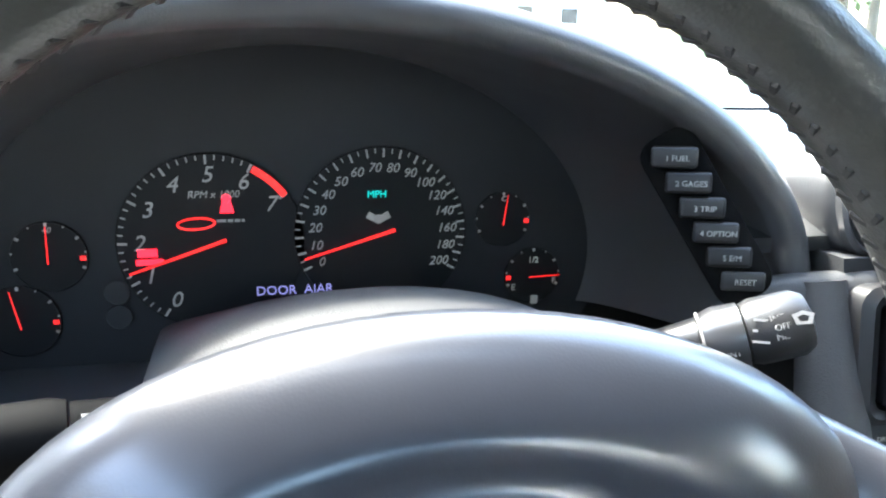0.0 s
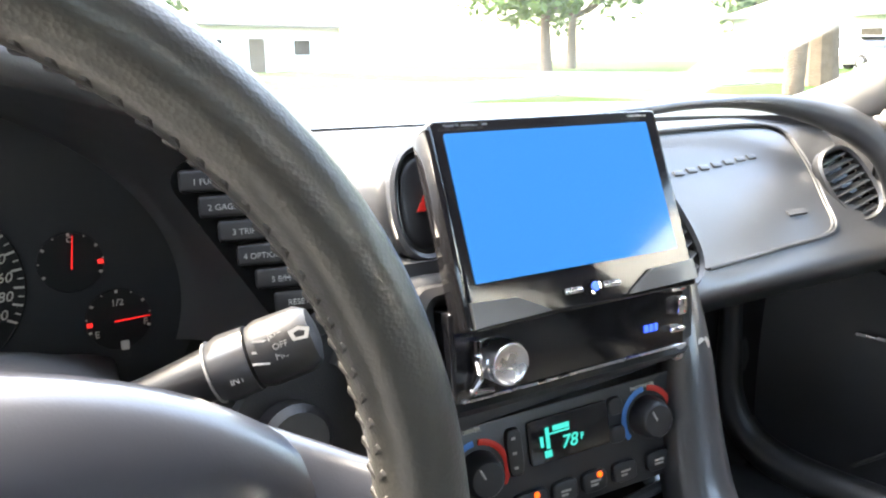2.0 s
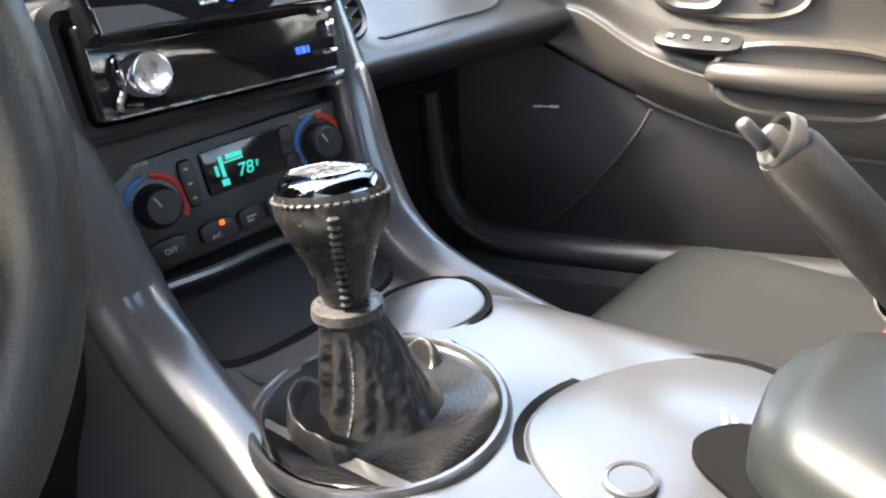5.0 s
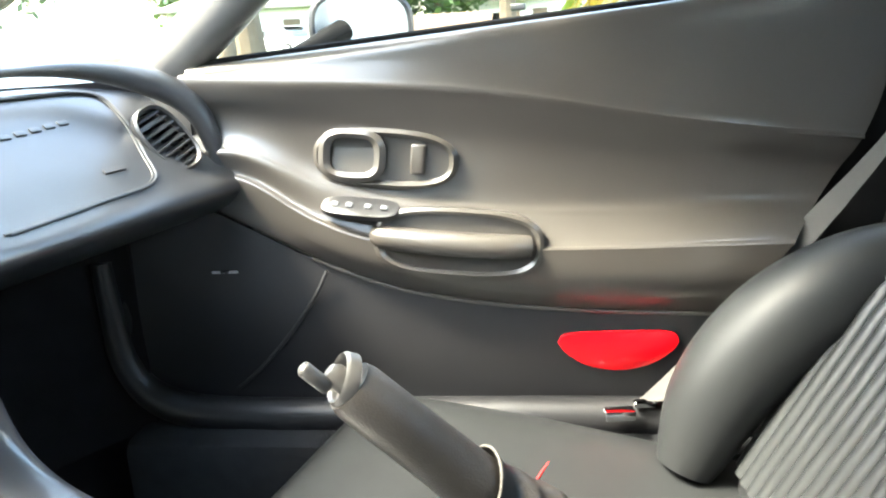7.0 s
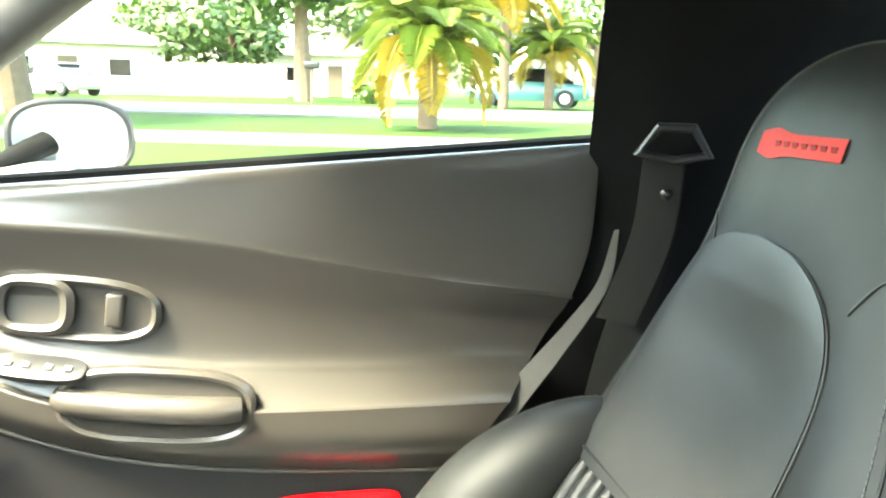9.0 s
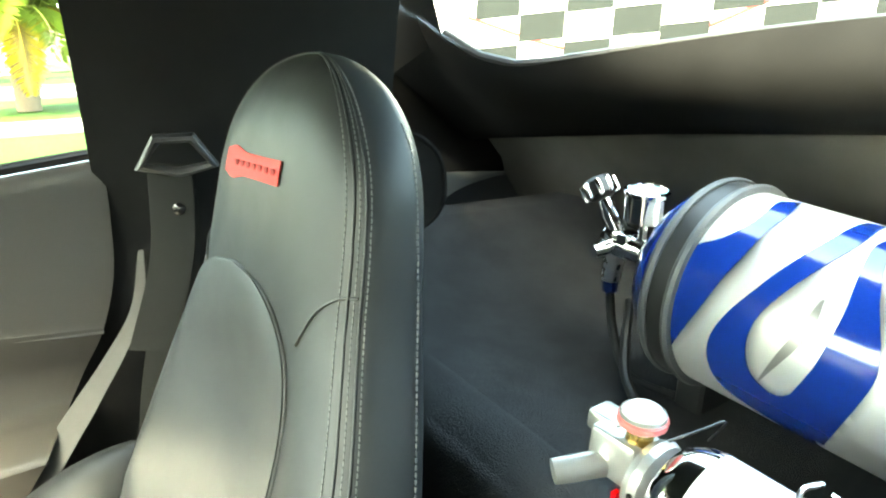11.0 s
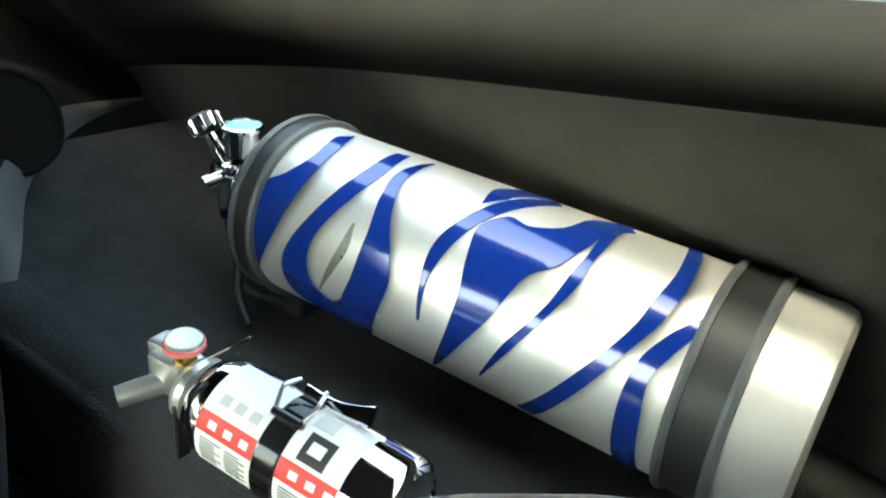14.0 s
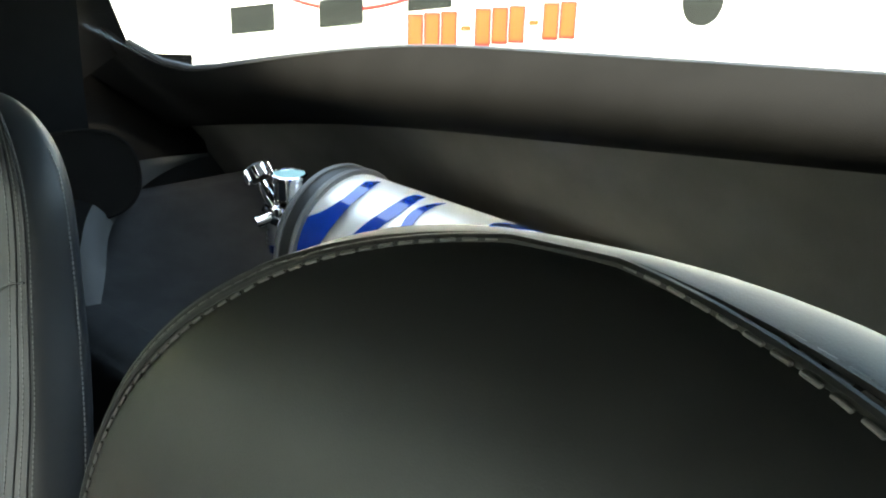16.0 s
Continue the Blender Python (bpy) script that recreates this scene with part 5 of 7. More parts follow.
part("lever_cup", plate(outline(0.062, 0.048, 3.4, 40), 0.003, 0.0, BM @ pose(-0.044, 0.002, -0.003, -9)), M_DOOR, door)
part("lock_slide", rbox(0.020, 0.040, 0.014, 0.004, 3, BM @ pose(0.044, 0.002, -0.002)), M_DOOR, door, "sliding lock tab")
part("lock_track", rbox(0.070, 0.046, 0.004, 0.001, 1, BM @ pose(0.040, 0.002, -0.009)), M_DGREY, door)
# pull handle
PH = [on_door(y, z, o) for y, z, o in ((0.258, 0.711, 0.030), (0.240, 0.708, 0.040), (0.20, 0.703, 0.046), (0.14, 0.697, 0.049), (0.09, 0.693, 0.048), (0.062, 0.691, 0.042))]
part("pull_handle", tube(spline(PH, 24), [0.014, 0.0150, 0.0160] + [0.0165] * 18 + [0.016, 0.0155, 0.015, 0.014], 18, flat=1.0), M_DOOR, door, "padded pull handle")
POCK = facing(on_door(0.152, 0.698, 0.0425), DN) @ pose(0, 0, 0, 0, 0, -5)
part("pull_recess", ringplate(outline(0.222, 0.092, 3.0, 44), outline(0.200, 0.074, 3.0, 44), 0.012, POCK, 0.003), M_DOOR, door)
part("pull_well", plate(outline(0.204, 0.078, 3.0, 44), 0.003, 0, POCK @ pose(0, 0, -0.004)), M_DOOR, door)
# window switches
SW = facing(on_door(0.276, 0.750, 0.034), Vector((-0.55, -0.12, 0.83)), Vector((0.8, 0.2, 0.5))) @ pose(0, 0, 0, 0, 0, -10)
sb = part("switch_plate", plate(outline(0.108, 0.034, 3.2), 0.008, 0.002, SW), M_PLAST, door, "black window switch plate")
for x in (-0.034, -0.014, 0.012, 0.034):
    part("switch", rbox(0.009, 0.008, 0.004, 0.0015, 2, SW @ pose(x, 0, 0.001, 0, 12, 0)), M_GREY, sb)
# red courtesy lens
lens = [(-0.080, 0.008), (-0.066, 0.0205), (0.0, 0.0225), (0.066, 0.0215), (0.080, 0.008), (0.068, -0.009), (0.040, -0.026), (0.0, -0.033), (-0.040, -0.026), (-0.068, -0.009)]
part("red_reflector", plate([(q.x, q.y) for q in spline([(*p, 0) for p in lens + lens[:1]], 54)[:-1]], 0.006, 0.002, facing(on_door(-0.048, 0.543, 0.024), Vector((-1, -0.25, 0)))), M_REDLENS, door, "bright red courtesy lens")
# inner rocker
tagged(part("sill_trim", tube(spline([(0.972, 0.640, 0.68), (0.975, 0.638, 0.60), (0.978, 0.632, 0.53), (0.988, 0.600, 0.475), (1.004, 0.535, 0.448), (1.034, 0.41, 0.442), (1.061, 0.30, 0.443), (1.12, 0.05, 0.445), (1.20, -0.36, 0.45)], 60), [0.014 + 0.012 * min(1.0, k / 26) for k in range(61)], 14), M_PLAST), "rounded dark sill trim below the door", "trim", kind="structure")
tagged(part("sill_box", rbox(0.20, 1.10, 0.22, 0.02, 2, pose(1.14, 0.10, 0.32, 0, 0, 13)), M_CARPET), "carpeted door sill", "sill", kind="structure")
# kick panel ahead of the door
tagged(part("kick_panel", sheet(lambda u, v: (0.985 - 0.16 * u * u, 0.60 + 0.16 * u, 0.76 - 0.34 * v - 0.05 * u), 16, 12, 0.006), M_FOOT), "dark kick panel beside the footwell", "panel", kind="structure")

# outside mirror
mir = thing("wing_mirror", "oval wing mirror in a white painted shell", "mirror", pose(0, 0, 0))
MC = Vector((1.365, 0.395, 0.985))
MN = Vector((-0.80, -0.60, 0.09)).normalized()
MM = facing(MC, MN)
M_CAR = material("white_car_paint", (0.62, 0.66, 0.64), 0.18, vary=0.03, coat=0.7)
part("shell", moved(loft([[(x * f, y * f, z) for x, y in outline(0.174, 0.118, 2.7, 40)] for f, z in ((1, 0.004), (1, -0.02), (0.93, -0.06), (0.75, -0.09), (0.4, -0.105))]), MM), M_CAR, mir)
part("rim", ringplate(outline(0.176, 0.120, 2.7, 40), outline(0.156, 0.102, 2.7, 40), 0.010, MM @ pose(0, 0, 0.006), 0.003), M_PLAST, mir)
part("mirror_glass", plate(outline(0.158, 0.104, 2.7, 40), 0.003, 0, MM @ pose(0, 0, 0.004)), M_MIRROR, mir)
part("foot", loft([[Vector((x0 + w * a, y0 + l * b, z0)) for a, b in ((-1, -1), (1, -1), (1, 1), (-1, 1))] for x0, y0, z0, w, l in ((1.20, 0.44, 0.93, 0.05, 0.09), (1.26, 0.42, 0.945, 0.035, 0.06), (1.33, 0.41, 0.955, 0.03, 0.035))]), M_CAR, mir)
part("mirror_arm", tube(spline([(1.25, 0.465, 0.944), (1.29, 0.447, 0.958), (1.345, 0.420, 0.980)], 12), [0.014 + 0.0010 * k for k in range(13)], 12, flat=0.7), M_VOID, mir, "black mirror arm")
tagged(part("fender", sheet(lambda u, v: (1.05 + 0.42 * math.sin(v * math.pi / 2), 0.55 + 1.0 * u, 0.93 - 0.04 * u - 0.25 * (1 - math.cos(v * math.pi / 2))), 12, 10, 0.004), M_CAR), "white painted front wing of the car", "car body", kind="structure")
tagged(part("bonnet", sheet(lambda u, v: (MID - 0.66 + 1.32 * u, 1.0 + 1.1 * v, 0.90 - 0.10 * v - 0.03 * (2 * u - 1) ** 2), 12, 10, 0.004), M_CAR), "white painted bonnet beyond the windscreen", "car body", kind="structure")
tagged(part("door_skin", sheet(lambda u, v: (door_x(0.5 - 0.86 * u) + 0.07 + 0.04 * math.sin(v * math.pi), 0.5 - 0.86 * u, sill_z(0.5 - 0.86 * u) - 0.01 - 0.6 * v), 10, 10, 0.004), M_CAR), "white painted outer door skin", "car body", kind="structure")

# ---- seats ----


def seat(name, label):
    """A bucket seat: origin at the middle of its base, back leaning rearward."""
    s = thing(name, label, "car seat", pose(0, 0, 0))
    twist = pose(0, -0.42, 0, 0, 0, 13) @ pose(0, 0.42, 0)

    def bpart(nm, bm, mat, lab=""):
        return part(nm, moved(bm, twist), mat, s, lab)

    def back_c(z):
        return key(-z, (-0.45, -0.300), (-0.70, -0.425), (-0.85, -0.486), (-0.95, -0.516), (-1.12, -0.546))

    def back_w(z):
        return key(-z, (-0.45, 0.225), (-0.72, 0.225), (-0.84, 0.190), (-0.93, 0.156), (-1.0, 0.145)) * (1.0 if z < 0.985 else max(0.0004, 1 - ((z - 0.985) / 0.1303) ** 2.3) ** 0.5)

    def back_d(z):
        return key(-z, (-0.45, 0.070), (-0.80, 0.056), (-0.95, 0.046), (-1.04, 0.040)) * (1.0 if z < 1.02 else max(0.0004, 1 - ((z - 1.02) / 0.0953) ** 2.2) ** 0.5)

    def ring(z, f=1.0, push=0.0):
        c, w, d = back_c(z), back_w(z), back_d(z)
        out = []
        for x, y in outline(2, 2, 3.0, 44):
            dish = 0.022 * max(0.0, 1 - (x / 0.7) ** 2) * (1 if y > 0 else 0) * key(-z, (-0.5, 1.0), (-0.85, 1.0), (-0.95, 0.1), (-1.1, 0.0))
            out.append(Vector((x * w * f, c + y * d * f - dish, z)))
        return out
    zs = [0.44, 0.47, 0.52, 0.58, 0.64, 0.70, 0.76, 0.80, 0.84, 0.88, 0.92, 0.95, 0.97] + [0.985 + 0.1303 * math.sin(math.pi / 2 * k / 30) for k in range(30)] + [1.11515]
    part("backrest", moved(loft([ring(z) for z in zs]), twist), M_LEATHER, s, "black leather backrest with built-in headrest", sharp=75)

    def front(x, z, off=0.0):
        """A point on the backrest's front face."""
        w, c, d = back_w(z), back_c(z), back_d(z)
        k = min(0.999, abs(x / w))
        dish = 0.022 * max(0.0, 1 - (x / w / 0.7) ** 2) * key(-z, (-0.5, 1.0), (-0.85, 1.0), (-0.95, 0.1), (-1.1, 0.0))
        return Vector((x, c + d * (1 - k ** 3.0) ** (1 / 3.0) + off - dish, z))
    # grey insert: a smooth upper tongue over a ribbed lower field
    def split(x):
        return 0.713 - 0.004 * max(0.0, 1 - (x / 0.165) ** 2)

    def ins(u, v):
        z = 0.70 + 0.257 * v
        w = 0.132 * (1 - max(0.0, (v - 0.25) / 0.75) ** 4.0) ** 0.5 + 0.002
        return front(0.026 + (2 * u - 1) * w, z, 0.0005 + 0.0045 * (1 - abs(2 * u - 1) ** 4) * min(1, (1 - v) * 6))
    bpart("insert", sheet(ins, 28, 64, 0.003), M_LEATHER_IN, "grey leather backrest insert")
    bpart("insert_piping", tube([ins(0.0, k / 40) for k in range(41)] + [ins(1.0, 1 - k / 40) for k in range(41)], 0.0016, 8), M_INK)
    for i in range(20):
        x = -0.1805 + 0.0190 * i
        top_z = split(x) - 0.004
        bpart("rib", tube([front(x, 0.46 + (top_z - 0.46) * k / 12, -0.0020 + 0.0025 * min(1, (12 - k) / 2)) for k in range(13)], [0.0102] * 11 + [0.0092, 0.005], 12), M_LEATHER_IN)
    bpart("rib_seam", tube([front(-0.17 + 0.34 * k / 30, split(-0.17 + 0.34 * k / 30), 0.0062) for k in range(31)], 0.0022, 8), M_LEATHER)
    for sd in (-1, 1):
        bpart("seam", tube(spline([front(sd * back_w(z) * f, z, 0.0008) for z, f in ((0.964, 0.95), (0.962, 0.86), (0.950, 0.74), (0.926, 0.62))], 12), 0.0012, 6), M_INK)
        e3 = [Vector((sd * (back_w(z) * 0.985 + 0.001), back_c(z) - back_d(z) * 0.35, z)) for z in (0.55, 0.65, 0.74, 0.82, 0.90, 0.98, 1.04, 1.07)]
        bpart("topstitching", stitches(spline(e3, 80), 0.0045, 0.0032, 0.0009), M_THREAD)
        bol = spline([(sd * 0.195, -0.185, 0.45), (sd * 0.212, -0.225, 0.54), (sd * 0.212, -0.285, 0.62), (sd * 0.198, -0.355, 0.685), (sd * 0.180, -0.425, 0.735)], 20)
        bpart("side_bolster", tube(bol, [0.016 + 0.046 * math.sin(math.pi * min(1, (k + 1.5) / 21.5)) ** 0.6 for k in range(21)], 16), M_LEATHER, "rounded side bolster")
    # double welt and topstitching where the face meets the side panel, over the crown

    def crown(f, off):
        pts = []
        for z in [0.62 + 0.365 * k / 24 for k in range(24)] + [0.985 + 0.130 * math.sin(math.pi / 2 * k / 56) for k in range(57)]:
            pts.append(Vector(((back_w(z) + off) * (1 - f ** 3) ** (1 / 3), back_c(z) + (back_d(z) + off) * f, z + off * (1 if z > 1.1 else 0))))
        return pts + [Vector((-p.x, p.y, p.z)) for p in pts[-2::-1]]
    for f in (0.50, 0.63):
        bpart("welt", tube(crown(f, 0.0002), 0.0011, 8), M_LEATHER)
    for f in (0.44, 0.57, 0.70):
        bpart("topstitching", stitches(crown(f, 0.0004), 0.0044, 0.0032, 0.0007), M_THREAD)
    # embroidered emblem: a rounded badge and a bar, no lettering
    def badge(u, v):
        h = 0.0088 + 0.004 * math.exp(-((u - 0.80) / 0.14) ** 2)
        return front(0.018 + 0.118 * (u - 0.5), 1.033 + h * (2 * v - 1), 0.0008)
    em = bpart("embroidery", sheet(badge, 24, 6, 0.001), M_REDEMB, "red embroidered badge")
    for k in range(7):
        p = front(-0.030 + 0.0125 * k, 1.033, 0.0018)
        part("badge_cut", rbox(0.0075, 0.0012, 0.0060, 0.0003, 1), M_REDDARK, em, at=twist @ Matrix.Translation(p))
    # cushion
    def cush(v):
        y = 0.312 - 0.617 * v
        w = key(-v, (0, 0.215), (-0.3, 0.232), (-1, 0.235))
        h = 0.075 if v > 0.08 else 0.075 * (0.35 + 0.65 * (v / 0.08) ** 0.5)
        zc = 0.422 - 0.060 * v ** 1.5 - 0.012 * (1 - min(1, v / 0.15)) ** 2
        out = []
        for x, z in outline(2, 2, 3.2, 40):
            dish = 0.020 * max(0.0, 1 - (x / 0.7) ** 2) * (1 if z > 0 else 0) * min(1, v / 0.2)
            out.append(Vector((x * w, y, zc + z * h - dish)))
        return out
    part("cushion", loft([cush(v) for v in (0.0, 0.01, 0.03, 0.06, 0.1, 0.16, 0.25, 0.4, 0.6, 0.8, 0.95, 1.0)]), M_LEATHER, s, "black leather seat cushion")
    part("seat_base", rbox(0.40, 0.42, 0.13, 0.02, 2, pose(0, 0.0, 0.285)), M_PLAST, s)
    for y in (0.12, 0.02):
        part("piping", tube([(-0.15, y - 0.02, 0.460), (0, y, 0.4585), (0.15, y - 0.02, 0.460)], 0.002, 6), M_REDEMB, s)
    return s


seat_p = seat("passenger_seat", "black leather bucket seat with grey insert and red badge")
seat_p.matrix_basis = pose(0.893, 0.0, -0.006, 0, 0, 0)
seat_d = copy_thing(seat_p, pose(0.115, -0.002, 0.031, 0, 0, 0))
seat_d.name = "driver_seat"
tagged(seat_d, "black leather driver's seat with stitched headrest", "car seat")

# seat belt on the passenger side
belt = thing("seat_belt", "grey webbing seat belt hanging from its guide", "seat belt", pose(0, 0, 0))


def strap(pts, width, side, mat, name="webbing", narrow=1.0):
    """Webbing along a line; its upper end may be turned edge-on, so narrower."""
    p = spline(pts, 40)
    sd = Vector(side).normalized()
    runs = [(q, width * min(1.0, narrow + (1 - narrow) * k / 26)) for k, q in enumerate(p)]
    return part(name, loft([[q + sd * w / 2 + Vector((0.0006, 0.0006, 0)), q - sd * w / 2 + Vector((0.0006, 0.0006, 0)), q - sd * w / 2 - Vector((0.0006, 0.0006, 0)), q + sd * w / 2 - Vector((0.0006, 0.0006, 0))] for q, w in runs]), mat, belt)


# upper and lowest runs use the darkened tones, the middle run the pale one
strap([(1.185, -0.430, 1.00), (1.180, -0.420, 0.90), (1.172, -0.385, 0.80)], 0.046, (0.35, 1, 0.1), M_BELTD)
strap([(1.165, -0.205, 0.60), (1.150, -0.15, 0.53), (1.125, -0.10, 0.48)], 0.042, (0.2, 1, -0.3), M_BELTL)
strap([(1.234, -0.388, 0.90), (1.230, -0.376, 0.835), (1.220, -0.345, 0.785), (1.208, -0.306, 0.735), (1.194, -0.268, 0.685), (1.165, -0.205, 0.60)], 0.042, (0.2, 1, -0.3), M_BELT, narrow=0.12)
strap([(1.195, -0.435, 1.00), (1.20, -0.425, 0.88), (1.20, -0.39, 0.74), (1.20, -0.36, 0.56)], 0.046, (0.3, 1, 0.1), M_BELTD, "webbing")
part("belt_guide", tube([(1.19, -0.400, 1.000), (1.17, -0.420, 1.030), (1.16, -0.455, 1.030), (1.165, -0.475, 1.000), (1.18, -0.44, 0.992)], 0.006, 8, closed=True), M_PLAST, belt)
part("guide_bolt", lathe([(0.007, 0), (0.007, 0.004), (0.003, 0.006), (0, 0.006)], 12, facing((1.182, -0.435, 0.953), (-1, 0.3, 0))), M_GLOSS, belt)
buckle = part("buckle", join(rbox(0.020, 0.040, 0.014, 0.003, 2, pose(1.10, -0.062, 0.470, 0, 0, 20)), rbox(0.012, 0.030, 0.010, 0.002, 1, pose(1.125, -0.092, 0.476, 0, 0, 20))), M_CHROME, belt, "chromed belt tongue")

# ---- nitrous bottle ----
tank = thing("gas_bottle", "brushed aluminium gas bottle with blue airbrushed flames, lying in brackets", "gas bottle")
TD = Vector((-1, -0.2513, -0.1327)).normalized()
TR = 0.0875
T0 = Vector((0.65, -0.9223, 0.8697))
TA = T0 - TD * 0.205     # shoulder end
TLEN = 0.512
tz = TD
tx = Vector((0, 0, 1)).cross(tz).normalized()
TM = Matrix((tx, tz.cross(tx), tz)).transposed().to_4x4()
TM.translation = TA
tank.matrix_basis = TM
part("shell", lathe([(0.0, -0.078), (0.016, -0.078), (0.020, -0.075), (0.022, -0.068), (0.030, -0.060), (0.050, -0.050), (0.068, -0.038), (0.081, -0.022), (TR, -0.002), (TR, TLEN - 0.012), (TR - 0.003, TLEN - 0.004), (TR - 0.010, TLEN), (0.0, TLEN - 0.003)], 96), M_TANK, tank, "brushed aluminium cylinder")


def skin(a, s, off=0.0006):
    return Vector(((TR + off) * math.cos(a), (TR + off) * math.sin(a), s))


def swatch(name, left, right, mat, off=0.0007, n=36, cross=8):
    """Paint on the cylinder between two edges, each a few (angle, along) pairs."""
    ea, eb = spline([(a, q, 0) for a, q in left], n), spline([(a, q, 0) for a, q in right], n)
    bm = bmesh.new()
    up_, lo_ = [], []
    for p, q in zip(ea, eb):
        up_.append([bm.verts.new(skin(p.x + (q.x - p.x) * k / cross, p.y + (q.y - p.y) * k / cross, off)) for k in range(cross + 1)])
        lo_.append([bm.verts.new(skin(p.x + (q.x - p.x) * k / cross, p.y + (q.y - p.y) * k / cross, 0.0)) for k in (0, cross)])
    for i in range(n):
        for j in range(cross):
            bm.faces.new((up_[i][j], up_[i + 1][j], up_[i + 1][j + 1], up_[i][j + 1]))
        bm.faces.new((up_[i][0], lo_[i][0], lo_[i + 1][0], up_[i + 1][0]))
        bm.faces.new((up_[i][cross], up_[i + 1][cross], lo_[i + 1][1], lo_[i][1]))
    return part(name, bm, mat, tank)


M_AIR = material("airbrushed_shading", (0.045, 0.042, 0.040), 0.35, vary=0.1)
_n, _l = M_AIR.node_tree.nodes, M_AIR.node_tree.links
_at, _mx, _tr = _n.new("ShaderNodeAttribute"), _n.new("ShaderNodeMixShader"), _n.new("ShaderNodeBsdfTransparent")
_at.attribute_name = "spray"
_l.new(_at.outputs["Fac"], _mx.inputs[0])
_l.new(_tr.outputs[0], _mx.inputs[1])
_l.new(_n["Principled BSDF"].outputs[0], _mx.inputs[2])
_l.new(_mx.outputs[0], _n["Material Output"].inputs[0])


def airbrush(edge, width, deep=0.75, n=30):
    """Sprayed grey shading that starts at a painted edge and thins out to one side."""
    c = spline([(a, q, 0) for a, q in edge], n)
    bm = bmesh.new()
    rows_, fade = [], []
    for i, p in enumerate(c):
        t = c[min(i + 1, n)] - c[max(i - 1, 0)]
        t = Vector((t.x * TR, t.y, 0)).normalized()
        taper = math.sin(math.pi * min(1.0, max(0.0, i / n))) ** 0.5
        row = []
        for k in range(-2, 6):
            d = width * taper * k / 5
            row.append(bm.verts.new(skin(p.x - t.y / TR * d, p.y + t.x * d, 0.00035)))
            fade.append(deep * taper * (1 - max(0, k) / 5) ** 1.6)
        rows_.append(row)
    for i in range(n):
        for j in range(7):
            bm.faces.new((rows_[i][j], rows_[i + 1][j], rows_[i + 1][j + 1], rows_[i][j + 1]))
    ob = part("airbrushing", bm, M_AIR, tank, "soft grey airbrushed shading")
    layer = ob.data.attributes.new("spray", "FLOAT", "POINT")
    for i, f in enumerate(fade):
        layer.data[i].value = f
    return ob


FLAMES = [
    ([(1.60, 0.046), (2.02, 0.049), (2.31, 0.037), (2.49, 0.019), (2.76, 0.014), (3.15, 0.015), (3.6, 0.012)], [(1.44, 0.056), (1.81, 0.065), (2.12, 0.064), (2.39, 0.061), (2.64, 0.055), (3.03, 0.043), (3.62, 0.016)]),
    ([(1.50, 0.112), (1.94, 0.108), (2.28, 0.098), (2.63, 0.083), (2.93, 0.068), (3.20, 0.058), (3.48, 0.057), (3.78, 0.070), (4.0, 0.112), (4.05, 0.144)], [(1.45, 0.124), (1.93, 0.127), (2.27, 0.117), (2.57, 0.104), (2.83, 0.093), (3.03, 0.089), (3.22, 0.090), (3.40, 0.097), (3.49, 0.117), (3.23, 0.142)]),
    ([(1.60, 0.143), (1.88, 0.136), (2.17, 0.140), (2.50, 0.146), (2.73, 0.146), (3.06, 0.141), (3.40, 0.128), (3.84, 0.111)], [(1.42, 0.150), (1.73, 0.149), (1.99, 0.150), (2.32, 0.160), (2.58, 0.171), (2.77, 0.178), (3.07, 0.179), (3.90, 0.150)]),
    ([(1.85, 0.225), (1.56, 0.221), (1.39, 0.229), (1.2, 0.240)], [(1.67, 0.239), (1.56, 0.241), (1.45, 0.247), (1.2, 0.262)]),
    ([(1.25, 0.268), (1.61, 0.244), (1.92, 0.228), (2.20, 0.216), (2.41, 0.210), (2.62, 0.209), (2.86, 0.211), (3.17, 0.214)], [(1.35, 0.277), (1.76, 0.252), (2.01, 0.239), (2.24, 0.229), (2.48, 0.222), (2.66, 0.218), (2.84, 0.216), (3.18, 0.216)]),
    ([(1.25, 0.334), (1.46, 0.310), (1.77, 0.298), (1.91, 0.273), (1.88, 0.254), (2.10, 0.237), (2.39, 0.241), (2.78, 0.247), (3.22, 0.241), (3.80, 0.222)], [(1.40, 0.344), (1.58, 0.329), (1.75, 0.327), (1.93, 0.323), (2.18, 0.313), (2.37, 0.295), (2.63, 0.286), (2.86, 0.278), (3.22, 0.258), (3.80, 0.225)]),
    ([(1.30, 0.325), (1.93, 0.328), (2.18, 0.325), (2.50, 0.320), (2.77, 0.308), (3.06, 0.293), (3.50, 0.275)], [(1.20, 0.338), (1.79, 0.336), (2.03, 0.335), (2.28, 0.334), (2.53, 0.326), (2.83, 0.313), (3.50, 0.277)]),
    ([(1.20, 0.382), (1.49, 0.388), (1.86, 0.392), (2.15, 0.388), (2.44, 0.383), (2.76, 0.368), (3.14, 0.346), (3.75, 0.308)], [(1.20, 0.392), (1.45, 0.399), (1.75, 0.403), (2.02, 0.404), (2.25, 0.401), (2.48, 0.393), (3.02, 0.367), (3.80, 0.322)]),
    ([(1.95, 0.440), (2.10, 0.428), (2.28, 0.414), (2.49, 0.402), (2.67, 0.395), (2.89, 0.392), (3.16, 0.391), (3.85, 0.391)], [(2.15, 0.440), (2.26, 0.429), (2.40, 0.420), (2.58, 0.413), (2.76, 0.407), (2.95, 0.407), (3.16, 0.409), (3.85, 0.411)]),
]
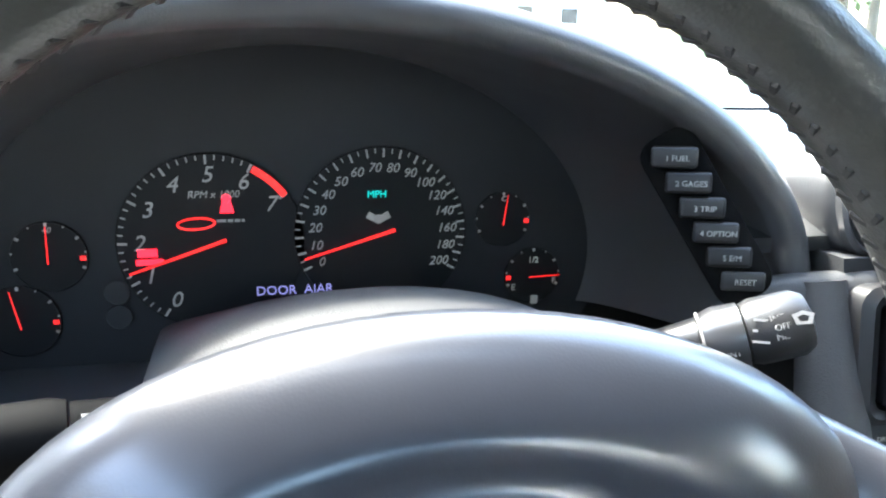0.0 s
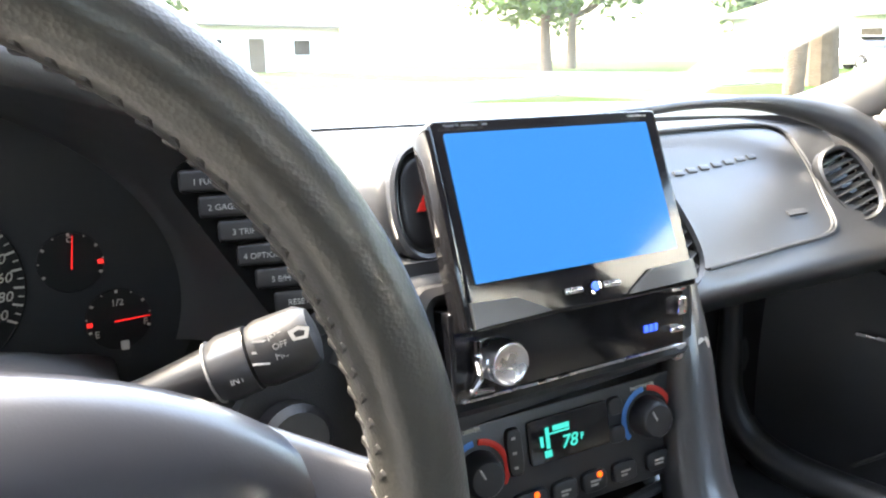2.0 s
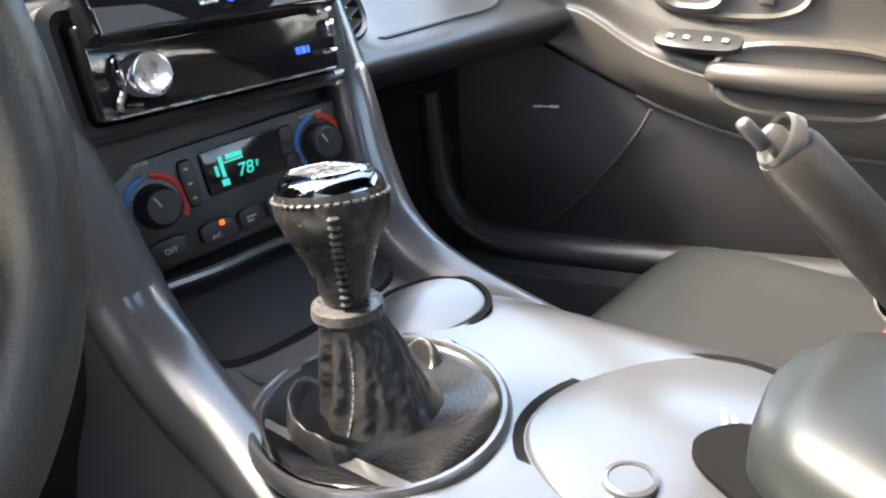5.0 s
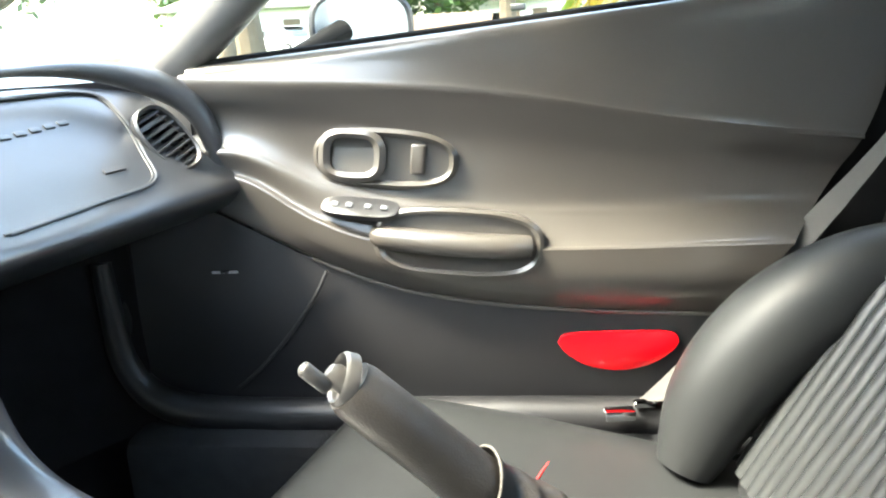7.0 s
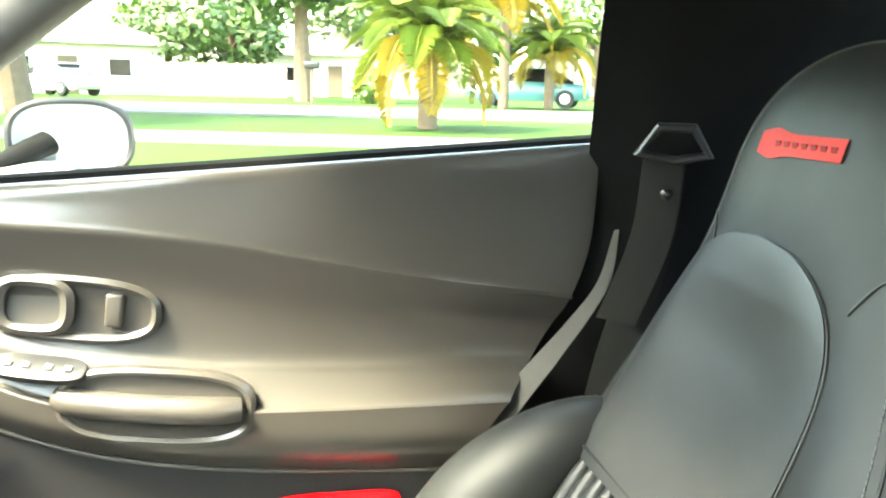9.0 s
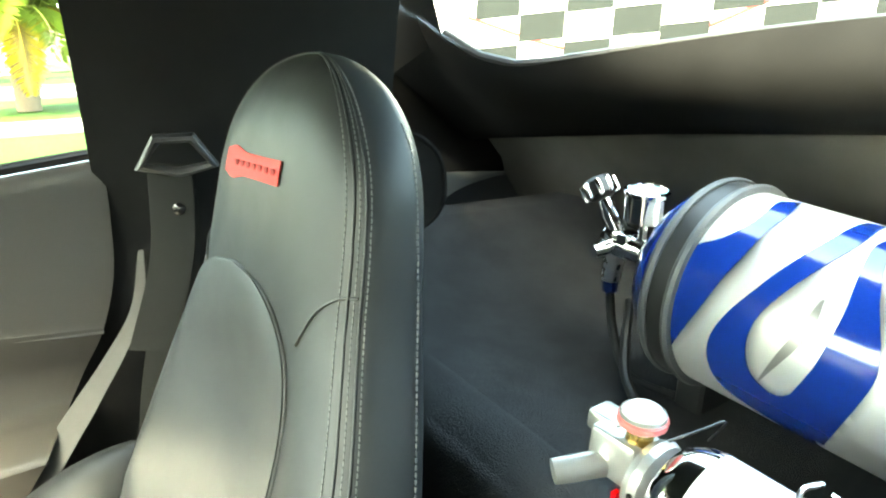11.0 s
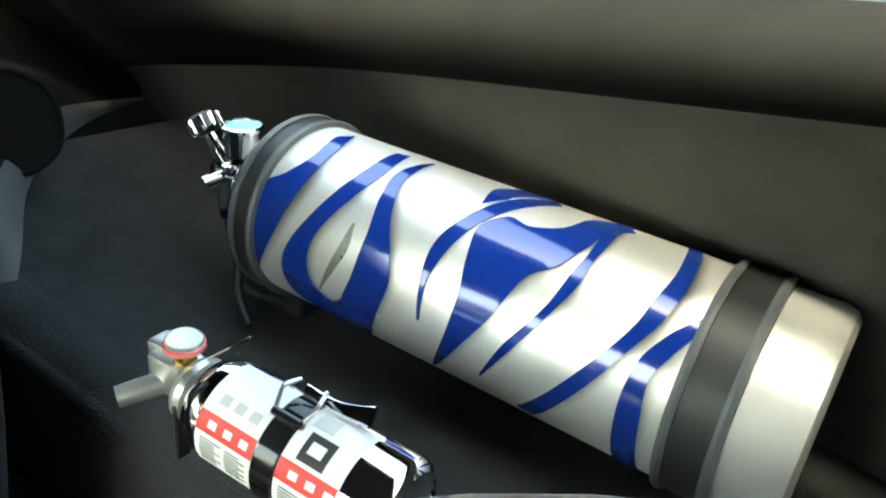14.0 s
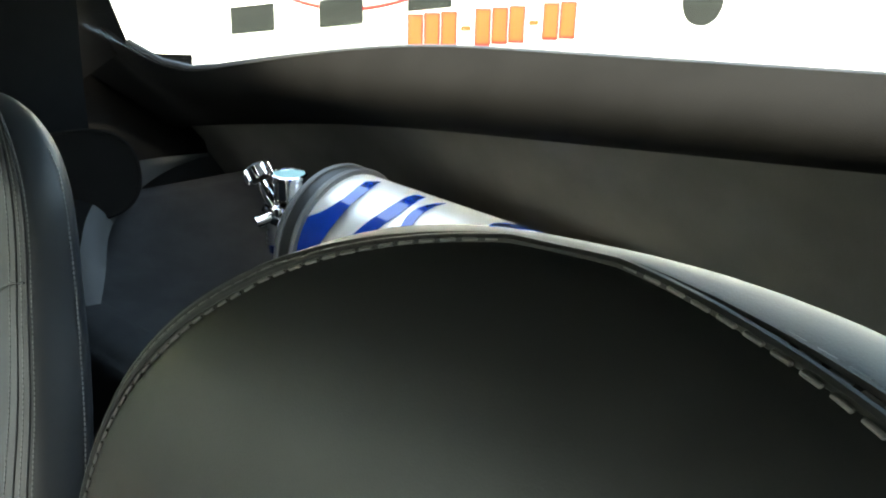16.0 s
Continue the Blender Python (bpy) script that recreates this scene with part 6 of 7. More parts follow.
for k, (left, right) in enumerate(FLAMES):
    swatch("flame", left, right, M_TBLUE, 0.0007 + 0.00006 * k)
swatch("flame_shadow", [(2.54, 0.129), (2.87, 0.121), (3.43, 0.101)], [(2.53, 0.131), (2.86, 0.131), (3.42, 0.103)], M_TSHADE)
for k, wide, deep in ((0, 0.016, 0.80), (1, 0.012, 0.60), (2, 0.013, 0.70), (4, 0.007, 0.55), (5, 0.013, 0.60), (6, 0.009, 0.70), (7, 0.014, 0.85), (8, 0.012, 0.55)):
    airbrush(FLAMES[k][1], wide, deep)

part("blue_shoulder", lathe([(0.052, -0.0485), (0.069, -0.0378), (0.0825, -0.0215), (0.0885, -0.002), (0.0880, -0.0005)], 96), M_TBLUE, tank, "blue painted shoulder")
for s, w in ((0.006, 0.024), (0.445, 0.034)):
    band = part("strap", lathe([(TR - 0.002, s - w / 2), (TR + 0.0035, s - w / 2 + 0.002), (TR + 0.0035, s + w / 2 - 0.002), (TR + 0.0006, s + w / 2)], 96), M_RUBBER, tank, "black strap with grey rubber edges")
    for q in (-1, 1):
        part("strap_edge", lathe([(TR + 0.001, s + q * w / 2 - 0.005), (TR + 0.0055, s + q * w / 2 - 0.0045), (TR + 0.0068, s + q * w / 2 - 0.001), (TR + 0.0055, s + q * w / 2 + 0.0025), (TR + 0.001, s + q * w / 2 + 0.003)], 96), M_GREYRUB, band)
    part("bracket_foot", rbox(0.05, 0.05, 0.030, 0.003, 1, pose(0.0, -TR - 0.012, s)), M_RUBBER, band)
# valve, gauge and hose at the neck; the bottle's own y axis points up
valve = part("valve", join(lathe([(0.013, -0.060), (0.0135, -0.100), (0.012, -0.125), (0.0, -0.125)], 24), rbox(0.026, 0.026, 0.030, 0.003, 2, pose(0, 0.002, -0.104))), M_CHROME, tank, "chrome bottle valve", at=pose(0, 0, -0.009))
UP = pose(0, 0, 0, -90)
GROW = Matrix.Diagonal((1.1, 1.1, 1.0, 1))
part("gauge_stem", lathe([(0.005, 0.010), (0.005, 0.034), (0.008, 0.036), (0.008, 0.040)], 16, pose(0, 0, -0.080) @ UP), M_CHROME, valve)
gb = part("pressure_gauge", lathe([(0.014, 0.038), (0.0185, 0.040), (0.0185, 0.064), (0.0205, 0.066), (0.0205, 0.070), (0.0180, 0.0715), (0.0175, 0.069), (0.0, 0.069)], 36, pose(0.0, -0.008, -0.081) @ UP @ GROW), M_CHROME, valve, "chrome pressure gauge with pale blue dial")
M_DIAL = material("pale_blue_dial", (0.28, 0.50, 0.52), 0.25, vary=0.1)
part("gauge_dial", lathe([(0.0172, 0.0692), (0.0172, 0.0698), (0.0, 0.0698)], 32, pose(0, -0.008, -0.081) @ UP @ GROW), M_DIAL, gb)
hw = part("hand_wheel", moved(lathe([(0.010, 0.0), (0.016, 0.004), (0.0165, 0.018), (0.012, 0.022), (0.0, 0.022)], 30), pose(-0.004, 0.036, -0.128, -128) @ pose(0, 0, 0.006)), M_PLAST, valve, "black and chrome valve hand wheel")
for k in range(8):
    a = 2 * math.pi * k / 8
    part("wheel_lobe", rbox(0.008, 0.007, 0.018, 0.0025, 2, pose(-0.004, 0.036, -0.128, -128) @ pose(0.0155 * math.cos(a), 0.0155 * math.sin(a), 0.016, 0, 0, math.degrees(a))), M_CHROME, hw)
part("valve_spindle", tube([(0, 0.004, -0.106), (-0.003, 0.026, -0.120), (-0.004, 0.040, -0.130)], [0.010, 0.011, 0.008], 16), M_CHROME, valve)
part("side_outlet", tube([(0, 0, -0.108), (-0.020, -0.004, -0.112), (-0.030, -0.006, -0.114)], [0.008, 0.0085, 0.007], 14), M_CHROME, valve)
part("hose_fitting", tube([(0, -0.008, -0.110), (-0.002, -0.030, -0.112), (-0.002, -0.042, -0.112)], [0.0095, 0.0105, 0.009], 14), M_SATIN, valve)
part("blue_collar", tube([(-0.002, -0.042, -0.112), (-0.002, -0.054, -0.111)], [0.0085, 0.008], 14), material("blue_anodised", (0.02, 0.06, 0.30), 0.25, 0.9, vary=0.05), valve)
hose = spline([(-0.002, -0.054, -0.111), (-0.006, -0.085, -0.100), (-0.016, -0.115, -0.075), (-0.024, -0.122, -0.045), (-0.02, -0.118, 0.0)], 60)
part("hose", tube(hose, [0.0044 + 0.0004 * (k % 2) for k in range(61)], 10), M_RUBBER, valve, "black braided hose")
part("hose", tube(spline([(0.006, -0.06, -0.09), (-0.05, -0.10, -0.04), (-0.08, -0.112, 0.01)], 30), 0.005, 10), M_RUBBER, valve)

# ---- the car's outer body and wheels ----
shell = thing("sports_car", "white painted low sports car with its door open", "car", pose(0, 0, 0))


def side(s, x):
    return MID + s * (x - MID)


part("roof_skin", sheet(lambda u, v: (MID - 0.80 + 1.60 * u, 0.16 - 0.95 * v, 1.292 + 0.05 * math.sin(math.pi * u) - 0.03 * v * v), 20, 12, -0.012), M_CAR, shell)
part("fender_left", sheet(lambda u, v: (side(-1, 1.05 + 0.30 * math.sin(v * math.pi / 2)), 0.62 + 1.45 * u, 0.90 - 0.10 * u * u - 0.60 * (1 - math.cos(v * math.pi / 2))), 14, 10, -0.006), M_CAR, shell)
part("nose", sheet(lambda u, v: (MID - 0.92 + 1.84 * u, 2.12 + 0.22 * math.sin(v * math.pi * 0.6) - 0.22 * (2 * u - 1) ** 4, 0.79 - 0.58 * v), 20, 10, -0.01), M_CAR, shell)
for s in (-1, 1):
    part("quarter_panel", sheet(lambda u, v: (side(s, 1.395 + 0.03 * math.sin(u * math.pi) - 0.02 * v ** 3), -0.40 - 1.65 * u, 0.22 + 0.74 * v), 16, 12, -0.008 * s), M_CAR, shell)
    part("sill_panel", rbox(0.10, 1.70, 0.16, 0.03, 2, pose(side(s, 1.30), 0.18, 0.24)), M_CAR, shell)
part("rear_deck", sheet(lambda u, v: (MID - 0.86 + 1.72 * u, -1.42 - 0.60 * v, 0.945 - 0.02 * v - 0.03 * (2 * u - 1) ** 2), 16, 8, 0.01), M_CAR, shell)
part("tail", sheet(lambda u, v: (MID - 0.90 + 1.80 * u, -2.03 - 0.08 * math.sin(v * math.pi) + 0.10 * (2 * u - 1) ** 4, 0.92 - 0.66 * v), 16, 10, 0.01), M_CAR, shell)
for x, y, turn in ((side(1, 1.22), 1.28, 0), (side(1, 1.22), -1.36, 0), (side(-1, 1.22), 1.28, 180), (side(-1, 1.22), -1.36, 180)):
    m = pose(x, y, 0.345, 0, 0, turn) @ pose(0, 0, 0, 0, 90, 0)
    rim_bm = join(lathe([(0.225, -0.10), (0.225, 0.105), (0.21, 0.11), (0.20, 0.08), (0.05, 0.085), (0.0, 0.09)], 40), *[rbox(0.16, 0.05, 0.02, 0.006, 1, pose(0, 0, 0, 0, 0, 72 * k) @ pose(0.125, 0, 0.092)) for k in range(5)])
    road_wheel = part("wheel", moved(rim_bm, m), M_SATIN, shell, "polished alloy wheel")
    part("tyre", moved(lathe([(0.22, -0.11), (0.29, -0.12), (0.32, -0.09), (0.325, 0.0), (0.32, 0.09), (0.29, 0.12), (0.22, 0.11)], 40), m), M_RUBBER, road_wheel, "black rubber tyre")

# ---- fire extinguisher ----
ext = thing("fire_extinguisher", "small chrome fire extinguisher with red and white label, in a bracket", "fire extinguisher")
XD = Vector((-1, -0.30, -0.16)).normalized()
xx = Vector((0, 0, 1)).cross(XD).normalized()
XM = Matrix((xx, XD.cross(xx), XD)).transposed().to_4x4()
XM.translation = Vector((0.650, -0.668, 0.856))
ext.matrix_basis = XM
XR = 0.0365
part("bottle", lathe([(0.0, -0.010), (0.011, -0.010), (0.012, 0.0), (0.022, 0.003), (0.031, 0.009), (0.0355, 0.020), (XR, 0.028), (XR, 0.172), (XR - 0.002, 0.177), (XR - 0.006, 0.180), (0.030, 0.177), (0.0, 0.175)], 64), M_CHROME, ext, "polished chrome bottle")


def wrap(name, a0, a1, s0, s1, mat, parent, off=0.0005, label=""):
    """A label bent round the bottle."""
    return part(name, sheet(lambda u, v: ((XR + off) * math.cos(a0 + (a1 - a0) * u), (XR + off) * math.sin(a0 + (a1 - a0) * u), s0 + (s1 - s0) * v), 20, 4, 0.0003), mat, parent, label)


M_ICON = material("faint_print", (0.50, 0.50, 0.49), 0.5, vary=0.1)
FA = 2.35       # the side that faces up and forward
for s0, s1, sd in ((0.030, 0.080, 1), (0.100, 0.146, 2)):
    lb = wrap("label", FA - 1.15, FA + 1.25, s0, s1, M_PAPER, ext, 0.0005, "white paper label with red band")
    wrap("red_band", FA + 0.10, FA + 0.48, s0, s1, M_RED, lb, 0.0009)
    for k in range(3):
        c = s0 + 0.010 + k * 0.014
        wrap("band_mark", FA + 0.22, FA + 0.36, c, c + 0.007, M_PAPER, lb, 0.0013)
    for k in range(9):
        a = FA + 0.58 + 0.062 * k
        wrap("small_print", a, a + 0.026, s0 + 0.005, s0 + (0.019 if k % 3 else 0.024), M_GREY, lb, 0.0009)
        wrap("small_print", a, a + 0.026, s0 + 0.028, s1 - (0.004 if k % 2 else 0.009), M_GREY, lb, 0.0009)
    if sd == 1:
        for k in range(3):
            wrap("icon", FA - 0.30, FA - 0.10, s0 + 0.010 + 0.013 * k, s0 + 0.018 + 0.013 * k, M_ICON, lb, 0.0009)
    else:
        pic = wrap("pictogram", FA - 0.50, FA + 0.02, s0 + 0.010, s0 + 0.031, M_INK, lb, 0.0009)
        wrap("pictogram_shape", FA - 0.36, FA - 0.14, s0 + 0.015, s0 + 0.026, M_PAPER, pic, 0.0013)
        wrap("icon", FA - 0.95, FA - 0.60, s0 + 0.006, s0 + 0.022, M_ICON, lb, 0.0009)
clampb = part("clamp_band", lathe([(XR + 0.0006, 0.082), (XR + 0.0022, 0.082), (XR + 0.0022, 0.099), (XR + 0.0006, 0.099)], 64), M_GLOSS, ext, "black steel clamp band")
part("clamp_wire", tube(spline([((XR + 0.004) * math.cos(FA - 0.45), (XR + 0.004) * math.sin(FA - 0.45), 0.080), ((XR + 0.012) * math.cos(FA - 0.75), (XR + 0.012) * math.sin(FA - 0.75), 0.076), ((XR + 0.014) * math.cos(FA - 1.0), (XR + 0.014) * math.sin(FA - 1.0), 0.080)], 10), 0.0016, 8), M_SATIN, clampb)
part("clamp_wire", tube(spline([((XR + 0.004) * math.cos(FA - 0.45), (XR + 0.004) * math.sin(FA - 0.45), 0.102), ((XR + 0.012) * math.cos(FA - 0.75), (XR + 0.012) * math.sin(FA - 0.75), 0.106), ((XR + 0.014) * math.cos(FA - 1.0), (XR + 0.014) * math.sin(FA - 1.0), 0.102)], 10), 0.0016, 8), M_SATIN, clampb)
part("clamp_bar", rbox(0.006, 0.007, 0.026, 0.0015, 1, pose((XR + 0.004) * math.cos(FA - 0.45), (XR + 0.004) * math.sin(FA - 0.45), 0.091, 0, 0, 40)), M_GLOSS, clampb)
part("clamp_lever", tube(spline([((XR + 0.010) * math.cos(FA - 1.0), (XR + 0.010) * math.sin(FA - 1.0), 0.085), ((XR + 0.006) * math.cos(FA - 1.1), (XR + 0.006) * math.sin(FA - 1.1), 0.110), ((XR + 0.010) * math.cos(FA - 1.15), (XR + 0.010) * math.sin(FA - 1.15), 0.135)], 14), [0.003 + 0.005 * (k / 14) ** 2 for k in range(15)], 10, flat=0.5), M_CHROME, clampb)
part("bracket", sheet(lambda u, v: ((XR + 0.004) * math.cos(-1.9 + 1.1 * u), (XR + 0.004) * math.sin(-1.9 + 1.1 * u), 0.0 + 0.16 * v), 10, 6, -0.003), M_PLAST, ext)
part("bracket_arm", rbox(0.012, 0.050, 0.004, 0.001, 1, pose(-0.02, -0.022, -0.004)), M_PLAST, ext)
# head: neck ring, valve block, outlet and gauge
part("neck_ring", lathe([(0.013, -0.012), (0.024, -0.011), (0.026, -0.006), (0.024, -0.001), (0.013, 0.0)], 36), M_CAST, ext)
vb = part("valve_block", join(rbox(0.026, 0.030, 0.034, 0.003, 2, pose(0, 0.006, -0.030)), rbox(0.020, 0.014, 0.024, 0.003, 2, pose(0.006, 0.016, -0.046))), M_CAST, ext, "satin metal valve block")
part("outlet", tube([(-0.006, -0.002, -0.034), (-0.026, -0.006, -0.046), (-0.036, -0.008, -0.052)], [0.0085, 0.0085, 0.0080], 18), M_CAST, vb)
part("bush", lathe([(0.0085, 0.0), (0.0085, 0.012), (0.007, 0.014)], 16, pose(0.0, 0.018, -0.020) @ pose(0, 0, 0, -90)), M_BRASS, vb)
gg = part("gauge", lathe([(0.009, 0.010), (0.0125, 0.013), (0.0140, 0.020), (0.0135, 0.022), (0.0125, 0.0205), (0.0, 0.0205)], 36, pose(0.0, 0.018, -0.020) @ pose(0, 0, 0, -90)), M_CAST, vb, "round gauge with red ring")
part("gauge_ring", lathe([(0.0135, 0.0135), (0.0152, 0.0150), (0.0152, 0.0185), (0.0135, 0.0195)], 36, pose(0, 0.018, -0.020) @ pose(0, 0, 0, -90)), material("red_clear_ring", (0.70, 0.16, 0.15), 0.2, vary=0.1), gg)
part("gauge_glass", lathe([(0.0128, 0.021), (0.010, 0.0245), (0.006, 0.0265), (0.0, 0.027)], 32, pose(0, 0.018, -0.020) @ pose(0, 0, 0, -90)), M_PAPER, gg)
part("pull_pin", tube(spline([(0.008, 0.024, -0.006), (0.020, 0.034, 0.006), (0.032, 0.040, 0.014), (0.020, 0.030, 0.012)], 16), 0.0009, 6), M_GLOSS, vb)
part("red_tag", rbox(0.006, 0.006, 0.004, 0.001, 1, pose(-0.012, -0.016, -0.022)), M_REDLENS, vb)

# ---- outside ----


def spread(k):
    """Ground lines, close together near the car and far apart towards the horizon."""
    s = 2 * k - 1
    return math.copysign(abs(s) ** 3.2, s) * 900


M_LAWN = fuzzy("lawn", (0.022, 0.058, 0.0032), 0.9, 40, 0.8, 0.03, cscale=0.8, color2=(0.018, 0.048, 0.0035))
M_CONC = fuzzy("concrete", (0.42, 0.41, 0.38), 0.85, 60, 0.3, 0.004, cscale=1.2, color2=(0.34, 0.33, 0.31))
M_PATH = fuzzy("weathered_concrete", (0.15, 0.147, 0.138), 0.85, 60, 0.3, 0.004, cscale=1.2)
M_ASPH = fuzzy("asphalt", (0.10, 0.10, 0.098), 0.9, 120, 0.5, 0.006, cscale=1.5)
M_TRUNK = fuzzy("bark", (0.16, 0.12, 0.085), 0.9, 25, 1.0, 0.03)
M_LEAF = material("tree_leaves", (0.075, 0.125, 0.035), 0.55, vary=0.45, vscale=1.2)
M_LEAF2 = material("bright_leaves", (0.10, 0.16, 0.03), 0.55, vary=0.4, vscale=1.5)
M_FROND = material("palm_frond", (0.115, 0.165, 0.022), 0.45, vary=0.35, vscale=1.5, random_tone=0.25)
M_FROND_DRY = material("dry_palm_frond", (0.34, 0.25, 0.035), 0.6, vary=0.3, vscale=1.5, random_tone=0.2)
tagged(part("ground", sheet(lambda u, v: (spread(u), spread(v), ground_z(spread(u), spread(v)) - 0.010), 90, 90, 0.05), M_LAWN), "sunlit green lawn round the drive", "ground", kind="structure")


def strip(x0, x1, y0, y1, lift, nx=8, ny=30):
    return sheet(lambda u, v: (x0 + (x1 - x0) * u, y0 + (y1 - y0) * v, ground_z(x0 + (x1 - x0) * u, 0) + lift + 0.02), nx, ny, 0.06)


tagged(part("pavement", strip(-4.5, 2.6, -30, 9, 0.006), M_CONC), "pale concrete drive under the car", "pavement", kind="structure")
tagged(part("pavement_path", strip(10.0, 11.4, -60, 80, 0.008), M_PATH), "pale concrete footpath across the lawn", "pavement", kind="structure")
tagged(part("road", strip(17.0, 24.0, -120, 160, 0.010, 8, 40), M_ASPH), "sunlit street beyond the lawn", "road", kind="structure")
tagged(part("road_ahead", strip(-60, 17.0, 12, 19, 0.012, 40, 6), M_CONC), "sunlit street ahead of the car", "road", kind="structure")


def leaves(n, blobs, size, seed):
    """A crown of many small leaf clumps round the given balls (x, y, z, radius)."""
    rnd = random.Random(seed)
    vs, fs = [], []
    for k in range(n):
        bx, by, bz, br = blobs[k % len(blobs)]
        d = Vector((rnd.gauss(0, 1), rnd.gauss(0, 1), rnd.gauss(0, 1))).normalized()
        c = Vector((bx, by, bz)) + d * br * (0.55 + 0.5 * rnd.random())
        a = Vector((rnd.gauss(0, 1), rnd.gauss(0, 1), rnd.gauss(0, 0.6))).normalized() * size * rnd.uniform(0.6, 1.3)
        b = a.cross(d).normalized() * size * rnd.uniform(0.35, 0.7)
        i = len(vs)
        vs += [c - a, c - b * 0.9, c + a, c + b + d * size * 0.2]
        fs.append((i, i + 1, i + 2, i + 3))
    me = bpy.data.meshes.new("crown")
    me.from_pydata([tuple(v) for v in vs], [], fs)
    bm = bmesh.new()
    bm.from_mesh(me)
    bpy.data.meshes.remove(me)
    return bm


def tree(x, y, h, r, seed, label, mat=None, n=2600, group=""):
    rnd = random.Random(seed)
    z = ground_z(x, y)
    t = thing("tree", label, "tree", pose(x, y, z), group)
    part("trunk", tube(spline([(0, 0, -0.1), (0.1 * r * rnd.uniform(-1, 1), 0.05, h * 0.3), (0.15 * rnd.uniform(-1, 1), 0, h * 0.62)], 12), [0.045 * h * (1 - 0.045 * k) for k in range(13)], 10), M_TRUNK, t)
    blobs = []
    for k in range(9):
        a = 2 * math.pi * k / 9 + rnd.random()
        q = r * rnd.uniform(0.25, 0.75)
        p = (q * math.cos(a), q * math.sin(a), h * rnd.uniform(0.48, 0.88))
        blobs.append((*p, r * rnd.uniform(0.30, 0.5)))
        part("limb", tube(spline([(0, 0, h * 0.40), (p[0] * 0.5, p[1] * 0.5, h * 0.5), p], 6), [0.018 * h * (1 - 0.12 * i) for i in range(7)], 6), M_TRUNK, t)
    part("crown", leaves(n, blobs, 0.055 * r + 0.06, seed), mat or M_LEAF, t)
    return t


def palm(x, y, trunk_h, length, seed, label, fronds=34):
    """A feather palm: ringed trunk and arching fronds with leaflets."""
    rnd = random.Random(seed)
    t = thing("palm_tree", label, "palm tree", pose(x, y, ground_z(x, y)), "palms on the lawn")
    part("trunk", lathe([(0.17 + 0.012 * (k % 2), trunk_h * k / 24) for k in range(25)] + [(0.0, trunk_h)], 14), M_TRUNK, t)
    meshes = []
    for variant in range(3):
        droop = 0.75 + 0.25 * variant
        rach = spline([(0, 0, 0), (length * 0.35, 0, length * 0.22), (length * 0.72, 0, length * 0.12 * (1 - variant * 0.5)), (length, 0, -length * 0.30 * droop)], 30)
        bm = tube(rach, [0.020 * (1 - 0.028 * k) for k in range(31)], 5)
        vs, fs = [], []
        for k in range(3, 31):
            for e in range(4):
                p = rach[k].lerp(rach[k - 1], e / 4)
                for sd in (-1, 1):
                    ll = length * 0.30 * math.sin(math.pi * (0.10 + 0.86 * k / 31)) * rnd.uniform(0.85, 1.1)
                    tip = p + Vector((ll * 0.45, sd * ll * 0.85, -ll * rnd.uniform(0.15, 0.5)))
                    w = Vector((0.009 * length / 1.6, 0, 0))
                    i = len(vs)
                    vs += [p - w, p + w, p.lerp(tip, 0.6) + w * 0.8 + Vector((0, 0, 0.03)), tip]
                    fs.append((i, i + 1, i + 2, i + 3))
        me = bpy.data.meshes.new("leaflets")
        me.from_pydata([tuple(v) for v in vs], [], fs)
        bm.from_mesh(me)
        bpy.data.meshes.remove(me)
        ob = part("frond", bm, M_FROND, t)
        dry = ob.data.copy()
        dry.materials.clear()
        dry.materials.append(M_FROND_DRY)
        meshes.append((ob.data, dry))
        bpy.data.objects.remove(ob)
    for k in range(fronds):
        level = k / fronds
        ob = new("frond", meshes[k % 3][1 if level < 0.30 else 0])
        ob.parent = t
        ob.matrix_basis = pose(0, 0, trunk_h - 0.05 + 0.18 * level) @ pose(0, 0, 0, 0, 0, k * 137.5) @ pose(0, 0, 0, 0, 32 - 92 * level + rnd.uniform(-8, 8), 0)
    return t


palm(13.6, 1.25, 1.30, 1.40, 3, "short feathery palm with yellowing lower fronds on the lawn", 40)
palm(26.5, 0.15, 3.4, 2.0, 4, "taller slim palm with drooping fronds", 26)
palm(27.5, -1.4, 1.8, 1.7, 5, "small palm beside the drive across the street", 26)
palm(12.5, 8.6, 2.9, 1.6, 6, "feathery palm by the street", 26)
tree(33.0, 8.8, 9.5, 4.6, 11, "large dark green broadleaf tree across the street", None, 5200)
tree(46.0, 16.8, 6.5, 4.2, 12, "rounded green tree behind the fence", None, 3200)
tree(16.0, 10.4, 9.0, 3.6, 13, "tall broadleaf tree beside the footpath", M_LEAF2, 4200)
tree(52.0, 25.0, 6.0, 3.4, 14, "distant rounded green tree", None, 2400)
tree(60.0, 2.0, 8.0, 5.0, 15, "distant broad green tree", None, 2400)
tree(24.0, 30.0, 7.0, 4.0, 16, "sunlit green tree beyond the street", M_LEAF2, 2600)
tree(34.0, 40.0, 8.0, 5.0, 17, "broad green tree beyond the street", None, 2600)
tree(6.0, 42.0, 8.0, 5.0, 18, "leafy tree far ahead of the car", None, 2600)

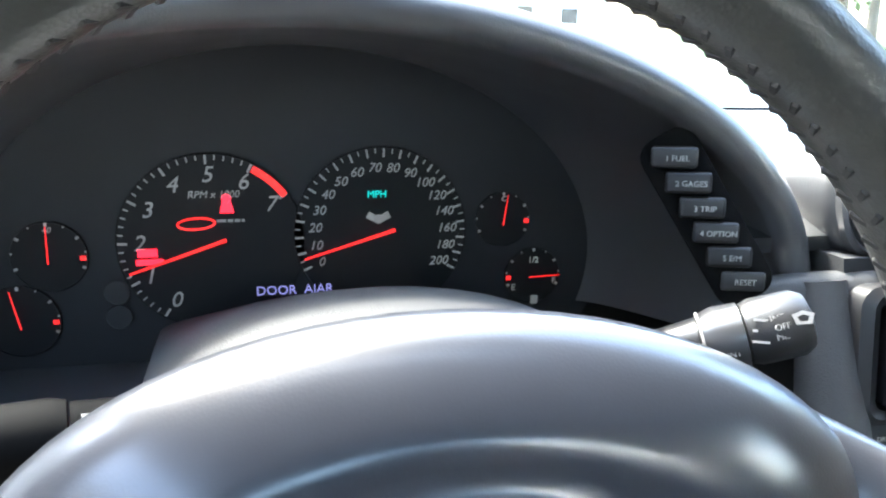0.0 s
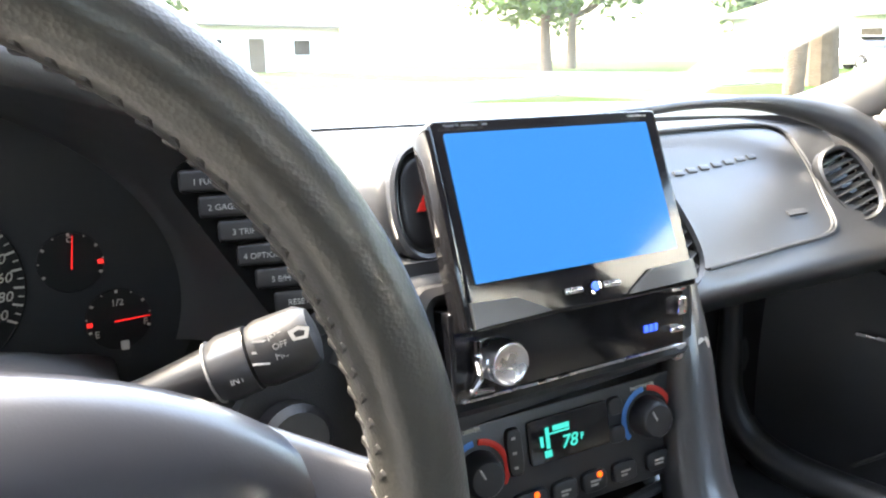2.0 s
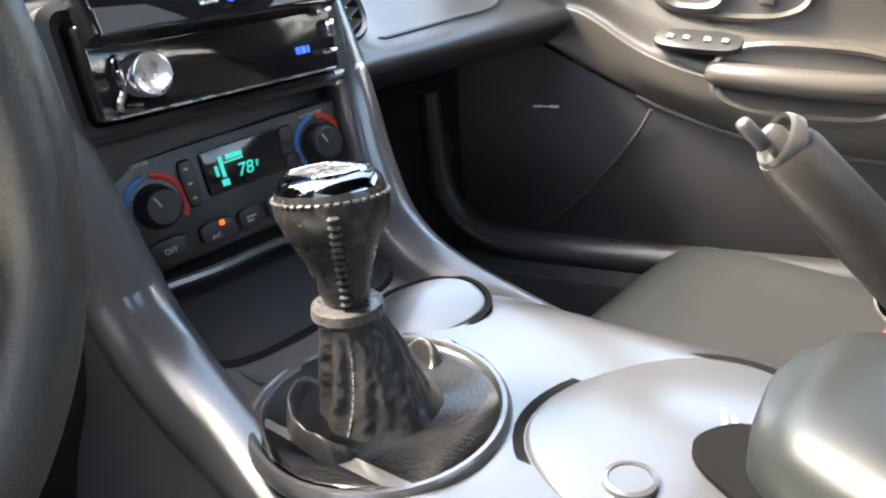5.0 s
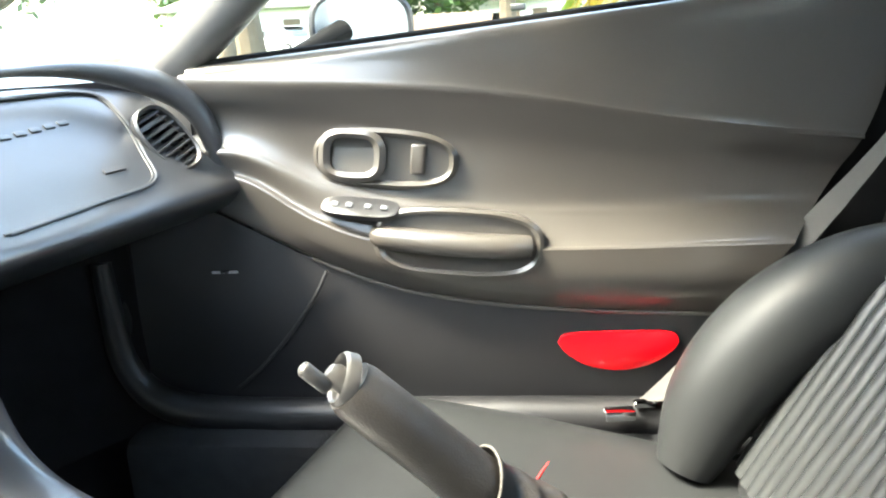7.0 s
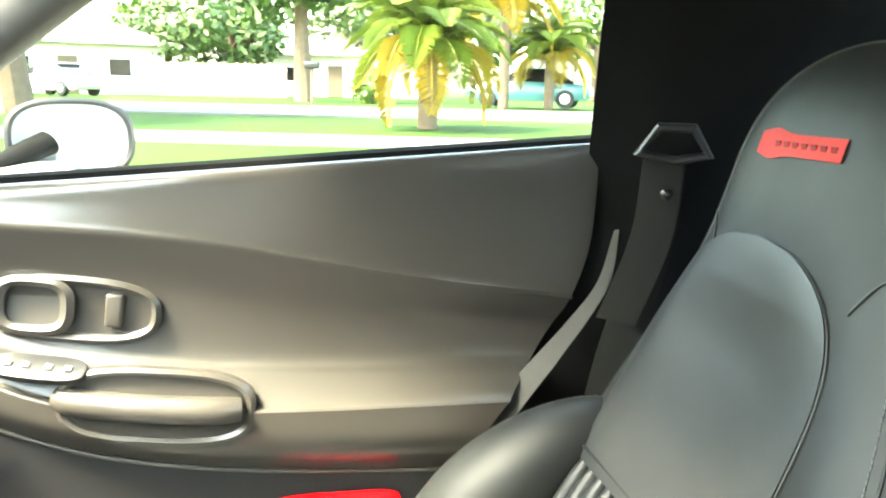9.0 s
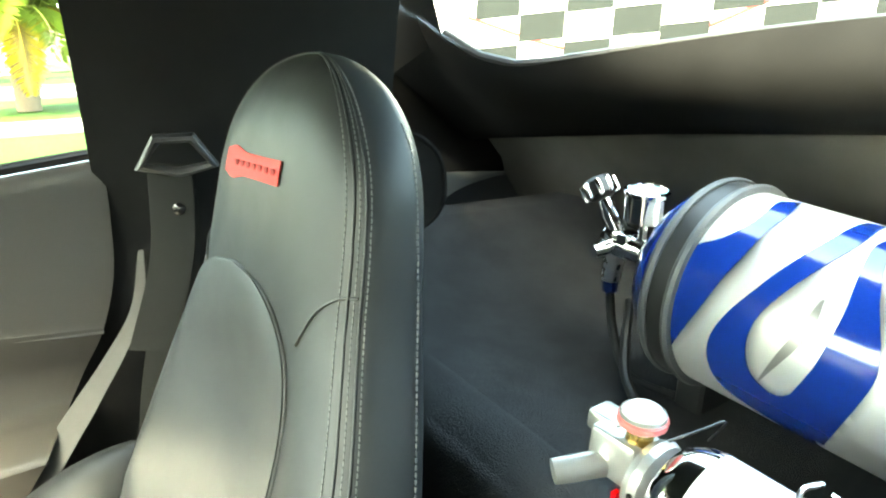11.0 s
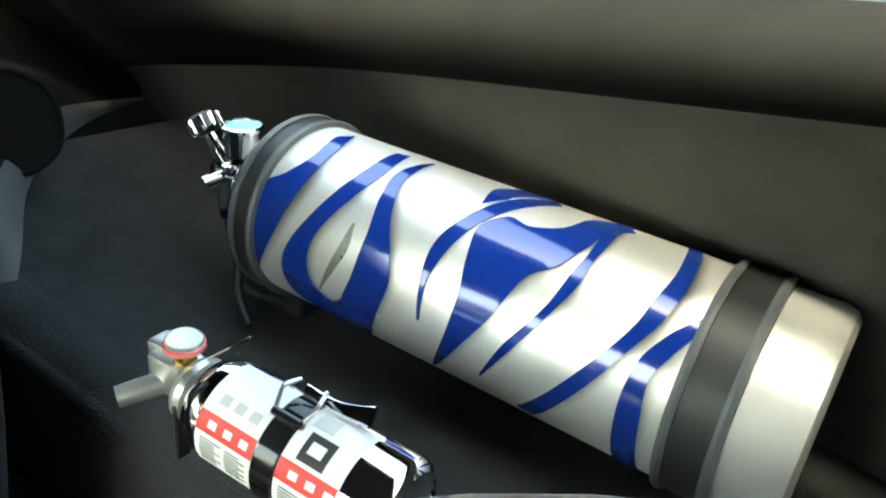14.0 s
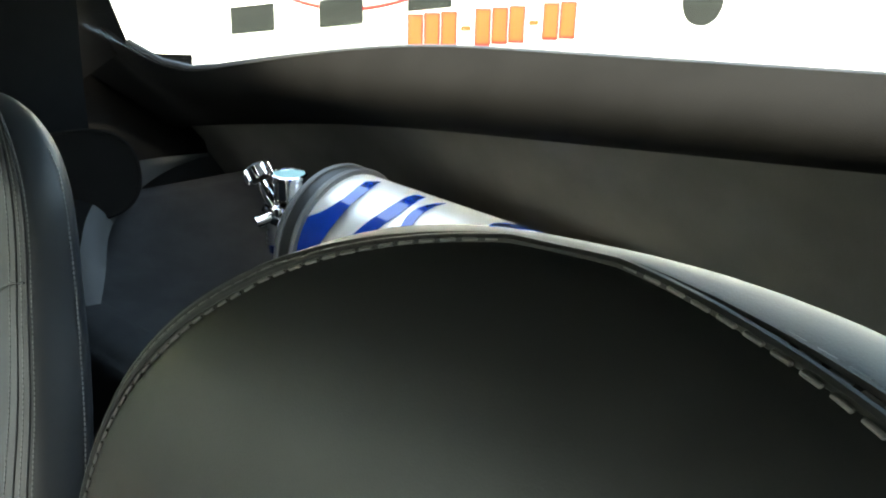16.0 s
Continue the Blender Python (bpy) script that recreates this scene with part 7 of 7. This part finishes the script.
for q, (tx, ty, th, tr) in enumerate(((58.0, -6.0, 9.0, 5.5), (62.0, -16.0, 8.0, 5.0), (55.0, 10.0, 8.5, 5.0), (66.0, 30.0, 9.0, 6.0), (50.0, 38.0, 8.0, 5.0))):
    tree(tx, ty, th, tr, 31 + q, "distant leafy tree along the far side of the street", M_LEAF2 if q % 2 else None, 2200, "trees across the street")


def shrub(x, y, r, seed, label):
    t = thing("shrub", label, "shrub", pose(x, y, ground_z(x, y)), "shrubs along the lawn")
    part("stems", join(*[tube([(0.1 * r * math.cos(a), 0.1 * r * math.sin(a), 0), (0.5 * r * math.cos(a), 0.5 * r * math.sin(a), 0.8 * r)], 0.03 * r, 5) for a in (0.3, 1.7, 2.9, 4.2, 5.4)]), M_TRUNK, t)
    part("foliage", leaves(900, [(0, 0, r * 0.7, r * 0.8), (0.4 * r, 0.2 * r, 0.6 * r, 0.6 * r), (-0.4 * r, -0.2 * r, 0.55 * r, 0.6 * r)], 0.12, seed), M_LEAF2, t)


shrub(31.0, 5.6, 1.1, 21, "clipped rounded green shrub by the drive")
shrub(30.0, 20.5, 1.0, 22, "low yellow-green shrub under the tree")
shrub(33.0, 22.0, 1.2, 23, "low green shrub by the verge")

# fence, letter box, houses, parked car
fence = thing("garden_fence", "weathered brown board fence across the street", "fence", pose(40.0, 15.0, ground_z(40, 15), 0, 0, 0))
M_FENCE = material("weathered_boards", (0.30, 0.20, 0.15), 0.8, vary=0.25, vscale=4, random_tone=0.2)
board = None
for k in range(44):
    bm = rbox(0.02, 0.145, 1.7, 0.004, 1)
    if board is None:
        board = part("board", bm, M_FENCE, fence)
        ob = board
    else:
        bm.free()
        ob = new("board", board.data)
        ob.parent = fence
    ob.matrix_basis = pose(0.01 * (k % 2), -3.3 + 0.152 * k, 0.88)
for z in (0.35, 1.45):
    part("rail", rbox(0.04, 6.8, 0.09, 0.005, 1, pose(0.04, 0, z)), M_FENCE, fence)
box = thing("letter_box", "dark letter box on a post by the street", "letter box", pose(24.6, 6.2, ground_z(24.6, 6)))
part("post", rbox(0.09, 0.09, 1.2, 0.01, 1, pose(0, 0, 0.6)), M_TRUNK, box)
part("box", rbox(0.20, 0.48, 0.22, 0.06, 3, pose(0, 0, 1.28)), M_PLAST, box)


def house(x, y, w, d, h, turn, label):
    """A low stucco house: walls, hipped roof, door and windows."""
    t = thing("house", label, "house", pose(x, y, ground_z(x, y), 0, 0, turn), "houses along the street")
    part("wall", rbox(d, w, h, 0.02, 1, pose(0, 0, h / 2)), material("stucco", (0.72, 0.68, 0.60), 0.85, vary=0.06, vscale=0.7, grain=0.0), t)
    e = 0.6
    roof = loft([[(-d / 2 - e, -w / 2 - e, h), (d / 2 + e, -w / 2 - e, h), (d / 2 + e, w / 2 + e, h), (-d / 2 - e, w / 2 + e, h)], [(-d / 2 - e, -w / 2 - e, h + 0.15), (d / 2 + e, -w / 2 - e, h + 0.15), (d / 2 + e, w / 2 + e, h + 0.15), (-d / 2 - e, w / 2 + e, h + 0.15)], [(-0.1, -w / 2 + d / 2, h + d * 0.24), (0.1, -w / 2 + d / 2, h + d * 0.24), (0.1, w / 2 - d / 2, h + d * 0.24), (-0.1, w / 2 - d / 2, h + d * 0.24)]])
    part("roof", roof, material("roof_tiles", (0.32, 0.28, 0.25), 0.8, vary=0.2, vscale=5), t)
    for yy in (-w * 0.3, w * 0.12, w * 0.34):
        wd = part("window", rbox(0.06, 1.3, 1.1, 0.01, 1, pose(-d / 2 - 0.01, yy, h * 0.55)), M_WHITE, t)
        part("pane", rbox(0.02, 1.1, 0.9, 0, 1, pose(-d / 2 - 0.04, yy, h * 0.55)), M_GLOSS, wd)
    part("door", rbox(0.06, 1.0, 2.05, 0.01, 1, pose(-d / 2 - 0.01, -w * 0.08, 1.03)), M_TRUNK, t)


house(44.0, -13.5, 12.0, 8.0, 2.7, 0, "low cream stucco house with grey hipped roof")
house(56.0, 13.0, 14.0, 8.0, 2.7, 0, "distant cream stucco house behind trees")
house(44.0, 27.0, 12.0, 8.0, 2.7, 30, "distant pale stucco house beyond the street")
house(14.0, 52.0, 14.0, 8.0, 2.8, 95, "pale stucco house far ahead of the car")


def parked_car(x, y, turn, colour, label):
    t = thing("parked_car", label, "car", pose(x, y, ground_z(x, y) + 0.02, 0, 0, turn))
    paint = material("car_paint", colour, 0.22, vary=0.03, coat=0.6)
    sect = [(-2.25, 0.45, 0.70, 0.70), (-2.1, 0.30, 0.84, 0.80), (-1.2, 0.25, 0.90, 0.86), (0.2, 0.25, 0.92, 0.88), (1.4, 0.25, 0.86, 0.86), (2.1, 0.30, 0.74, 0.80), (2.25, 0.42, 0.62, 0.68)]
    part("body", loft([[(yy, q[0] * w, z0 + (z1 - z0) * q[1]) for q in ((-0.9, 0), (0.9, 0), (1, 0.3), (1, 0.7), (0.86, 1), (-0.86, 1), (-1, 0.7), (-1, 0.3))] for yy, z0, z1, w in sect]), paint, t)
    part("cabin", loft([[(yy, q[0] * w, 0.86 + h * q[1]) for q in ((-1, 0), (1, 0), (0.84, 1), (-0.84, 1))] for yy, h, w in ((-1.7, 0.04, 0.78), (-0.9, 0.50, 0.76), (0.3, 0.52, 0.76), (1.1, 0.04, 0.78))]), M_GLOSS, t)
    part("roof", rbox(1.35, 1.18, 0.05, 0.02, 2, pose(-0.3, 0, 1.385)), paint, t)
    for xx in (-1.4, 1.4):
        for sd in (-1, 1):
            wl_ = part("wheel", lathe([(0.0, -0.10), (0.32, -0.10), (0.33, 0.0), (0.32, 0.10), (0.0, 0.10)], 20, pose(xx, sd * 0.80, 0.33, 90)), M_RUBBER, t)
            part("hubcap", lathe([(0.19, 0.0), (0.18, 0.02), (0.0, 0.03)], 16, pose(xx, sd * 0.90, 0.33, -90 * sd)), M_SATIN, wl_)


parked_car(29.0, -0.75, 80, (0.10, 0.26, 0.26), "teal parked saloon car across the street")
parked_car(33.0, 20.0, 70, (0.70, 0.70, 0.68), "white parked car beyond the verge")

# unseen wall added on the driver's side; its height limits the sky light
M_STUCCO = material("grey_stucco", (0.30, 0.29, 0.27), 0.9, grain=0.3, scale=60, vary=0.12, vscale=2)
tagged(part("wall_unseen", rbox(0.2, 24.0, 2.3, 0.01, 1, pose(-2.3, 3.5, 1.15)), M_STUCCO), "unseen grey stucco wall added to limit sky light", "wall", kind="structure")

# decorated trailer behind the car
trailer = thing("race_trailer", "white box trailer with chequered flag graphics and orange figures", "trailer", facing((4.15, -3.40, 0.0), (-0.79, 0.61, 0)))
M_TRAILER = material("white_trailer_skin", (0.78, 0.78, 0.77), 0.5, vary=0.03, vscale=1.0)
part("body", rbox(7.15, 2.4, 2.2, 0.04, 2, pose(1.52, 1.55, -1.12)), M_TRAILER, trailer)
M_CHECK = material("black_vinyl_check", (0.010, 0.012, 0.012), 0.85, spec=0.15, vary=0.1)
M_TRED = material("red_vinyl", (0.40, 0.006, 0.004), 0.7, vary=0.05)
M_ORANGE = material("orange_vinyl", (0.55, 0.045, 0.002), 0.7, vary=0.05)
tile = None
for i in range(-4, 5):
    for j in range(0, 7):
        if (i + j) % 2:
            continue
        if tile is None:
            tile = part("check", plate([(-0.14, -0.085), (0.14, -0.070), (0.155, 0.095), (-0.125, 0.080)], 0.004), M_CHECK, trailer)
            ob = tile
        else:
            ob = new("check", tile.data)
            ob.parent = trailer
        ob.matrix_basis = pose(0.285 * i + 0.015 * j, 1.10 + 0.17 * j + 0.030 * i + 0.03 * math.sin(i * 1.3), -0.014)
for k in range(10):
    if k in (3, 7):
        part("figure_bar", rbox(0.06, 0.03, 0.006, 0.002, 1, pose(-0.10 + 0.108 * k, 0.885 + 0.004 * k, -0.015)), M_ORANGE, trailer)
        continue
    b = part("figure_bar", rbox(0.080, 0.20, 0.006, 0.002, 1, pose(-0.10 + 0.108 * k, 0.885 + 0.004 * k, -0.015, 0, 0, -4)), M_ORANGE, trailer)
    part("figure_edge", rbox(0.104, 0.230, 0.004, 0.002, 1, pose(-0.10 + 0.108 * k, 0.883 + 0.004 * k, -0.017, 0, 0, -4)), M_TRED, b)
part("stripe", tube(spline([(-1.3, 1.28, -0.018), (-0.6, 1.05, -0.018), (0.0, 1.12, -0.018), (0.5, 1.30, -0.018)], 30), 0.012, 6, flat=0.3), M_TRED, trailer)
part("tyre_graphic", plate(outline(0.26, 0.34, 2.2), 0.004, at=pose(1.72, 1.02, -0.014, 0, 0, -8)), M_CHECK, trailer)
part("car_graphic", plate(outline(0.22, 0.30, 3.0), 0.004, at=pose(1.42, 1.10, -0.014, 0, 0, -4)), material("grey_green_vinyl", (0.35, 0.45, 0.40), 0.4, vary=0.1), trailer)
for xx in (-1.1, 3.6):
    wt = part("wheel", lathe([(0.0, -0.12), (0.36, -0.12), (0.37, 0.0), (0.36, 0.12), (0.0, 0.12)], 24, pose(xx, 0.37, -0.16)), M_RUBBER, trailer)
    part("hubcap", lathe([(0.2, 0.0), (0.18, 0.03), (0.0, 0.04)], 16, pose(xx, 0.37, -0.035)), M_SATIN, wt)
